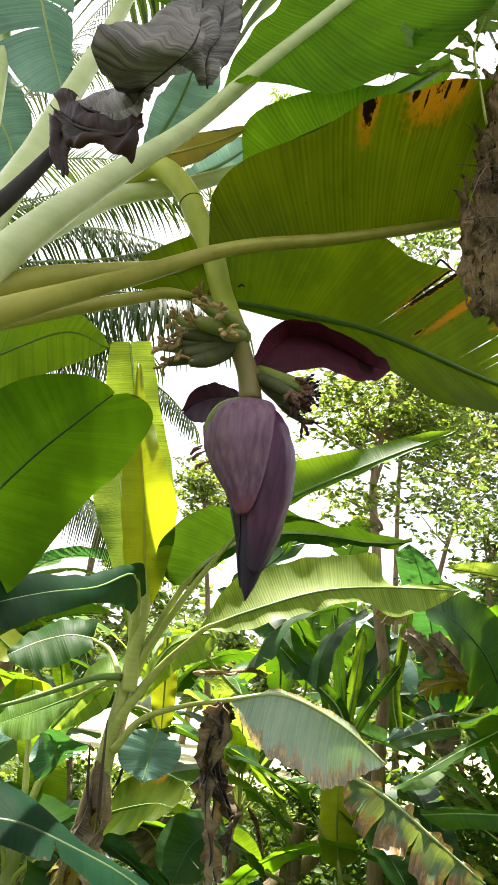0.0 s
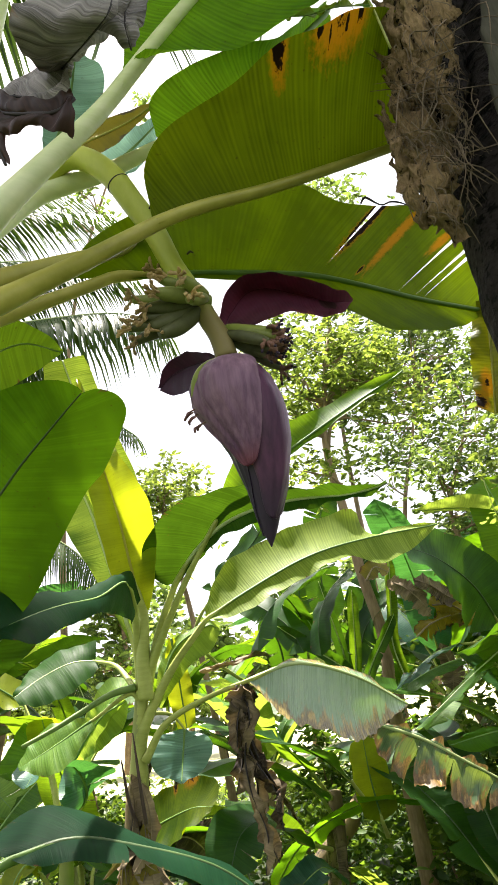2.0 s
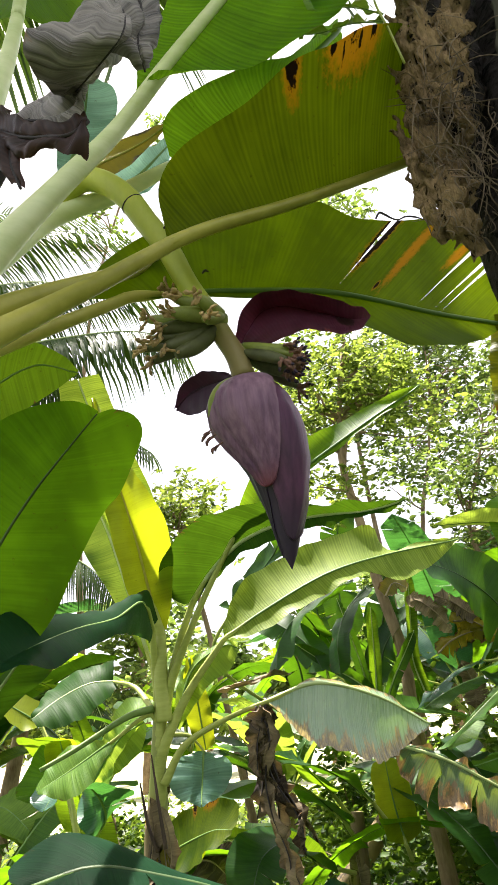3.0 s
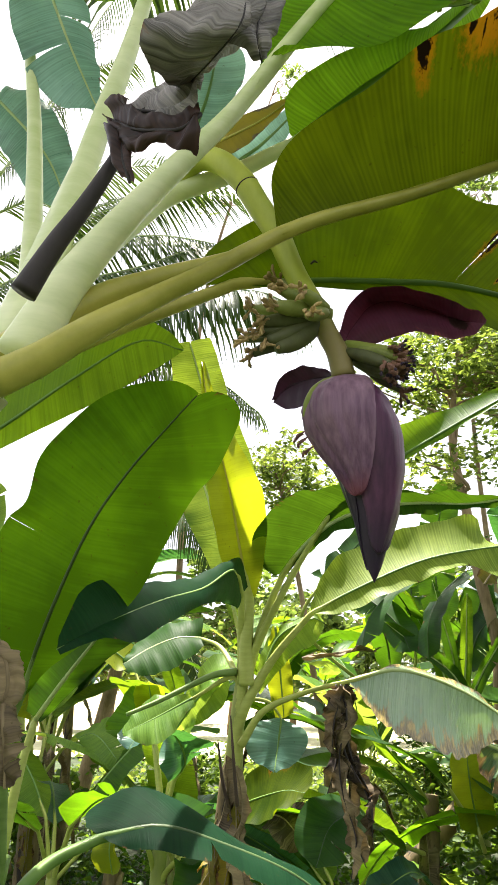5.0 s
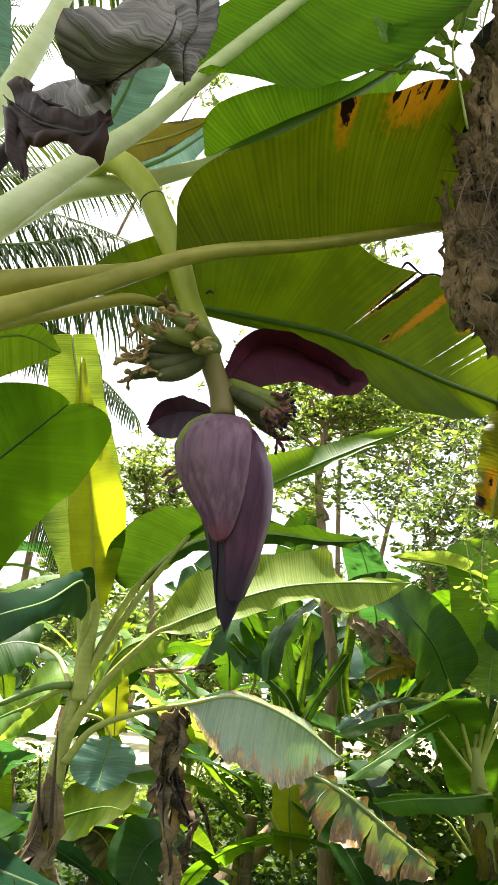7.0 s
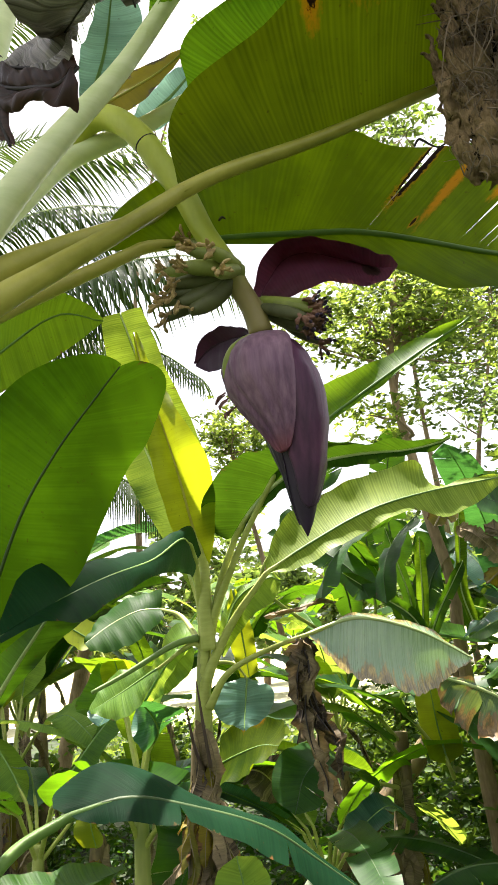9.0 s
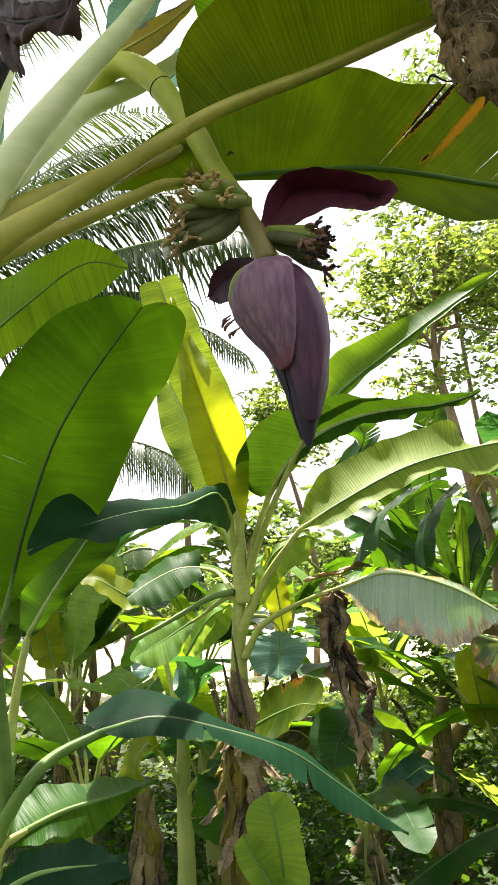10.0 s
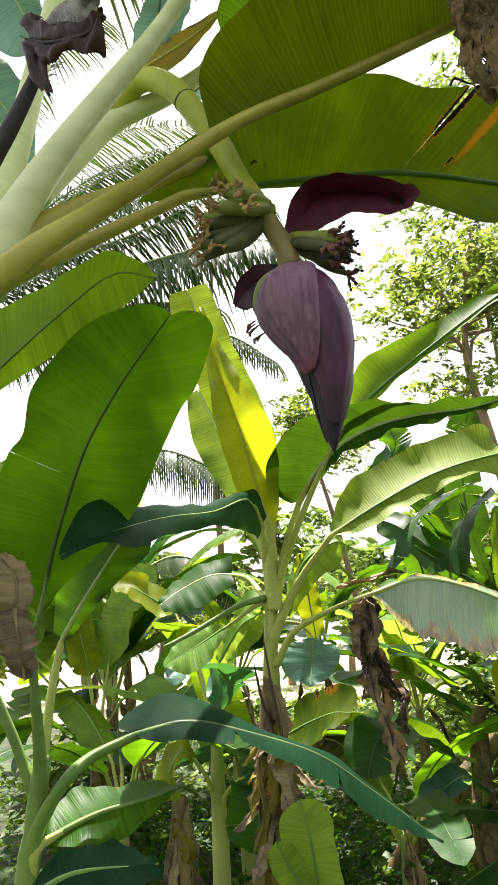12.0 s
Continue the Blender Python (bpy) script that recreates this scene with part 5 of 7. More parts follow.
blade("leaf", [(-0.7, 2.8, 1.584), (-0.837, 2.78, 1.512), (-0.95, 2.76, 1.459)], [(-0.711, 2.8, 1.596), (-0.883, 2.85, 1.579), (-0.962, 2.78, 1.47)], [(-0.684, 2.78, 1.562), (-0.791, 2.7, 1.43), (-0.941, 2.75, 1.449)],
      LEAF_LIGHT, middle, "light green leaf reaching sideways", seed=51, rib_radius=(0.007, 0.002), petiole=[(-0.552, 2.84, 1.283), (-0.538, 2.84, 1.444), (-0.544, 2.84, 1.656)], petiole_radius=(0.022, 0.024, 0.012, 0.008))
for pts in ([(-0.552, 2.79, 1.229), (-0.576, 2.78, 1.312), (-0.595, 2.78, 1.442)], [(-0.519, 2.77, 1.236), (-0.533, 2.77, 1.362), (-0.55, 2.78, 1.525)]):
    tube("dry_sheath", pts, (0.014, 0.012, 0.009, 0.004), HUSK_DARK, middle, "dark split sheath standing off the stem", count=16, sides=8, flat=0.5, lumps=0.15)
blade("leaf", [(-0.778, 3.2, 1.826), (-0.87, 3.15, 1.824), (-0.98, 3.1, 1.777), (-1.058, 3, 1.708)], [(-0.785, 3.25, 1.912), (-0.917, 3.25, 1.897), (-1.043, 3.2, 1.831), (-1.062, 3, 1.723)],
      [(-0.749, 3.15, 1.788), (-0.829, 3.05, 1.708), (-0.918, 3, 1.667), (-1.027, 2.98, 1.673)], LEAF_DIM, middle, "dark green leaf with a pale lower edge", seed=54, rib_radius=(0.006, 0.002), rib_mat=RIB_PALE, wave=0.005, waves=3,
      petiole=[(-0.544, 2.84, 1.672), (-0.643, 3, 1.774)], petiole_radius=(0.012, 0.008))
blade("leaf", [(-0.968, 3.5, 1.436), (-0.892, 3.45, 1.526), (-0.8, 3.4, 1.61), (-0.698, 3.4, 1.655)], [(-0.99, 3.5, 1.463), (-0.95, 3.5, 1.572), (-0.853, 3.45, 1.642), (-0.708, 3.4, 1.665)],
      [(-0.948, 3.5, 1.424), (-0.803, 3.4, 1.479), (-0.722, 3.4, 1.54), (-0.685, 3.4, 1.631)], LEAF_LIGHT, middle, "light green leaf lit from behind", seed=55, rib_radius=(0.006, 0.002), wave=0.01)
tube("petiole", [(-0.54, 2.83, 1.678), (-0.624, 2.8, 1.663), (-0.705, 2.75, 1.622), (-0.804, 2.7, 1.57), (-0.899, 2.65, 1.527)], (0.014, 0.011, 0.009, 0.007), STALK_GREEN, middle, "thin side petiole", count=24, sides=8)
def loose_sheaths(plant, axis, radius, count, seed, length=0.3, width=0.05):
    """Dry brown sheaths that peel off a stem; axis: two points of it, from the top down."""
    rng = random.Random(seed)
    top, foot = Vector(axis[0]), Vector(axis[1])
    for k in range(count):
        f = (k + rng.random() * 0.6) / count
        a = -1.57 + rng.uniform(-1.5, 1.5)
        out = Vector((math.cos(a), math.sin(a), 0))
        p0 = top.lerp(foot, f) + out * radius * 0.95
        ln = length * rng.uniform(0.6, 1.2)
        strip = [p0, p0 + out * 0.012 + Vector((rng.uniform(-0.02, 0.02), 0, -ln * 0.35)), p0 + out * rng.uniform(0.015, 0.05) + Vector((rng.uniform(-0.04, 0.04), 0, -ln * 0.7)),
                 p0 + out * rng.uniform(0.02, 0.09) + Vector((rng.uniform(-0.06, 0.06), 0, -ln))]
        simple_leaf(plant, [tuple(p) for p in strip], width * rng.uniform(0.6, 1.2), tuple(out), rng.choice((LEAF_DEAD, LEAF_DEAD, LEAF_DYING)), (-25, -25), "loose dry sheath", seed=seed + k,
                    rag=0.3, wave=0.006, nu=18, nv=5, rib_radius=(0.002, 0.001), rib_mat=HUSK, crumple=0.012, crumple_scale=20.0)


loose_sheaths(middle, ((-0.547, 2.85, 1.403), (-0.564, 2.85, 1.126)), 0.046, 9, 230, 0.24, 0.03)
loose_sheaths(middle, ((-0.561, 2.85, 1.243), (-0.594, 2.85, 0.704)), 0.066, 18, 210, 0.3, 0.045)


# ---- plants further off ----
def lf(plant, mat, rib, width, up=(0, -0.5, 0.85), fold=(8, 8), torn=2, petiole=None, seed=0, label="", **kw):
    kw.setdefault("nu", 30)
    kw.setdefault("nv", 5)
    kw.setdefault("rib_mat", HUSK if mat in (LEAF_DEAD, LEAF_DYING) else RIB_DARK if mat is LEAF_DEEP else RIB)
    kw.setdefault("rib_radius", (0.007, 0.002))
    if mat is LEAF_DEAD:
        kw.setdefault("crumple", 0.03)
        kw.setdefault("crumple_scale", 12.0)
    if mat in (LEAF_DEAD, LEAF_DYING):
        kw.setdefault("rag", 0.2)
    return simple_leaf(plant, rib, width, up, mat, fold, label, seed, petiole, torn, petiole_radius=(0.014, 0.01) if petiole else None, **kw)


def banana_stem(plant, points, radii, mat=None, seed=0, label="sheathed stem"):
    return tube("pseudostem", points, radii, mat or TRUNK, plant, label, count=34, sides=14, lumps=0.06, seed=seed)


# slender yellowish plant behind the middle one
slim = thing("banana_plant", (-1.099, 3.6, -0.128)[:2] + (0.0,), "slender banana plant with yellowish petioles", "banana plant", "banana plants")
banana_stem(slim, [(-1.094, 3.6, -0.128)[:2] + (0.0,)] + [(-1.058, 3.6, 0.462), (-1.053, 3.6, 0.738), (-1.045, 3.6, 0.909), (-1.039, 3.6, 1.059)], (0.06, 0.05, 0.042, 0.036, 0.03), TRUNK_GREEN, 4, "yellow-green stem")
lf(slim, LEAF_YELLOW, [(-1.12, 3.5, 1.016), (-1.169, 3.45, 1.063), (-1.211, 3.4, 0.976), (-1.19, 3.4, 0.858)], 0.10, (-0.4, -0.5, 0.7), petiole=[(-1.064, 3.6, 0.811), (-1.079, 3.55, 0.919)], seed=1)
lf(slim, LEAF_DEEP, [(-0.904, 3.5, 0.922), (-0.793, 3.4, 0.959), (-0.761, 3.3, 0.822), (-0.83, 3.3, 0.674)], 0.14, (0.3, -0.7, 0.5), petiole=[(-1.043, 3.6, 0.786), (-0.982, 3.56, 0.865)], seed=2)
lf(slim, LEAF_BLUE, [(-0.979, 3.55, 1.215), (-0.913, 3.5, 1.305), (-0.957, 3.4, 1.429), (-1.081, 3.35, 1.416), (-1.121, 3.3, 1.36)], 0.13, (0, -0.3, 0.9), petiole=[(-1.035, 3.6, 1.033)], seed=3)
lf(slim, LEAF_LIGHT, [(-0.948, 3.55, 1.421), (-0.864, 3.5, 1.549), (-0.781, 3.5, 1.675), (-0.685, 3.55, 1.75)], 0.12, (-0.5, -0.6, 0.5), petiole=[(-1.039, 3.6, 1.059), (-1.002, 3.6, 1.237)], seed=4)
lf(slim, LEAF_YELLOW, [(-1.129, 3.65, 1.458), (-1.139, 3.65, 1.543), (-1.145, 3.6, 1.643)], 0.08, (0, -0.9, 0.3), petiole=[(-1.039, 3.6, 1.059), (-1.084, 3.62, 1.294)], seed=5)
lf(slim, LEAF_YELLOW, [(-1.316, 3.85, 1.722), (-1.427, 3.8, 1.808), (-1.538, 3.75, 1.879), (-1.601, 3.7, 1.852)], 0.11, (-0.1, -0.6, 0.8), petiole=[(-1.041, 3.6, 1.034), (-1.167, 3.75, 1.429)], seed=6)
lf(slim, LEAF, [(-1.168, 3.7, 1.602), (-1.274, 3.7, 1.439), (-1.289, 3.65, 1.387)], 0.11, (0, -0.8, 0.4), seed=7)

# plant with bright yellow petioles at the edge of the clearing
edge_plant = thing("banana_plant", (-2.416, 5, -0.395)[:2] + (0.0,), "banana plant with sunlit yellow petioles", "banana plant", "banana plants")
banana_stem(edge_plant, [(-2.407, 5, -0.395)[:2] + (0.0,)] + [(-2.391, 5, 0.202), (-2.398, 5, 0.626), (-2.406, 5, 0.997)], (0.09, 0.08, 0.07, 0.05), TRUNK, 5, "brown sheathed stem")
lf(edge_plant, LEAF_LIGHT, [(-2.534, 4.8, 1.254), (-2.68, 4.6, 1.282), (-2.763, 4.4, 1.165), (-2.902, 4.2, 0.868)], 0.24, (-0.2, -0.4, 0.9), petiole=[(-2.416, 5, 0.96), (-2.458, 4.9, 1.126)], seed=11)
lf(edge_plant, LEAF_LIGHT, [(-2.167, 4.9, 1.221), (-1.923, 4.8, 1.325), (-1.721, 4.7, 1.21), (-1.647, 4.7, 1.1)], 0.16, (0.2, -0.4, 0.9), petiole=[(-2.398, 5, 0.959)], seed=12)
lf(edge_plant, LEAF_YELLOW, [(-2.461, 5, 1.389), (-2.513, 5, 1.595), (-2.65, 5.1, 1.901)], 0.12, (0, -1, 0.3), petiole=[(-2.415, 5, 0.998)], seed=13)
lf(edge_plant, LEAF_LIGHT, [(-2.373, 5.1, 1.417), (-2.368, 5.2, 1.662), (-2.284, 5.3, 1.959), (-2.095, 5.4, 2.216)], 0.2, (-0.3, -0.8, 0.3), petiole=[(-2.397, 5, 0.997)], seed=14)
lf(edge_plant, LEAF_DEEP, [(-2.511, 5, 1.157), (-2.754, 5.1, 1.201), (-3.058, 5.2, 1.046), (-3.253, 5.2, 0.774)], 0.22, (0, -0.3, 0.9), petiole=[(-2.417, 5, 0.922)], seed=15)
lf(edge_plant, LEAF_LIGHT, [(-2.681, 4.6, 1.581), (-2.865, 4.6, 1.79), (-3.103, 4.6, 1.932)], 0.16, (0, -0.8, 0.5), petiole=[(-2.416, 5, 0.96), (-2.489, 4.8, 1.289)], seed=16)

lf(edge_plant, LEAF_LIGHT, [(-2.823, 4.9, 1.462), (-2.971, 4.9, 1.927), (-3.148, 5, 2.577), (-3.172, 5.1, 3.28)], 0.26, (0.1, -0.9, 0.3), petiole=[(-2.416, 5, 0.96), (-2.547, 4.9, 1.169)], seed=17)
lf(edge_plant, LEAF, [(-2.666, 5.3, 1.6), (-2.816, 5.4, 2.11), (-2.756, 5.5, 2.645), (-2.413, 5.6, 3.022)], 0.24, (0.1, -0.9, 0.3), petiole=[(-2.415, 5, 0.998)], seed=18)

# low fresh sucker at the foot of the middle plant
sucker = thing("banana_sucker", (-0.38, 2.35, 0.596)[:2] + (0.0,), "fresh green banana sucker with upright leaves", "banana plant", "banana plants")
tube("pseudostem", [(-0.38, 2.35, 0.596)[:2] + (0.0,), (-0.359, 2.35, 0.743)], (0.03, 0.02), STEM, sucker, count=10)
lf(sucker, LEAF_LIGHT, [(-0.359, 2.35, 0.743), (-0.346, 2.35, 0.853), (-0.358, 2.36, 0.965), (-0.379, 2.38, 1.057)], 0.085, (-0.2, -0.9, 0.3), torn=0, seed=21, fold=(12, 12))
lf(sucker, LEAF_LIGHT, [(-0.363, 2.35, 0.743), (-0.383, 2.34, 0.828), (-0.422, 2.33, 0.902), (-0.45, 2.33, 0.96)], 0.05, (-0.2, -0.9, 0.3), torn=0, seed=22, fold=(12, 12))

# plant with the brown stem and long arched leaves
brown_stem = thing("banana_plant", (0.039, 4.6, -0.251)[:2] + (0.0,), "banana plant with a brown stem and long arched leaves", "banana plant", "banana plants")
bs0 = (0.051, 4.6, -0.251)[:2] + (0.0,)
banana_stem(brown_stem, [bs0] + [(0.121, 4.6, 0.17), (0.173, 4.6, 0.559), (0.217, 4.6, 0.91), (0.232, 4.6, 1.061)], (0.072, 0.068, 0.062, 0.052, 0.038), TRUNK, 6, "brown and yellow sheathed stem")
lf(brown_stem, LEAF, [(0.105, 4.4, 1.193), (-0.049, 4.2, 1.365), (-0.262, 4, 1.476), (-0.47, 3.8, 1.511)], 0.14, (0.1, -0.5, 0.85), (14, -20), petiole=[(0.221, 4.6, 1.001)], seed=31)
lf(brown_stem, LEAF_DEEP, [(0.143, 4.4, 1.057), (-0.061, 4.1, 1.27), (-0.273, 3.9, 1.325), (-0.452, 3.7, 1.297)], 0.15, (0.1, -0.5, 0.85), (10, -10), petiole=[(0.211, 4.6, 0.91)], seed=32)
lf(brown_stem, LEAF_DEEP, [(-0.009, 4.3, 0.877), (-0.151, 4, 1.036), (-0.279, 3.8, 1.017), (-0.345, 3.7, 0.863)], 0.16, (0, -0.6, 0.8), petiole=[(0.191, 4.6, 0.762)], seed=33)
lf(brown_stem, LEAF_BLUE, [(0.187, 4.2, 0.696), (0.088, 4.1, 0.784), (-0.061, 4, 0.72), (-0.153, 4, 0.659)], 0.1, (0, -0.4, 0.9), petiole=[(0.167, 4.5, 0.525)], seed=34)
lf(brown_stem, LEAF_DEEP, [(0.308, 4.3, 1.134), (0.173, 4.2, 1.262), (0.015, 4, 1.363), (-0.19, 3.9, 1.421)], 0.13, (0.1, -0.4, 0.9), (15, -10), petiole=[(0.463, 4.5, 0.883)], seed=35)
lf(brown_stem, LEAF_YELLOW, [(0.454, 4.4, 0.9), (0.429, 4.4, 1.11), (0.422, 4.4, 1.332)], 0.11, (0, -1, 0.2), torn=0, petiole=[(0.481, 4.5, 0.811)], seed=36, fold=(25, 25))
blade("leaf", [(0.34, 3.2, 1.443), (0.523, 3.2, 1.365), (0.711, 3.25, 1.246), (0.919, 3.3, 1.111)], [(0.344, 3.2, 1.452), (0.53, 3.22, 1.374), (0.719, 3.27, 1.255), (0.919, 3.3, 1.118)],
      [(0.33, 3.2, 1.423), (0.365, 3.16, 1.283), (0.439, 3.16, 1.197), (0.571, 3.18, 1.173), (0.662, 3.2, 1.08), (0.913, 3.28, 1.079)], LEAF_TORN, brown_stem, "torn dying leaf, grey-green and brown", sag=0.1, seed=37, nu=60, nv=9,
      tears=((1, 0.2), (1, 0.32), (1, 0.45), (1, 0.55), (1, 0.68), (1, 0.8)), flap=0.35, rag=0.1, wave=0.02, waves=4, rib_radius=(0.008, 0.003), rib_mat=RIB_PALE, crumple=0.012, crumple_scale=9.0)

loose_sheaths(brown_stem, ((0.216, 4.6, 0.94), (0.109, 4.6, 0.17)), 0.058, 10, 240, 0.4, 0.045)
# plant with dark spreading leaves
spreading = thing("banana_plant", (1.449, 4.2, 0.59)[:2] + (0.0,), "banana plant with dark spreading leaves", "banana plant", "banana plants")
sp0 = (1.457, 4.2, 0.59)[:2] + (0.0,)
banana_stem(spreading, [sp0] + [(1.451, 4.2, 0.907), (1.43, 4.2, 1.209), (1.406, 4.2, 1.423), (1.397, 4.2, 1.534)], (0.075, 0.07, 0.062, 0.05, 0.035), TRUNK_GREEN, 7, "green and brown stem")
lf(spreading, LEAF_DEEP, [(1.25, 4.1, 1.811), (1.127, 4, 2.031), (0.945, 3.9, 2.183), (0.738, 3.8, 2.27)], 0.2, (-0.2, -0.7, 0.6), (5, 20), petiole=[(1.387, 4.2, 1.421), (1.325, 4.15, 1.615)], seed=41)
lf(spreading, LEAF, [(1.441, 4.2, 1.978), (1.46, 4.2, 2.198), (1.46, 4.2, 2.426), (1.434, 4.3, 2.717)], 0.17, (-0.2, -0.9, 0.2), petiole=[(1.401, 4.2, 1.478), (1.424, 4.2, 1.737)], seed=42)
lf(spreading, LEAF_LIGHT, [(1.452, 4.1, 1.799), (1.473, 4.1, 1.947), (1.511, 4.1, 2.101)], 0.1, (-0.3, -0.9, 0.3), petiole=[(1.414, 4.2, 1.479)], seed=43)
lf(spreading, LEAF, [(1.601, 4.2, 1.781), (1.708, 4.2, 1.97), (1.912, 4.2, 2.08)], 0.16, (0.1, -0.7, 0.6), petiole=[(1.418, 4.2, 1.424)], seed=44)
lf(spreading, LEAF, [(1.376, 3.9, 1.343), (1.173, 3.8, 1.321), (0.928, 3.7, 1.311), (0.723, 3.6, 1.29)], 0.09, (0.0, -0.7, 0.6), (0, -50), petiole=[(1.413, 4.2, 1.341)], seed=45)
lf(spreading, LEAF_LIGHT, [(1.155, 4.1, 1.632), (0.977, 4, 1.567), (0.81, 3.9, 1.469), (0.682, 3.8, 1.356)], 0.10, (-0.1, -0.5, 0.85), (20, -45), torn=6, petiole=[(1.393, 4.2, 1.394)], seed=46)
lf(spreading, LEAF_BLUE, [(1.105, 4.5, 1.768), (0.913, 4.4, 1.722), (0.734, 4.3, 1.619), (0.641, 4.3, 1.553)], 0.10, (-0.1, -0.6, 0.8), (20, -45), torn=5, petiole=[(1.387, 4.2, 1.421), (1.309, 4.5, 1.722)], seed=47)
lf(spreading, LEAF_LIGHT, [(1.611, 4.3, 1.841), (1.906, 4.4, 2.124), (2.193, 4.4, 2.215)], 0.18, (0.1, -0.6, 0.8), petiole=[(1.425, 4.2, 1.424)], seed=48)
lf(spreading, LEAF_DEEP, [(1.561, 4, 1.98), (1.596, 3.9, 2.272), (1.472, 3.8, 2.488)], 0.18, (-0.3, -0.9, 0.2), petiole=[(1.419, 4.2, 1.451), (1.496, 4.1, 1.716)], seed=49)

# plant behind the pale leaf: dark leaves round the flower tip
shade = thing("banana_plant", (-0.458, 5.2, -0.134)[:2] + (0.0,), "banana plant with shade-dark leaf colour and dead hanging leaves", "banana plant", "banana plants")
sh0 = (-0.474, 5.2, -0.288)[:2] + (0.0,)
banana_stem(shade, [sh0] + [(0.65, 5.2, 1.167), (0.552, 5.2, 1.503), (0.497, 5.2, 1.751)], (0.08, 0.07, 0.06, 0.045), TRUNK, 8, "brown sheathed stem")
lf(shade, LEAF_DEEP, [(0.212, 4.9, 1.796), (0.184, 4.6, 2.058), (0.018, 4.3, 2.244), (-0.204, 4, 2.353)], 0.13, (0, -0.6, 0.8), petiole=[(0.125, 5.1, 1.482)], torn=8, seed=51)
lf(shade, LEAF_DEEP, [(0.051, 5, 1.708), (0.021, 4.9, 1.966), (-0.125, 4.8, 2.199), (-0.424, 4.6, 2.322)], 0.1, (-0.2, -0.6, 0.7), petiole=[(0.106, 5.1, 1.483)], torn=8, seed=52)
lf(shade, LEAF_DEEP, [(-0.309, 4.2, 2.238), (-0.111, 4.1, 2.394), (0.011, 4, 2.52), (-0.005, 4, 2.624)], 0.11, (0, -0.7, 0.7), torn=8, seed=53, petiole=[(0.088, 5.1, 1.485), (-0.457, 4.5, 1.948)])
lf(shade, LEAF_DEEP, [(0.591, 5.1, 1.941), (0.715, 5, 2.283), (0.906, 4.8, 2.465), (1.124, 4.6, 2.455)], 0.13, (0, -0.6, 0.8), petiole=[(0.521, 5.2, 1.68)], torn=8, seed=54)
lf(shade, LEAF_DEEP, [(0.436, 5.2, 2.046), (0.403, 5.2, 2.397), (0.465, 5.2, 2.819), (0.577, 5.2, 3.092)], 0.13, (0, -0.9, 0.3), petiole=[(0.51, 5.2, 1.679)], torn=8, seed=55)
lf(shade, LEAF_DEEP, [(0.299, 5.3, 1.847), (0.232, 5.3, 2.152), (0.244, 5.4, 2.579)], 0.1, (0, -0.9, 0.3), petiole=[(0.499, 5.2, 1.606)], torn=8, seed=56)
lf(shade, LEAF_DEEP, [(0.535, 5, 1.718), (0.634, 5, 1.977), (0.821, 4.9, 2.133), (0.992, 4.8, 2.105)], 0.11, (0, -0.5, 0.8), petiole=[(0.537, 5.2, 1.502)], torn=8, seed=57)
for k, pts in enumerate(([(0.382, 4.6, 1.549), (0.338, 4.6, 1.768), (0.244, 4.6, 1.991)],
                        [(0.421, 4.65, 1.55), (0.42, 4.65, 1.808), (0.378, 4.65, 2.04)],
                        [(0.45, 4.6, 1.555), (0.486, 4.6, 1.78), (0.509, 4.6, 1.98)],
                        [(0.48, 4.55, 1.528), (0.395, 4.5, 1.709), (0.21, 4.4, 1.848)],
                        [(0.79, 4.7, 1.578), (0.744, 4.7, 1.836), (0.786, 4.7, 2.114)],
                        [(0.484, 4.6, 1.557), (0.576, 4.6, 1.723), (0.673, 4.6, 1.862)])):
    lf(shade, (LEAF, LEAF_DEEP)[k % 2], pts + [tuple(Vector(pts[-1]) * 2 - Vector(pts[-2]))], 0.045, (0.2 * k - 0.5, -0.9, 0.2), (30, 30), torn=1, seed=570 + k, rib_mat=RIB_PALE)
for k, (mat, pts, w, up, fold) in enumerate((
        (LEAF_DEAD, [(0.782, 4.7, 2.22), (0.845, 4.6, 2.174), (0.934, 4.6, 2.085), (1.004, 4.6, 1.963)], 0.06, (0.3, -0.8, 0.5), (30, -50)),
        (LEAF_DEAD, [(0.945, 4.6, 2.197), (1.048, 4.6, 2.137), (1.128, 4.6, 2.068), (1.185, 4.6, 2.039)], 0.07, (0.1, -0.6, 0.8), (20, -40)),
        (LEAF_DYING, [(1.021, 4.6, 2.025), (1.128, 4.6, 2.014), (1.207, 4.6, 1.957), (1.264, 4.6, 1.892)], 0.08, (0.1, -0.6, 0.6), (10, -60)),
        (LEAF_DYING, [(0.884, 4.6, 1.847), (0.988, 4.6, 1.915), (1.129, 4.6, 1.95), (1.235, 4.6, 1.943)], 0.07, (-0.1, -0.7, 0.6), (0, -60)),
        (LEAF_DEAD, [(1.008, 4.6, 1.775), (1.044, 4.6, 1.692), (1.056, 4.6, 1.604), (1.03, 4.6, 1.508)], 0.06, (0.2, -0.9, 0.2), (30, -30)))):
    lf(shade, mat, pts, w, up, fold, seed=60 + k, torn=5, rag=0.35, crumple=0.03, crumple_scale=9.0, label="dead leaf, tan and brown")
lf(shade, LEAF_DYING, [(0.637, 4.6, 2.232), (0.706, 4.6, 2.309), (0.791, 4.6, 2.263)], 0.07, (0, -0.7, 0.6), seed=64, torn=1, label="orange dying leaf")
lf(shade, LEAF_DEAD, [(-0.739, 4.6, 0.929), (-0.618, 4.5, 0.937), (-0.528, 4.4, 0.886), (-0.475, 4.4, 0.795)], 0.12, (0, -0.6, 0.8), seed=65, torn=2)
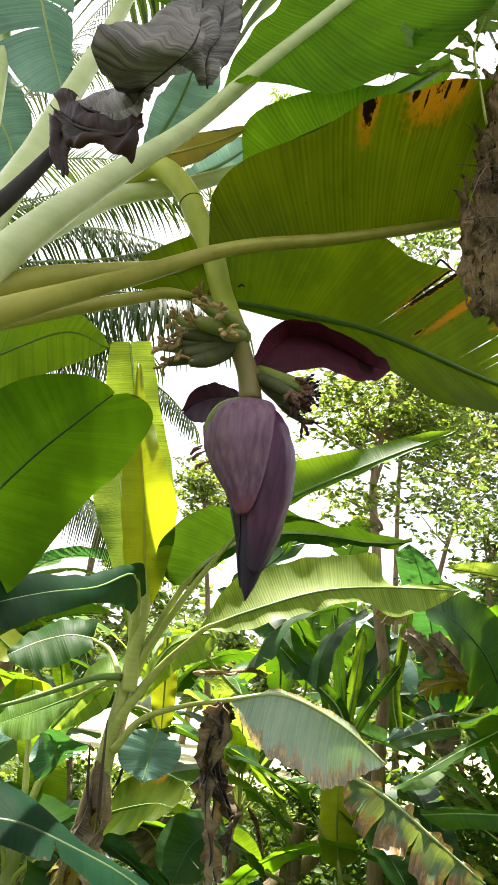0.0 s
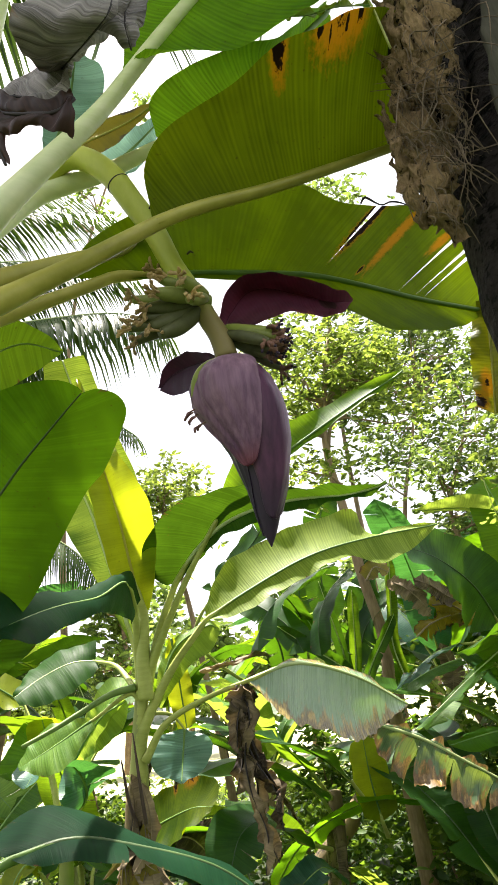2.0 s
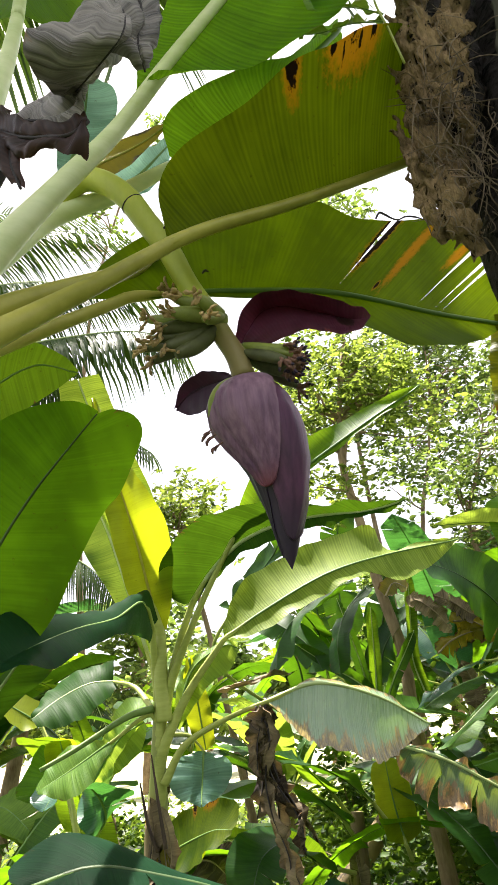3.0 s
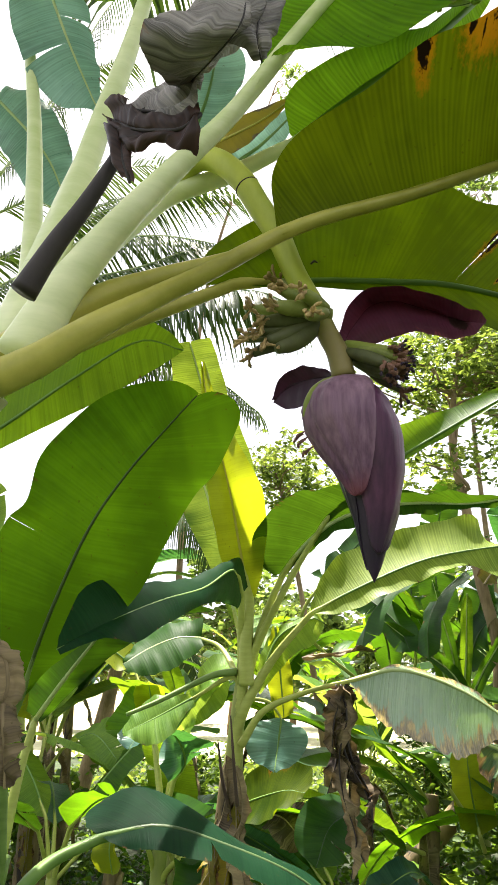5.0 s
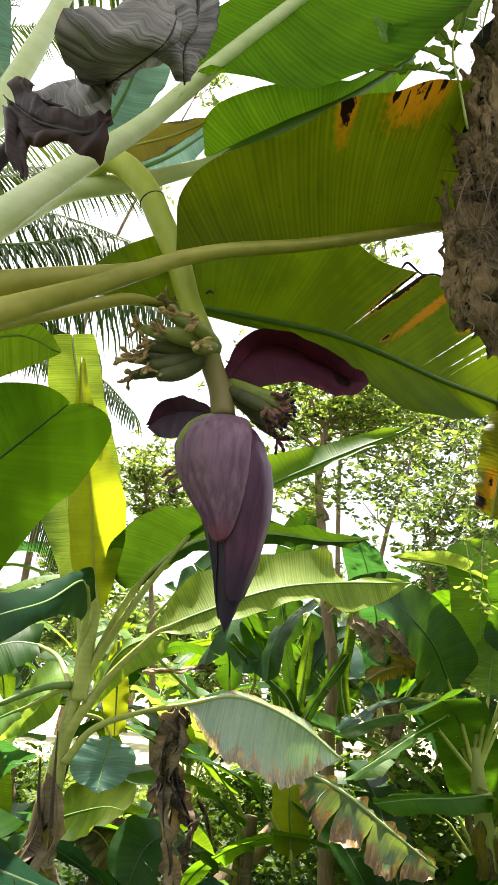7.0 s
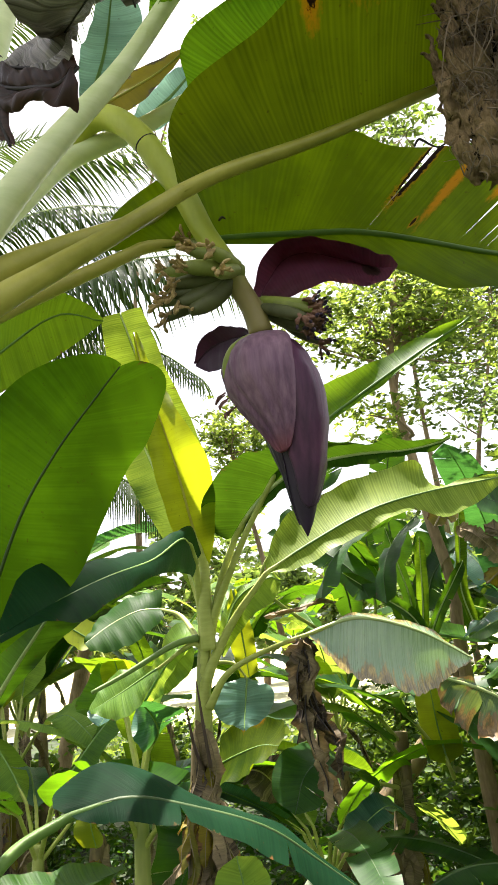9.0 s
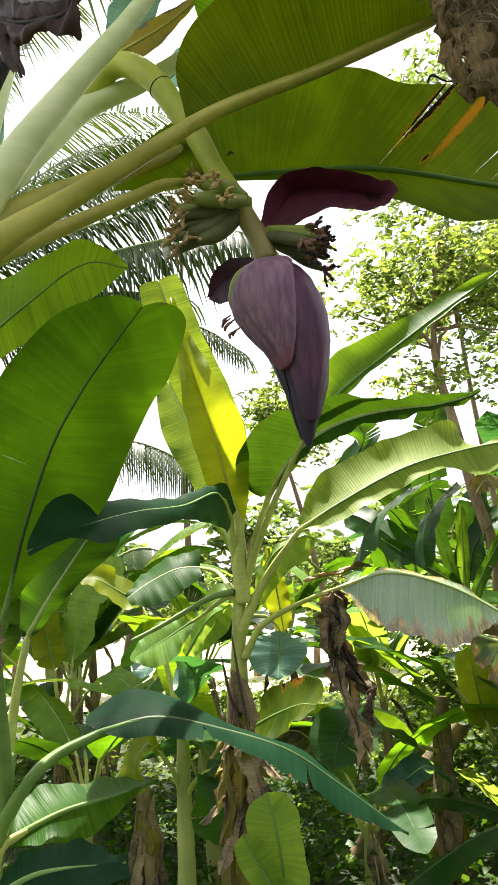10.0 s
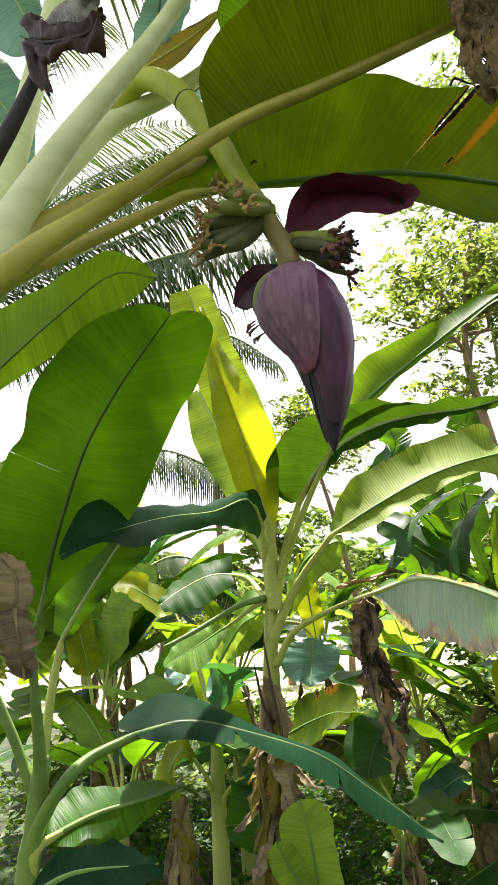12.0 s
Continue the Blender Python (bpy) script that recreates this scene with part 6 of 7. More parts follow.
lf(shade, LEAF_OLD, [(-0.818, 4.2, 1.018), (-0.679, 4.1, 1.081), (-0.518, 4, 1.134), (-0.409, 3.9, 1.138)], 0.16, (0, -0.75, 0.6), seed=66, torn=0)
lf(shade, LEAF_DEAD, [(-0.407, 4, 1.774), (-0.27, 3.9, 1.783), (-0.116, 3.9, 1.81), (-0.03, 3.9, 1.801)], 0.06, (0, -0.4, 0.9), seed=67, torn=3)
lf(shade, LEAF_DEEP, [(0.412, 4.2, 2.29), (0.16, 4.1, 2.191), (-0.042, 4, 2.007), (-0.107, 3.9, 1.807)], 0.11, (0.1, -0.5, 0.8), (25, -55), torn=3, seed=80, label="drooping leaf with shade put into its dark colour")
lf(shade, LEAF_DEEP, [(0.516, 4.4, 2.283), (0.358, 4.3, 2.144), (0.265, 4.2, 1.972), (0.245, 4.15, 1.776)], 0.10, (-0.3, -0.7, 0.6), (20, -50), torn=3, seed=81, label="drooping leaf with shade put into its dark colour")
lf(shade, LEAF_DEEP, [(-0.185, 4.6, 2.22), (-0.061, 4.5, 2.14), (0.092, 4.4, 1.991), (0.161, 4.3, 1.819)], 0.10, (0.3, -0.7, 0.6), (20, -40), torn=4, seed=82, label="drooping leaf with shade put into its dark colour")
lf(spreading, LEAF, [(1.165, 3.9, 1.687), (0.944, 3.8, 1.569), (0.739, 3.7, 1.451), (0.584, 3.6, 1.373)], 0.07, (-0.2, -0.6, 0.8), (25, -35), torn=3, seed=83, rib_mat=RIB_PALE, label="long green leaf with a pale midrib")
lf(spreading, LEAF, [(1.044, 4.3, 1.676), (0.877, 4.2, 1.644), (0.719, 4.1, 1.592), (0.64, 4.1, 1.549)], 0.09, (0.0, -0.6, 0.8), (10, -50), torn=2, seed=84, label="short green leaf folded over")
# dead trunk
stump = thing("banana_stump", (-1.518, 4.3, -0.11)[:2] + (0.0,), "dead brown banana stem wrapped in dry sheaths", "banana plant", "banana plants")
tube("pseudostem", [(-1.518, 4.3, -0.11)[:2] + (0.0,)] + [(-1.519, 4.3, 0.249), (-1.524, 4.3, 0.5), (-1.532, 4.3, 0.706)], (0.1, 0.085, 0.075, 0.04), TRUNK, stump, count=26, sides=14, lumps=0.12, seed=9)
loose_sheaths(stump, ((-1.53, 4.3, 0.676), (-1.517, 4.3, 0.271)), 0.07, 8, 260, 0.35, 0.06)
loose_sheaths(edge_plant, ((-2.4, 5, 0.884), (-2.398, 5, 0.271)), 0.065, 6, 280, 0.4, 0.05)
loose_sheaths(spreading, ((1.43, 4.2, 1.209), (1.445, 4.2, 0.927)), 0.065, 5, 290, 0.35, 0.04)


def wild_plant(x, y, height, seed, leaves=8, size=1.0, mats=None):
    """A banana plant in the grove, its leaves arching out round the crown."""
    rng = random.Random(seed)
    plant = thing("banana_plant", (x, y, 0.0), "banana plant in the grove behind, " + rng.choice(("with arching green leaves", "with broad drooping leaves", "with upright and hanging leaves")),
                  "banana plant", "banana plants")
    lean = Vector((rng.uniform(-0.12, 0.12), rng.uniform(-0.1, 0.1), 1)).normalized()
    top = Vector((x, y, 0)) + lean * height
    banana_stem(plant, [(x, y, 0), tuple(Vector((x, y, 0)).lerp(top, 0.5)), tuple(top)], (0.07 * size, 0.058 * size, 0.035 * size), rng.choice((TRUNK, TRUNK_GREEN, TRUNK_GREEN)), seed)
    mats = mats or (LEAF, LEAF_DEEP, LEAF_DEEP, LEAF_SHADE, LEAF_BLUE, LEAF_LIGHT)
    for k in range(leaves):
        az = k * 2.4 + rng.uniform(-0.4, 0.4)
        out = Vector((math.cos(az), math.sin(az), 0))
        steep = rng.uniform(0.6, 2.4)
        d = (out + Vector((0, 0, steep))).normalized()
        pet = 0.3 * size
        p = top + d * pet
        pts, step = [tuple(p)], rng.uniform(0.34, 0.48) * size
        for q in range(4):
            d = (d + Vector((0, 0, -rng.uniform(0.18, 0.5)))).normalized()
            p = p + d * step
            pts.append(tuple(p))
        up = (Vector((0, 0, 1)) - out * 0.3)
        lf(plant, rng.choice(mats), pts, rng.uniform(0.13, 0.2) * size, tuple(up), (rng.uniform(-25, 25), rng.uniform(-25, 25)), torn=rng.randint(4, 11), petiole=[tuple(top - lean * 0.1)],
           seed=seed * 10 + k, nu=24, nv=4, split=0.005)
    for k in range(2):
        az = rng.uniform(0, 6.28)
        out = Vector((math.cos(az), math.sin(az), 0))
        pts = [tuple(top + out * (0.06 + 0.11 * q * size) - Vector((0, 0, 0.02 + 0.2 * q * q * 0.5 * size))) for q in range(4)]
        lf(plant, LEAF_DEAD, pts, 0.055 * size, tuple(out), (-30, -40), torn=4, seed=seed * 10 + 50 + k, nu=20, nv=4, rag=0.3)
    return plant


for k, (x, y, h, n) in ((0, (-2.6, 5.6, 1.2, 9)), (2, (-3.6, 7.6, 1.9, 9)), (4, (1.5, 6.2, 1.5, 9)), (5, (2.7, 6.0, 1.3, 9)), (6, (0.9, 8.4, 1.8, 8)), (7, (3.6, 8.2, 2.1, 9)), (8, (2.2, 9.0, 2.2, 8)),
                        (9, (-0.8, 10.5, 1.5, 8)), (10, (5.2, 10.0, 2.4, 8)), (11, (-5.2, 10.2, 2.1, 8)), (12, (1.7, 4.7, 0.9, 8)), (13, (2.6, 4.4, 1.3, 8)), (14, (-1.3, 4.9, 0.6, 7)), (16, (-1.9, 4.2, 0.7, 7)),
                        (17, (1.0, 3.7, 0.45, 7)), (18, (-0.3, 4.6, 0.4, 7))):
    wild_plant(x, y, h, 300 + k, n, (0.95 + 0.1 * (k % 3)) * (1.0 if k < 14 else 0.75))


for k, (x, y, h, n) in enumerate(((-1.7, 6.0, 1.3, 9), (-2.9, 6.6, 1.6, 9), (-1.0, 7.4, 1.5, 8), (-0.2, 6.6, 0.9, 8))):
    wild_plant(x, y, h, 340 + k, n, 0.8, (LEAF_LIGHT, LEAF, LEAF, LEAF_DEEP))


# ---- trees ----
def leafy(name, centres, count, size, mat, parent, label, seed, spread_by=0.3):
    """Small leaves scattered in uneven clumps round the twig ends."""
    rng = np.random.RandomState(seed)
    verts, faces, uvs = [], [], []
    c = np.asarray([tuple(p) for p in centres])
    for _ in range(count):
        if _ % 6 == 0:
            knot = c[rng.randint(len(c))] + rng.normal(0, 1, 3) * spread_by * np.array((1, 1, 0.7)) * rng.rand() ** 0.5
            turn = rng.rand() * 6.28
        p = knot + rng.normal(0, 1, 3) * size * 0.25
        a, tilt = turn + (_ % 6) * 1.05 + rng.uniform(-0.4, 0.4), rng.uniform(-0.8, 0.4)
        t = np.array((math.cos(a) * math.cos(tilt), math.sin(a) * math.cos(tilt), math.sin(tilt)))
        s = np.cross(t, rng.normal(0, 1, 3))
        s /= max(np.linalg.norm(s), 1e-6)
        n = np.cross(s, t)
        ln = size * rng.uniform(0.6, 1.25)
        w = ln * rng.uniform(0.17, 0.30)
        b = len(verts)
        verts += [p, p + t * ln * 0.25 + s * w * 0.8 + n * w * 0.2, p + t * ln * 0.62 + s * w * 0.85 + n * w * 0.15, p + t * ln - n * ln * 0.12,
                  p + t * ln * 0.62 - s * w * 0.85 + n * w * 0.15, p + t * ln * 0.25 - s * w * 0.8 + n * w * 0.2, p + t * ln * 0.45 - n * w * 0.15]
        uvs += [(0, 0, 0, 0), (0.02, 0.02, 0.25, 0.5), (0.04, 0.02, 0.6, 0.5), (0.06, 0, 0.9, 0), (0.04, 0.02, 0.6, 0.5), (0.02, 0.02, 0.25, 0.5), (0.03, 0, 0.45, 0)]
        faces += [(b, b + 1, b + 6), (b + 1, b + 2, b + 6), (b + 2, b + 3, b + 6), (b + 3, b + 4, b + 6), (b + 4, b + 5, b + 6), (b + 5, b, b + 6)]
    return part(name, verts, faces, mat, parent, label, uvs)


def tree(name, base, trunk_pts, radii, clumps, count, size, mat, label, seed, spread_by=0.3, bark=None):
    t = thing(name, base, label, "tree", "trees")
    trunk = tube("trunk", trunk_pts, radii, bark or BARK, t, count=40, sides=12, lumps=0.06, seed=seed)
    rng = random.Random(seed)
    c = curve(trunk_pts, 30)
    for k, p in enumerate(clumps):
        p = Vector(p)
        near = min(range(8, 30), key=lambda q: (Vector(c[q]) - p).length + 0.5 * abs(c[q][2] - p.z + 0.4))
        start = Vector(c[near])
        reach = (p - start).length * 0.14
        bend = [start] + [start.lerp(p, f) + Vector((rng.gauss(0, reach), rng.gauss(0, reach), rng.gauss(0.3 * reach, reach * 0.7))) for f in (0.3, 0.6)] + [p]
        r = max(radii) * rng.uniform(0.16, 0.34)
        tube("branch", bend, (r, r * 0.7, r * 0.4, r * 0.2), bark or BARK, t, count=14, sides=6, lumps=0.1, seed=k)
    leafy("crown", clumps, count, size, mat, t, "", seed, spread_by)
    return t


def cloud(points, extra, jitter, seed):
    rng = random.Random(seed)
    out = [Vector(p) for p in points]
    for _ in range(extra):
        out.append(Vector(rng.choice(points)) + Vector((rng.gauss(0, jitter), rng.gauss(0, jitter), rng.gauss(0, jitter * 0.7))))
    return out


tree("small_tree", (0.736, 4.9, 0.497)[:2] + (0.0,), [(0.736, 4.9, 0.497)[:2] + (0.0,)] + [(0.705, 4.9, 1.431), (0.727, 4.9, 1.874), (0.66, 4.9, 2.304), (0.62, 4.9, 2.769), (0.569, 4.9, 3.266), (0.63, 4.9, 3.722), (0.74, 4.9, 4.213)],
     (0.06, 0.052, 0.045, 0.04, 0.036, 0.03, 0.02, 0.012),
     cloud([(0.626, 4.9, 3.814), (0.897, 5, 4.083), (0.373, 4.8, 3.562), (1.017, 5.1, 3.751), (0.71, 5, 4.262), (0.515, 4.7, 3.032), (1.124, 5.2, 4.102), (0.317, 4.9, 3.922)], 22, 0.2, 1), 5200, 0.06, FOLIAGE_SUN,
     "slender crooked tree with sparse light green leaves", 1, 0.22)
tree("small_tree", (2.085, 8, -0.053)[:2] + (0.0,), [(2.028, 8, -0.057)[:2] + (0.0,)] + [(1.68, 8, 2.637), (1.759, 8, 3.552), (1.987, 8, 4.273), (2.195, 8, 5.038)], (0.05, 0.04, 0.034, 0.024, 0.012),
     cloud([(1.623, 8, 4.976), (1.977, 8, 5.325), (2.339, 8, 5.054), (2.704, 8.2, 5.657), (2.837, 8.2, 4.875), (1.595, 7.8, 4.312), (2.309, 8.4, 4.735), (1.288, 7.8, 5.315), (2.097, 8.2, 6.261), (3.063, 8, 5.133)], 34, 0.5, 2), 7000, 0.085, FOLIAGE,
     "tree with fine grey-green foliage against the sky", 2, 0.42)
tree("small_tree", (2.232, 6.5, 0.322)[:2] + (0.0,), [(2.232, 6.5, 0.322)[:2] + (0.0,)] + [(1.979, 6.5, 2.262), (1.826, 6.5, 3.017), (2.05, 6.5, 3.59), (2.229, 6.5, 4.076)], (0.04, 0.032, 0.026, 0.02, 0.01),
     cloud([(1.962, 6.4, 3.555), (2.333, 6.5, 3.734), (2.54, 6.5, 3.302), (2.084, 6.3, 3.109), (2.668, 6.6, 4.035), (2.32, 6.4, 2.733), (2.811, 6.6, 4.545), (3.055, 6.6, 3.718), (1.689, 6.6, 3.41)], 30, 0.36, 3), 5400, 0.072, FOLIAGE,
     "tree with yellow-green leaves on thin drooping branches", 3, 0.32)
tree("small_tree", (1.516, 9, -0.116)[:2] + (0.0,), [(1.516, 9, -0.116)[:2] + (0.0,)] + [(1.385, 9, 2.901), (1.363, 9, 5.202), (1.527, 9, 7.418)], (0.05, 0.04, 0.025, 0.01),
     cloud([(1.501, 9, 8.236), (1.138, 9, 8.631), (1.922, 9, 8.811), (1.014, 9, 7.57), (1.556, 9, 6.461), (0.448, 9, 5.981), (2.412, 9.2, 6.654), (1.089, 9.3, 8.75)], 26, 0.5, 4), 3600, 0.11, FOLIAGE,
     "tall thin tree seen between the banana leaves", 4, 0.32)
tree("small_tree", (-0.564, 8.5, 0.154)[:2] + (0.0,), [(-0.564, 8.5, 0.154)[:2] + (0.0,)] + [(-0.893, 8.5, 2.457), (-1.07, 8.5, 3.457), (-1.209, 8.5, 4.173)], (0.05, 0.04, 0.03, 0.012),
     cloud([(-1.336, 8.5, 4.541), (-1.089, 8.5, 4.337), (-0.846, 8.5, 4.135), (-1.35, 8.5, 4.158), (-1.087, 8.5, 3.815), (-0.729, 8.4, 3.824)], 20, 0.24, 5), 2600, 0.085, FOLIAGE_SUN, "bushy small tree beyond the palm fronds", 5, 0.22)
tree("small_tree", (-2.9, 10, 0.0), [(-2.9, 10, 0.0)] + [(-2.9, 10, 4.398), (-2.6, 10, 8.421), (-1.5, 10, 12.28)], (0.06, 0.045, 0.03, 0.012),
     cloud([(-1.182, 10, 12.866), (-1.071, 10, 12.264), (-2.006, 10, 10.078), (-2.751, 10, 10.162), (-2.45, 10, 10.651)], 5, 0.12, 6), 420, 0.12, FOLIAGE, "tall tree whose tips show between the petioles", 6, 0.2)

# ---- coconut fronds behind ----
far_palm = thing("coconut_palm", (-6.2, 7.8, 0.0), "coconut palm with long drooping fronds", "palm tree")
tube("trunk", [(-6.2, 7.8, 0), (-6.0, 7.7, 2.5), (-5.6, 7.5, 4.6), (-5.0, 7.2, 5.8)], (0.17, 0.14, 0.13, 0.12), PALM_BARK, far_palm, "grey ringed trunk", count=40, sides=14, lumps=0.04)


def frond(rachis, length, droop, count, seed, label=""):
    rng = random.Random(seed)
    c = curve(rachis, count)
    t = tangents(c)
    stalk = tube("frond", rachis, (0.02, 0.012, 0.005), RIB_PALE, far_palm, label, count=24, sides=6)
    verts, faces, uvs = [], [], []
    for i in range(2, count):
        for sgn in (-1, 1):
            s = np.cross(t[i], (0.0, -0.35, 1.0))
            s /= np.linalg.norm(s)
            f = i / count
            ln = length * (0.55 + 0.9 * f * (1 - f) * 2) * rng.uniform(0.85, 1.1)
            d = s * sgn * 0.9 + t[i] * 0.45 + np.array((0, 0, rng.uniform(-0.25, 0.1)))
            d /= np.linalg.norm(d)
            p, b, w = c[i], len(verts), 0.0135
            for q in range(4):
                wn_ = w * (1, 1.1, 0.7, 0.06)[q]
                verts += [p + t[i] * wn_, p - t[i] * wn_]
                uvs += [(q * 0.1, 0.01, q / 3, 0.3), (q * 0.1, 0, q / 3, 0.0)]
                d = d + np.array((0, 0, -droop * rng.uniform(0.7, 1.3)))
                d /= np.linalg.norm(d)
                p = p + d * ln / 3
            for q in range(3):
                a = b + 2 * q
                faces.append((a, a + 1, a + 3, a + 2))
    tagged(part("leaf_fringe", verts, faces, FROND, stalk, "narrow drooping leaflets", uvs), kind="stuff")


frond([(-4.642, 6.6, 6.505), (-3.578, 6.6, 6.934), (-2.878, 6.7, 7.279), (-2.137, 6.8, 7.476), (-1.317, 6.8, 7.351)], 0.85, 0.25, 87, 1)
frond([(-4.315, 6.2, 5.53), (-3.342, 6.2, 5.822), (-2.441, 6.3, 6.038), (-1.805, 6.4, 6.273), (-1.036, 6.4, 6.164)], 0.8, 0.35, 87, 2)
frond([(-4.294, 6, 5.149), (-3.225, 6, 5.336), (-2.015, 6, 5.442), (-1.116, 6, 5.404), (-0.675, 6, 5.176)], 0.95, 0.8, 114, 3)
frond([(-4.635, 7, 5.234), (-3.13, 7, 5.327), (-1.813, 7, 4.966), (-1.192, 7, 4.471)], 0.55, 0.7, 95, 4)
frond([(-4.661, 6.8, 7.473), (-3.595, 6.9, 7.971), (-2.689, 7, 8.115), (-1.707, 7, 7.839)], 0.9, 0.15, 76, 5)
frond([(-4.035, 8, 3.946), (-3.091, 8, 4.038), (-2.284, 8, 3.628), (-1.82, 8, 3.072)], 0.8, 0.6, 76, 6)
frond([(-4.758, 6.8, 8.073), (-4.295, 6.9, 9), (-3.952, 7, 9.909), (-3.115, 7, 10.108)], 0.8, 0.3, 76, 7)
frond([(-3.965, 8.5, 2.371), (-3.111, 8.5, 2.713), (-2.501, 8.5, 2.373), (-2.179, 8.5, 1.73)], 0.8, 0.5, 76, 8)

frond([(-4.712, 6.4, 5.804), (-3.394, 6.4, 6.389), (-2.376, 6.4, 6.528), (-1.259, 6.5, 6.262)], 0.8, 0.5, 90, 9)
frond([(-5.394, 7.2, 6.699), (-4.059, 7.2, 7.482), (-2.978, 7.2, 7.834), (-1.996, 7.3, 7.997)], 0.8, 0.3, 80, 10)
frond([(-4.525, 6.6, 4.941), (-3.469, 6.6, 5.236), (-2.54, 6.6, 5.318), (-1.682, 6.6, 5.05)], 0.7, 0.9, 90, 11)
frond([(-5.807, 7.4, 9.053), (-4.497, 7.4, 9.982), (-3.855, 7.4, 11.555), (-3.107, 7.4, 12.718)], 0.9, 0.3, 80, 12)

# ---- palm trunk close to the path ----
palm = thing("coconut_palm", (0.541, 1.12, 0.0), "rough coconut palm trunk with ragged fibrous leaf bases", "palm tree")
trunk_line = [(0.541, 1.12, 0.0), (0.515, 1.08, 1.2), (0.495, 1.06, 1.859), (0.49, 1.06, 1.988), (0.487, 1.06, 2.085), (0.485, 1.06, 2.178), (0.507, 1.06, 2.322), (0.559, 1.06, 2.546), (0.621, 1.06, 2.807), (0.681, 1.06, 3.25)]
c = curve(trunk_line, 120)
t_ = tangents(c)
tv, tf, SIDES = [], [], 40
rng_t = np.random.RandomState(8)
for i in range(120):
    n_ = np.cross(t_[i], (0, 1, 0))
    n_ /= np.linalg.norm(n_)
    b_ = np.cross(t_[i], n_)
    saw = (i % 7) / 7.0
    for k in range(SIDES):
        a = 2 * math.pi * k / SIDES
        r = 0.118 + 0.012 * saw + 0.010 * noise.noise((math.cos(a) * 3, math.sin(a) * 3, i * 0.35)) + 0.006 * noise.noise((math.cos(a) * 9, math.sin(a) * 9, i * 0.9))
        tv.append(c[i] + n_ * r * math.cos(a) + b_ * r * math.sin(a) + t_[i] * 0.012 * math.sin(a * 2 + i * 0.1))
for i in range(119):
    for k in range(SIDES):
        tf.append((i * SIDES + k, i * SIDES + (k + 1) % SIDES, (i + 1) * SIDES + (k + 1) % SIDES, (i + 1) * SIDES + k))
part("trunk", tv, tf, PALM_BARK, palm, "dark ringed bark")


def through_trunk(x, y):
    """A place on the shaggy side of the trunk, x to the side and y downwards."""
    a, b, d, e = (Vector(p) for p in ((0.29, 0.95, 2.578), (0.457, 0.93, 2.53), (0.219, 0.97, 2.152), (0.361, 0.94, 2.111)))
    u, v = (x - 640) / 200, y / 400
    return a.lerp(b, u).lerp(d.lerp(e, u), v)


def slab(points, widths, thick, mat, label, seed, face=(-0.5, -0.8, 0.1)):
    """An old leaf base: a thick ragged slab that tapers out of the trunk."""
    rng = np.random.RandomState(seed)
    cc = curve(points, 26)
    tt = tangents(cc)
    w = np.interp(np.linspace(0, 1, 26), np.linspace(0, 1, len(widths)), widths)
    verts, faces, S = [], [], 16
    for i in range(26):
        s = np.cross(tt[i], face)
        s /= np.linalg.norm(s)
        n_ = np.cross(s, tt[i])
        for k in range(S):
            a = 2 * math.pi * k / S
            ww = w[i] * (1 + 0.3 * noise.noise((math.cos(a) * 2, i * 0.5, seed * 3.1)) + rng.uniform(-0.14, 0.14))
            verts.append(cc[i] + s * ww * math.cos(a) + n_ * (thick * math.sin(a) * (1 + rng.uniform(-0.25, 0.25)) + 0.4 * ww * math.cos(a) ** 2))
    for i in range(25):
        for k in range(S):
            faces.append((i * S + k, i * S + (k + 1) % S, (i + 1) * S + (k + 1) % S, (i + 1) * S + k))
    faces += [tuple(range(S))[::-1], tuple(25 * S + k for k in range(S))]
    return part("leaf_base", verts, faces, mat, palm, label)


# Dark backing tube added to fill the shaded gaps behind the leaf bases.
tube("gap_backing", [tuple(through_trunk(x, y) + Vector((0.0, 0.075, 0))) for x, y in ((762, 345), (764, 320), (764, 280), (748, 150), (735, 0), (725, -160))], (0.008, 0.035, 0.055, 0.06, 0.06, 0.06), PALM_BARK, palm,
     "dark backing added in the shaded gaps between leaf bases", count=60, sides=24, lumps=0.16, seed=4)
rng_s = random.Random(31)


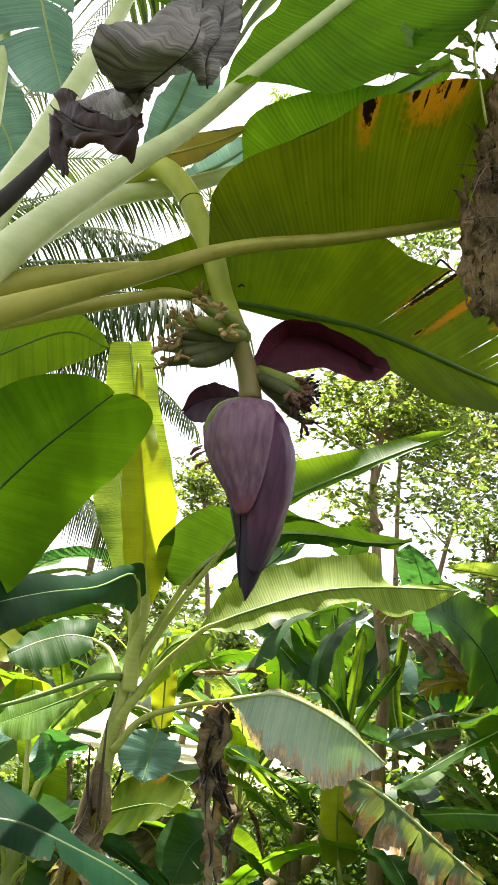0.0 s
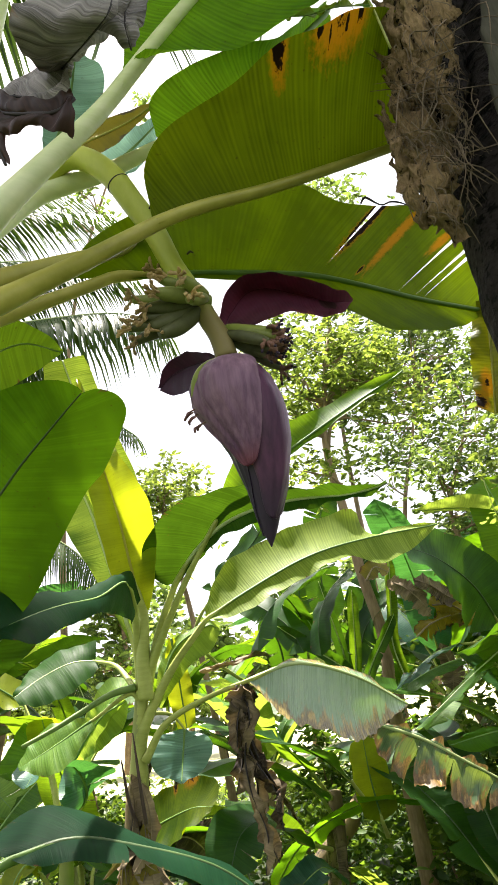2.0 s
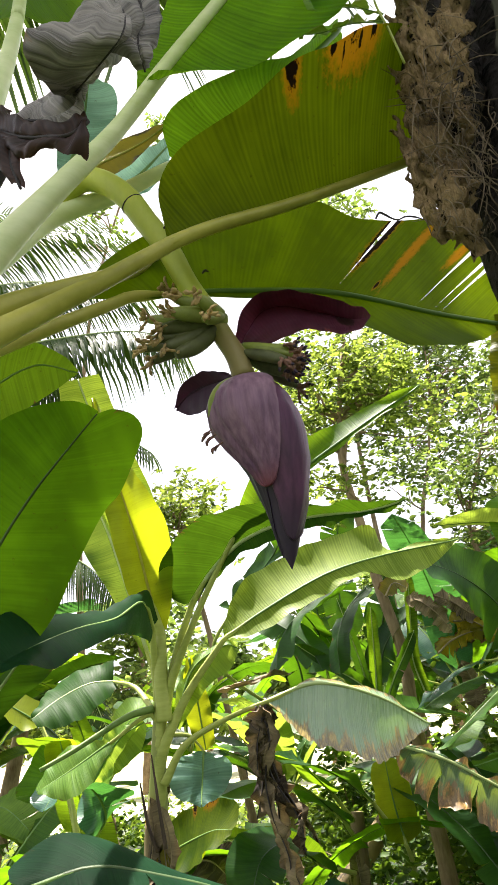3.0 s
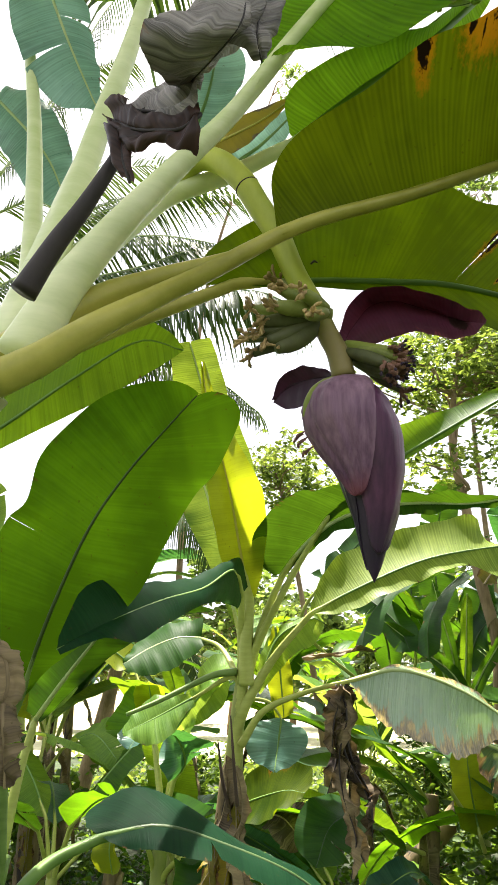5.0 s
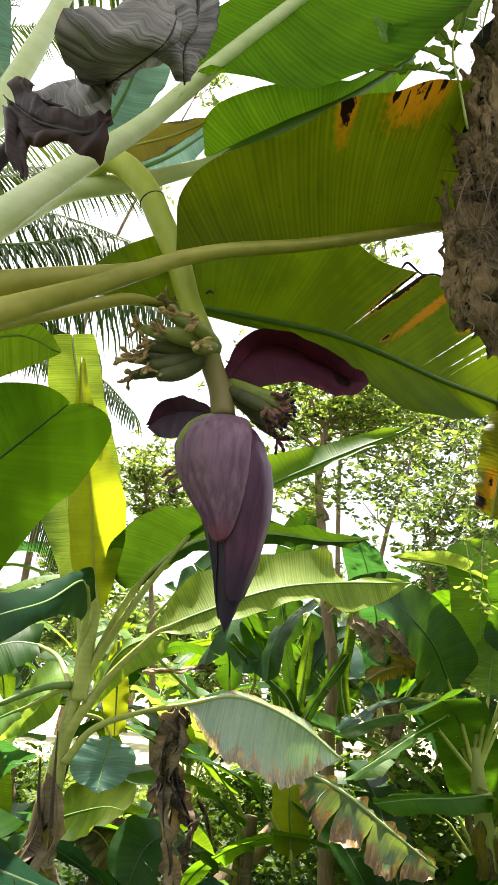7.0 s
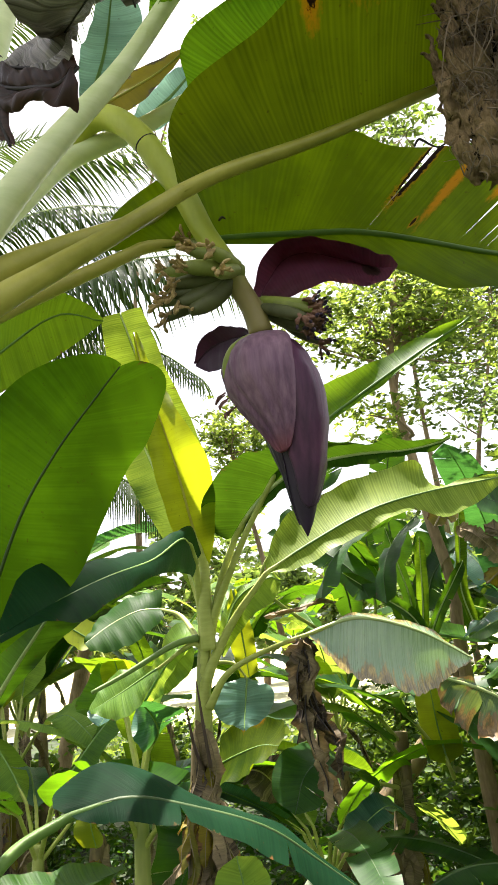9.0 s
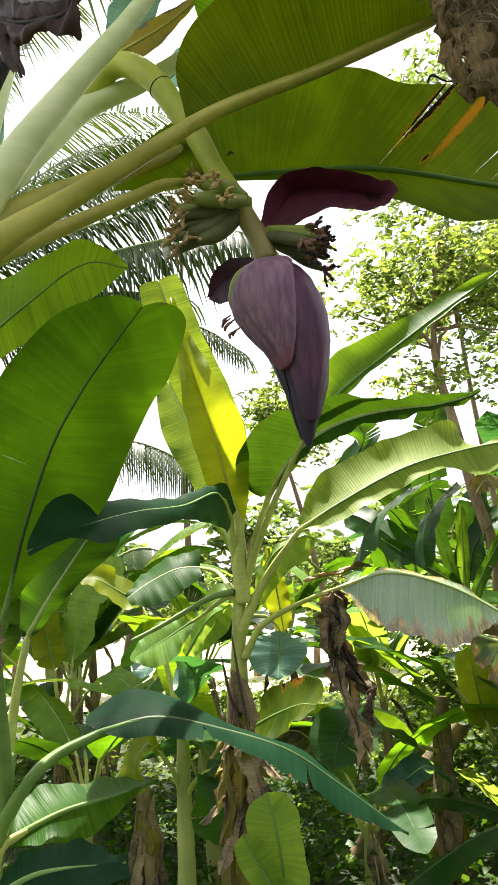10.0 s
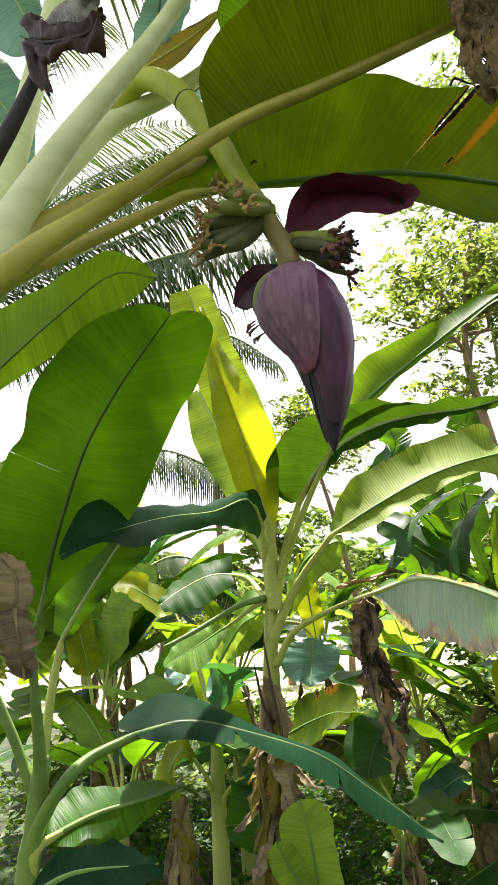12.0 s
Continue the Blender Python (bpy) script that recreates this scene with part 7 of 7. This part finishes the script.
def plate(points, widths, seed, mat, label):
    """A dried leaf base: a curved sheet with a torn, lobed outline."""
    rng = np.random.RandomState(seed)
    n, m = 46, 12
    cc = curve(points, n)
    tt = tangents(cc)
    w = np.interp(np.linspace(0, 1, n), np.linspace(0, 1, len(widths)), widths)
    lobes = [np.interp(np.arange(n), np.linspace(0, n - 1, 15), rng.uniform(0.3, 1.45, 15)) for _ in range(2)]
    top, low = [], []
    for i in range(n):
        s = np.cross(tt[i], (-0.45, -0.85, 0.1))
        s /= np.linalg.norm(s)
        nn = np.cross(s, tt[i])
        for k in range(m + 1):
            v = 2 * k / m - 1
            reach = w[i] * v * (lobes[0 if v < 0 else 1][i] if abs(v) > 0.6 else 1.0)
            p = cc[i] + s * reach - nn * 0.35 * w[i] * v * v
            q = Vector(p) * 22
            p = p + np.asarray(noise.noise_vector(q)) * 0.009 + np.asarray(noise.noise_vector(q * 3)) * 0.005 + np.asarray(noise.noise_vector(q * 8)) * 0.0025
            top.append(p)
            low.append(p - nn * 0.006 * (1 - 0.8 * abs(v)))
    o, faces = len(top), []
    for i in range(n - 1):
        for k in range(m):
            q = (i * (m + 1) + k, i * (m + 1) + k + 1, (i + 1) * (m + 1) + k + 1, (i + 1) * (m + 1) + k)
            faces += [q, tuple(o + e for e in q[::-1])]
        for k in (0, m):
            a, b = i * (m + 1) + k, (i + 1) * (m + 1) + k
            faces.append((a, b, o + b, o + a))
    for i in (0, n - 1):
        for k in range(m):
            a = i * (m + 1) + k
            faces.append((a, a + 1, o + a + 1, o + a))
    return part("leaf_base", top + low, faces, mat, palm, label)


for k, (xa, ya, xb, yb, w) in enumerate(((778, 410, 705, 300, 0.022), (762, 385, 672, 265, 0.024), (770, 330, 700, 235, 0.022), (735, 300, 662, 190, 0.022), (735, 235, 662, 90, 0.024), (752, 180, 704, 60, 0.024),
                                         (735, 150, 680, 0, 0.024), (768, 120, 722, -40, 0.026), (715, 90, 660, -50, 0.022), (760, 30, 712, -150, 0.03), (715, 10, 670, -140, 0.024),
                                         (722, 385, 655, 285, 0.012), (690, 330, 645, 230, 0.012), (690, 290, 640, 200, 0.010), (672, 180, 638, 90, 0.012), (680, 120, 642, 20, 0.012), (745, 350, 720, 270, 0.012), (700, 260, 690, 170, 0.012), (725, 200, 690, 120, 0.014), (740, 110, 715, 20, 0.013), (700, 60, 690, -40, 0.012),
                                         (760, 260, 735, 170, 0.013), (690, 220, 655, 150, 0.010), (720, 330, 690, 250, 0.012), (705, 150, 672, 60, 0.011))):
    pa, pb = through_trunk(xa, ya) + Vector((0, 0.03, 0)), through_trunk(xb, yb) + Vector((0, 0.012 * (k % 3), 0))
    mid = pa.lerp(pb, 0.5) + Vector((rng_s.uniform(-0.012, 0.004), -0.02, 0))
    plate([pa, mid, pb, pb + (pb - mid) * 0.25 + Vector((rng_s.uniform(-0.02, 0.0), -0.008, 0))], (w * 0.7, w, w * 0.95, w * 0.15), 60 + k, FIBRE, "ragged grey-brown fibrous leaf base")
slab([(0.399, 0.93, 2.08), (0.42, 0.92, 2.234), (0.455, 0.92, 2.418), (0.507, 0.92, 2.673)], (0.015, 0.035, 0.045, 0.045), 0.012, PLANK, "smooth grey-green leaf base", 55)
rng_f = random.Random(77)
fv, ff = [], []


def strand(points, r):
    v, f = tube_data(points, (r, r * 0.9, r * 0.3), count=9, sides=3)
    o = len(fv)
    fv.extend(v)
    ff.extend(tuple(o + q for q in face) for face in f)


for k in range(600):
    x, y = rng_f.uniform(655, 775), rng_f.choice((rng_f.uniform(-120, 400), rng_f.uniform(170, 300)))
    x += 0.12 * (y - 150)
    a = through_trunk(x, y) + Vector((0, rng_f.uniform(-0.02, 0.03), 0))
    d = (through_trunk(x - 45, y - 100) - a).normalized() * rng_f.choice((-1, 1)) + Vector((rng_f.gauss(0, 0.4), rng_f.gauss(-0.1, 0.2), rng_f.gauss(0, 0.35)))
    d = d.normalized() * rng_f.uniform(0.015, 0.05)
    strand([a, a + d * 0.5 + Vector((rng_f.gauss(0, 0.004), -0.004, rng_f.gauss(0, 0.004))), a + d + Vector((rng_f.gauss(0, 0.008), 0, rng_f.gauss(-0.006, 0.008)))], rng_f.choice((0.0004, 0.0006, 0.0011)))
for k in range(26):
    x, y = rng_f.uniform(680, 800), rng_f.uniform(60, 330)
    a = through_trunk(x, y) + Vector((0, -0.022, 0))
    d = Vector((rng_f.uniform(-0.5, 0.8), -0.08, rng_f.uniform(-1, 0.1))).normalized() * rng_f.uniform(0.06, 0.15)
    strand([a, a + d * 0.5 + Vector((rng_f.gauss(0, 0.02), -0.01, rng_f.gauss(0.01, 0.015))), a + d + Vector((0, 0, -0.02))], 0.0010)
tagged(part("fibre_tangle", fv, ff, STRAND, palm, "loose brown and grey fibres"), kind="stuff")

# leaf end hanging beside the trunk
blade("hanging_leaf_end", [(0.535, 1.46, 2.303), (0.522, 1.46, 2.213), (0.505, 1.46, 2.121), (0.488, 1.46, 2.036)], [(0.515, 1.48, 2.311), (0.488, 1.48, 2.228), (0.469, 1.48, 2.135), (0.458, 1.47, 2.056)],
      [(0.547, 1.44, 2.275), (0.542, 1.43, 2.193), (0.525, 1.43, 2.103), (0.511, 1.45, 2.036)], LEAF_HUNG, mother, "olive and brown leaf end hanging down", seed=71, rib_radius=(0.004, 0.002), rib_mat=STEM_OLIVE, rag=0.08, wave=0.008, waves=2)

# unseen crown added high on the near palm to shade the flowering plant
def shade_frond(root, az, reach, sink, seed):
    rng = random.Random(seed)
    out = np.array((math.cos(az), math.sin(az), 0.0))
    line = [root + out * reach * f + np.array((0, 0, 0.9 * f - sink * f * f)) for f in (0, 0.25, 0.5, 0.75, 1.0)]
    stalk = tube("frond", [tuple(p) for p in line], (0.03, 0.02, 0.008), RIB_PALE, palm, "unseen palm frond overhead, added to cast shade", count=20, sides=6)
    cc = curve(line, 70)
    tt = tangents(cc)
    verts, faces, uvs = [], [], []
    for i in range(8, 70):
        for sgn in (-1, 1):
            side = np.cross(tt[i], (0, 0, 1.0))
            side /= np.linalg.norm(side)
            d = side * sgn * 0.85 + tt[i] * 0.5 + np.array((0, 0, rng.uniform(-0.5, -0.1)))
            d /= np.linalg.norm(d)
            ln = 0.75 * rng.uniform(0.8, 1.1) * (1 - 0.5 * (i / 70) ** 2)
            b = len(verts)
            for q in range(3):
                w = (0.016, 0.02, 0.002)[q]
                p = cc[i] + d * ln * q / 2 + np.array((0, 0, -0.12 * q * q))
                verts += [p + tt[i] * w, p - tt[i] * w]
                uvs += [(q * 0.1, 0.01, q / 3, 0.3), (q * 0.1, 0, q / 3, 0)]
            faces += [(b, b + 1, b + 3, b + 2), (b + 2, b + 3, b + 5, b + 4)]
    tagged(part("leaf_fringe", verts, faces, FROND, stalk, "narrow palm leaflets", uvs), kind="stuff")


crown_at = np.array((0.0, 1.05, 5.6))
tube("upper_trunk", [trunk_line[-1], (0.12, 1.06, 3.6), (0.03, 1.05, 4.6), tuple(crown_at)], (0.115, 0.11, 0.1, 0.09), PALM_BARK, palm, "unseen ringed bark that carries the added crown", count=40, sides=20, lumps=0.05)
for k, (az, reach, sink) in enumerate(((0.15, 2.4, 1.6), (0.75, 2.0, 1.2), (1.25, 1.8, 0.9), (1.75, 1.9, 0.9), (2.2, 2.1, 1.1), (2.7, 2.4, 1.5), (3.3, 2.6, 1.9), (4.0, 2.6, 2.0), (4.7, 2.6, 2.0), (5.4, 2.6, 2.0), (0.45, 1.9, 0.7), (1.55, 1.5, 0.4), (2.45, 1.9, 0.6), (3.0, 2.0, 0.8))):
    shade_frond(crown_at, az, reach, sink, 900 + k)

# thin leaning palm beyond the grove
lone = thing("coconut_palm", (-4.029, 9, -0.634)[:2] + (0.0,), "thin grey palm trunk leaning at the field's edge", "palm tree")
tube("trunk", [(-4.049, 9, -0.76)[:2] + (0.0,)] + [(-4.013, 9, -0.634), (-3.898, 9, -0.122), (-3.745, 9, 0.47), (-3.524, 9, 1.36), (-3.254, 9, 2.516)], (0.13, 0.11, 0.1, 0.095, 0.09, 0.08), BARK, lone, count=40, sides=12, lumps=0.04)

# dry twigs by the split leaf
twig = thing("dry_twig", (0.286, 1.3, 2.472), "dark dry forked twig caught by the torn leaf", "twig")
for pts in ([(0.286, 1.34, 2.499), (0.296, 1.33, 2.506), (0.32, 1.32, 2.474), (0.344, 1.31, 2.471), (0.373, 1.3, 2.445)],):
    c = curve(pts, 9)
    bent = [Vector(p) + Vector(noise.noise_vector(Vector(p) * 25)) * 0.002 for p in c]
    tube("branch", bent, (0.0022, 0.0026, 0.0015, 0.002, 0.0008), STEM_DARK, twig, count=24, sides=6, lumps=0.25)

# leafy vine hanging at the edge of the wood
hanging = thing("hanging_vine", (1.326, 3.6, 3.119), "thin hanging vine with small light leaves", "climbing plant")
for k, pts in enumerate(([(1.297, 3.6, 3.182), (1.231, 3.6, 2.851), (1.188, 3.6, 2.571), (1.198, 3.6, 2.397), (1.224, 3.6, 2.258), (1.319, 3.6, 2.129)], [(1.436, 3.5, 3.028), (1.302, 3.5, 2.707), (1.238, 3.5, 2.525), (1.225, 3.5, 2.299), (1.268, 3.5, 2.168)])):
    tube("stem", pts, (0.003, 0.002), STEM, hanging, count=30, sides=5)
    cc = curve(pts, 30)
    tagged(leafy("leaf_spray", [tuple(p) for p in cc], 70, 0.055, FOLIAGE_SUN, hanging, "small light green leaves", 950 + k, 0.02), kind="stuff")

# bright fern-like creeper on the trunk
creeper = thing("creeper", (0.27, 0.95, 2.553), "bright green creeper clinging to the palm trunk", "climbing plant")
vine = tube("stem", [(0.274, 0.93, 2.439), (0.262, 0.92, 2.505), (0.254, 0.92, 2.575), (0.271, 0.92, 2.65)], (0.002, 0.002, 0.001), STEM, creeper, count=14, sides=6)
for k, spec in enumerate(([(0.265, 0.93, 2.552), (0.225, 0.94, 2.592), (0.174, 0.95, 2.62), (0.151, 0.96, 2.687)], [(0.265, 0.93, 2.535), (0.217, 0.94, 2.555), (0.167, 0.95, 2.558), (0.133, 0.96, 2.574)], [(0.261, 0.93, 2.588), (0.237, 0.94, 2.637), (0.2, 0.95, 2.645), (0.171, 0.96, 2.64)],
                          [(0.269, 0.92, 2.612), (0.28, 0.92, 2.663), (0.298, 0.92, 2.716)])):
    lf(creeper, LEAF_LIGHT, spec, 0.022, (0.1, -0.8, 0.6), torn=6, seed=400 + k, rag=0.5, wave=0.006, nu=24, rib_radius=(0.0015, 0.0006), label="ragged bright leaf")

# ---- ground, field, undergrowth ----
gv, gf = [], []
G = 60
for i in range(G + 1):
    for j in range(G + 1):
        x, y = (i / G - 0.5), (j / G - 0.5)
        X, Y = math.copysign(abs(2 * x) ** 3 * 900, x), math.copysign(abs(2 * y) ** 3 * 900, y)
        gv.append((X, Y + 3, 0.10 * noise.noise((X * 0.5, Y * 0.5, 0)) if abs(X) < 14 and abs(Y) < 9 else -0.02))
for i in range(G):
    for j in range(G):
        a = i * (G + 1) + j
        gf.append((a, a + G + 1, a + G + 2, a + 1))
ground = tagged(part("ground", gv, gf, SOIL), "dark weedy plantation soil", "ground", kind="structure")
field_v = [(-400, 17, 0.03), (400, 17, 0.03), (400, 880, 0.03), (-400, 880, 0.03)]
tagged(part("field", field_v, [(0, 1, 2, 3)], FIELD), "pale dry open field beyond the grove", "field", kind="structure")


def weeds(name, count, box, height, size, mat, label, seed):
    rng = np.random.RandomState(seed)
    verts, faces, uvs = [], [], []
    for _ in range(count):
        x, y = rng.uniform(box[0], box[1]), rng.uniform(box[2], box[3])
        patch = 0.35 + 0.65 * (0.5 + noise.noise((x * 0.9, y * 0.9, seed)))
        h = height * max(0.15, patch) * rng.uniform(0.3, 1.0)
        p = np.array((x, y, h * rng.rand()))
        a = rng.rand() * 6.28
        t = np.array((math.cos(a), math.sin(a), rng.uniform(0.1, 1.2)))
        t /= np.linalg.norm(t)
        s = np.cross(t, rng.normal(0, 1, 3))
        s /= np.linalg.norm(s)
        ln = size * rng.uniform(0.5, 1.5)
        w = ln * rng.uniform(0.12, 0.3)
        b = len(verts)
        verts += [p, p + t * ln * 0.5 + s * w, p + t * ln * 0.5 - s * w, p + t * ln + np.array((0, 0, -0.3 * ln))]
        uvs += [(0, 0, 0, 0), (0.03, 0.02, 0.5, 0.4), (0.03, 0.0, 0.5, 0.0), (0.06, 0, 1, 0)]
        faces += [(b, b + 1, b + 2), (b + 1, b + 3, b + 2)]
    return tagged(part(name, verts, faces, mat, None, label, uvs), "", "undergrowth", kind="stuff")


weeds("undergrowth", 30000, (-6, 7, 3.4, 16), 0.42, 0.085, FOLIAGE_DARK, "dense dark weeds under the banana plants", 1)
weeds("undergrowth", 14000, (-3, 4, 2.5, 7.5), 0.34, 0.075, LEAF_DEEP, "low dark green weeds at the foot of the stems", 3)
weeds("undergrowth", 3500, (-6, 7, 8, 17), 0.9, 0.16, FOLIAGE_SUN, "yellow-green weeds at the field's edge, sunlight put into their colour", 2)

# bushes between the banana plants
for k, (x, y, h, w, light) in enumerate(((0.9, 5.9, 1.5, 0.5, 0), (1.6, 5.4, 1.3, 0.45, 0), (2.3, 5.4, 1.6, 0.5, 1), (2.9, 5.2, 1.3, 0.45, 0), (1.2, 7.3, 2.3, 0.6, 0), (2.0, 7.2, 2.2, 0.6, 1), (3.0, 7.3, 2.3, 0.65, 0),
                                         (0.3, 7.6, 1.5, 0.5, 0), (1.35, 4.9, 0.9, 0.35, 1), (1.75, 4.3, 0.75, 0.3, 1), (1.0, 5.2, 1.2, 0.4, 0), (3.9, 6.8, 2.0, 0.6, 0), (-2.3, 8.6, 0.9, 0.5, 0), (-1.2, 8.8, 0.8, 0.5, 1), (0.3, 9.2, 0.8, 0.5, 1), (-3.2, 6.4, 0.9, 0.45, 0))):
    rr = random.Random(1200 + k)
    bush = thing("bush", (x, y, 0.0), ("bright" if light else "dark") + " leafy bush among the banana plants", "bush", "bushes")
    cl = [(x + rr.gauss(0, w * 0.55), y + rr.gauss(0, w * 0.5), h * (0.08 + 0.92 * rr.random())) for _ in range(26)]
    for q in range(5):
        tube("branch", [(x, y, 0), tuple(Vector((x, y, 0)).lerp(Vector(cl[q]), 0.5) + Vector((0.05, 0, 0.08))), cl[q]], (0.014, 0.009, 0.004), BARK, bush, count=10, sides=6)
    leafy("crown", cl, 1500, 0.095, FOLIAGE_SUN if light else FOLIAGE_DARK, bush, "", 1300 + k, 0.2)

# woods round the field
for k in range(22):
    a = -0.8 + 1.6 * k / 21
    d = 24 + 10 * ((k * 7) % 5) / 4
    x, y = d * math.sin(a) * 1.1, d * math.cos(a)
    h = 3.5 + 3.5 * ((k * 5) % 7) / 6
    rr = random.Random(500 + k)
    cl = [(x + rr.gauss(0, 1.2), y + rr.gauss(0, 1.0), h * (0.45 + 0.55 * rr.random())) for _ in range(30)]
    tree("field_tree", (x, y, 0), [(x, y, 0), (x + 0.2, y, h * 0.5), (x, y, h * 0.85)], (0.16, 0.12, 0.05), cl, 2100, 0.42, FOLIAGE if k % 3 else FOLIAGE_SUN, "leafy tree at the far side of the field", 600 + k, 0.55)
# unseen woods added to close the surroundings behind the path, never faced
for k in range(10):
    a = 1.2 + 3.9 * k / 9
    x, y = 9 * math.sin(a), 9 * math.cos(a)
    rr = random.Random(700 + k)
    cl = [(x + rr.gauss(0, 0.9), y + rr.gauss(0, 0.9), 1.2 + 3.2 * rr.random()) for _ in range(18)]
    tree("unseen_tree", (x, y, 0), [(x, y, 0), (x + 0.1, y, 2), (x, y, 4)], (0.14, 0.1, 0.04), cl, 900, 0.3, FOLIAGE, "unseen leafy tree added behind the path", 800 + k, 0.55)
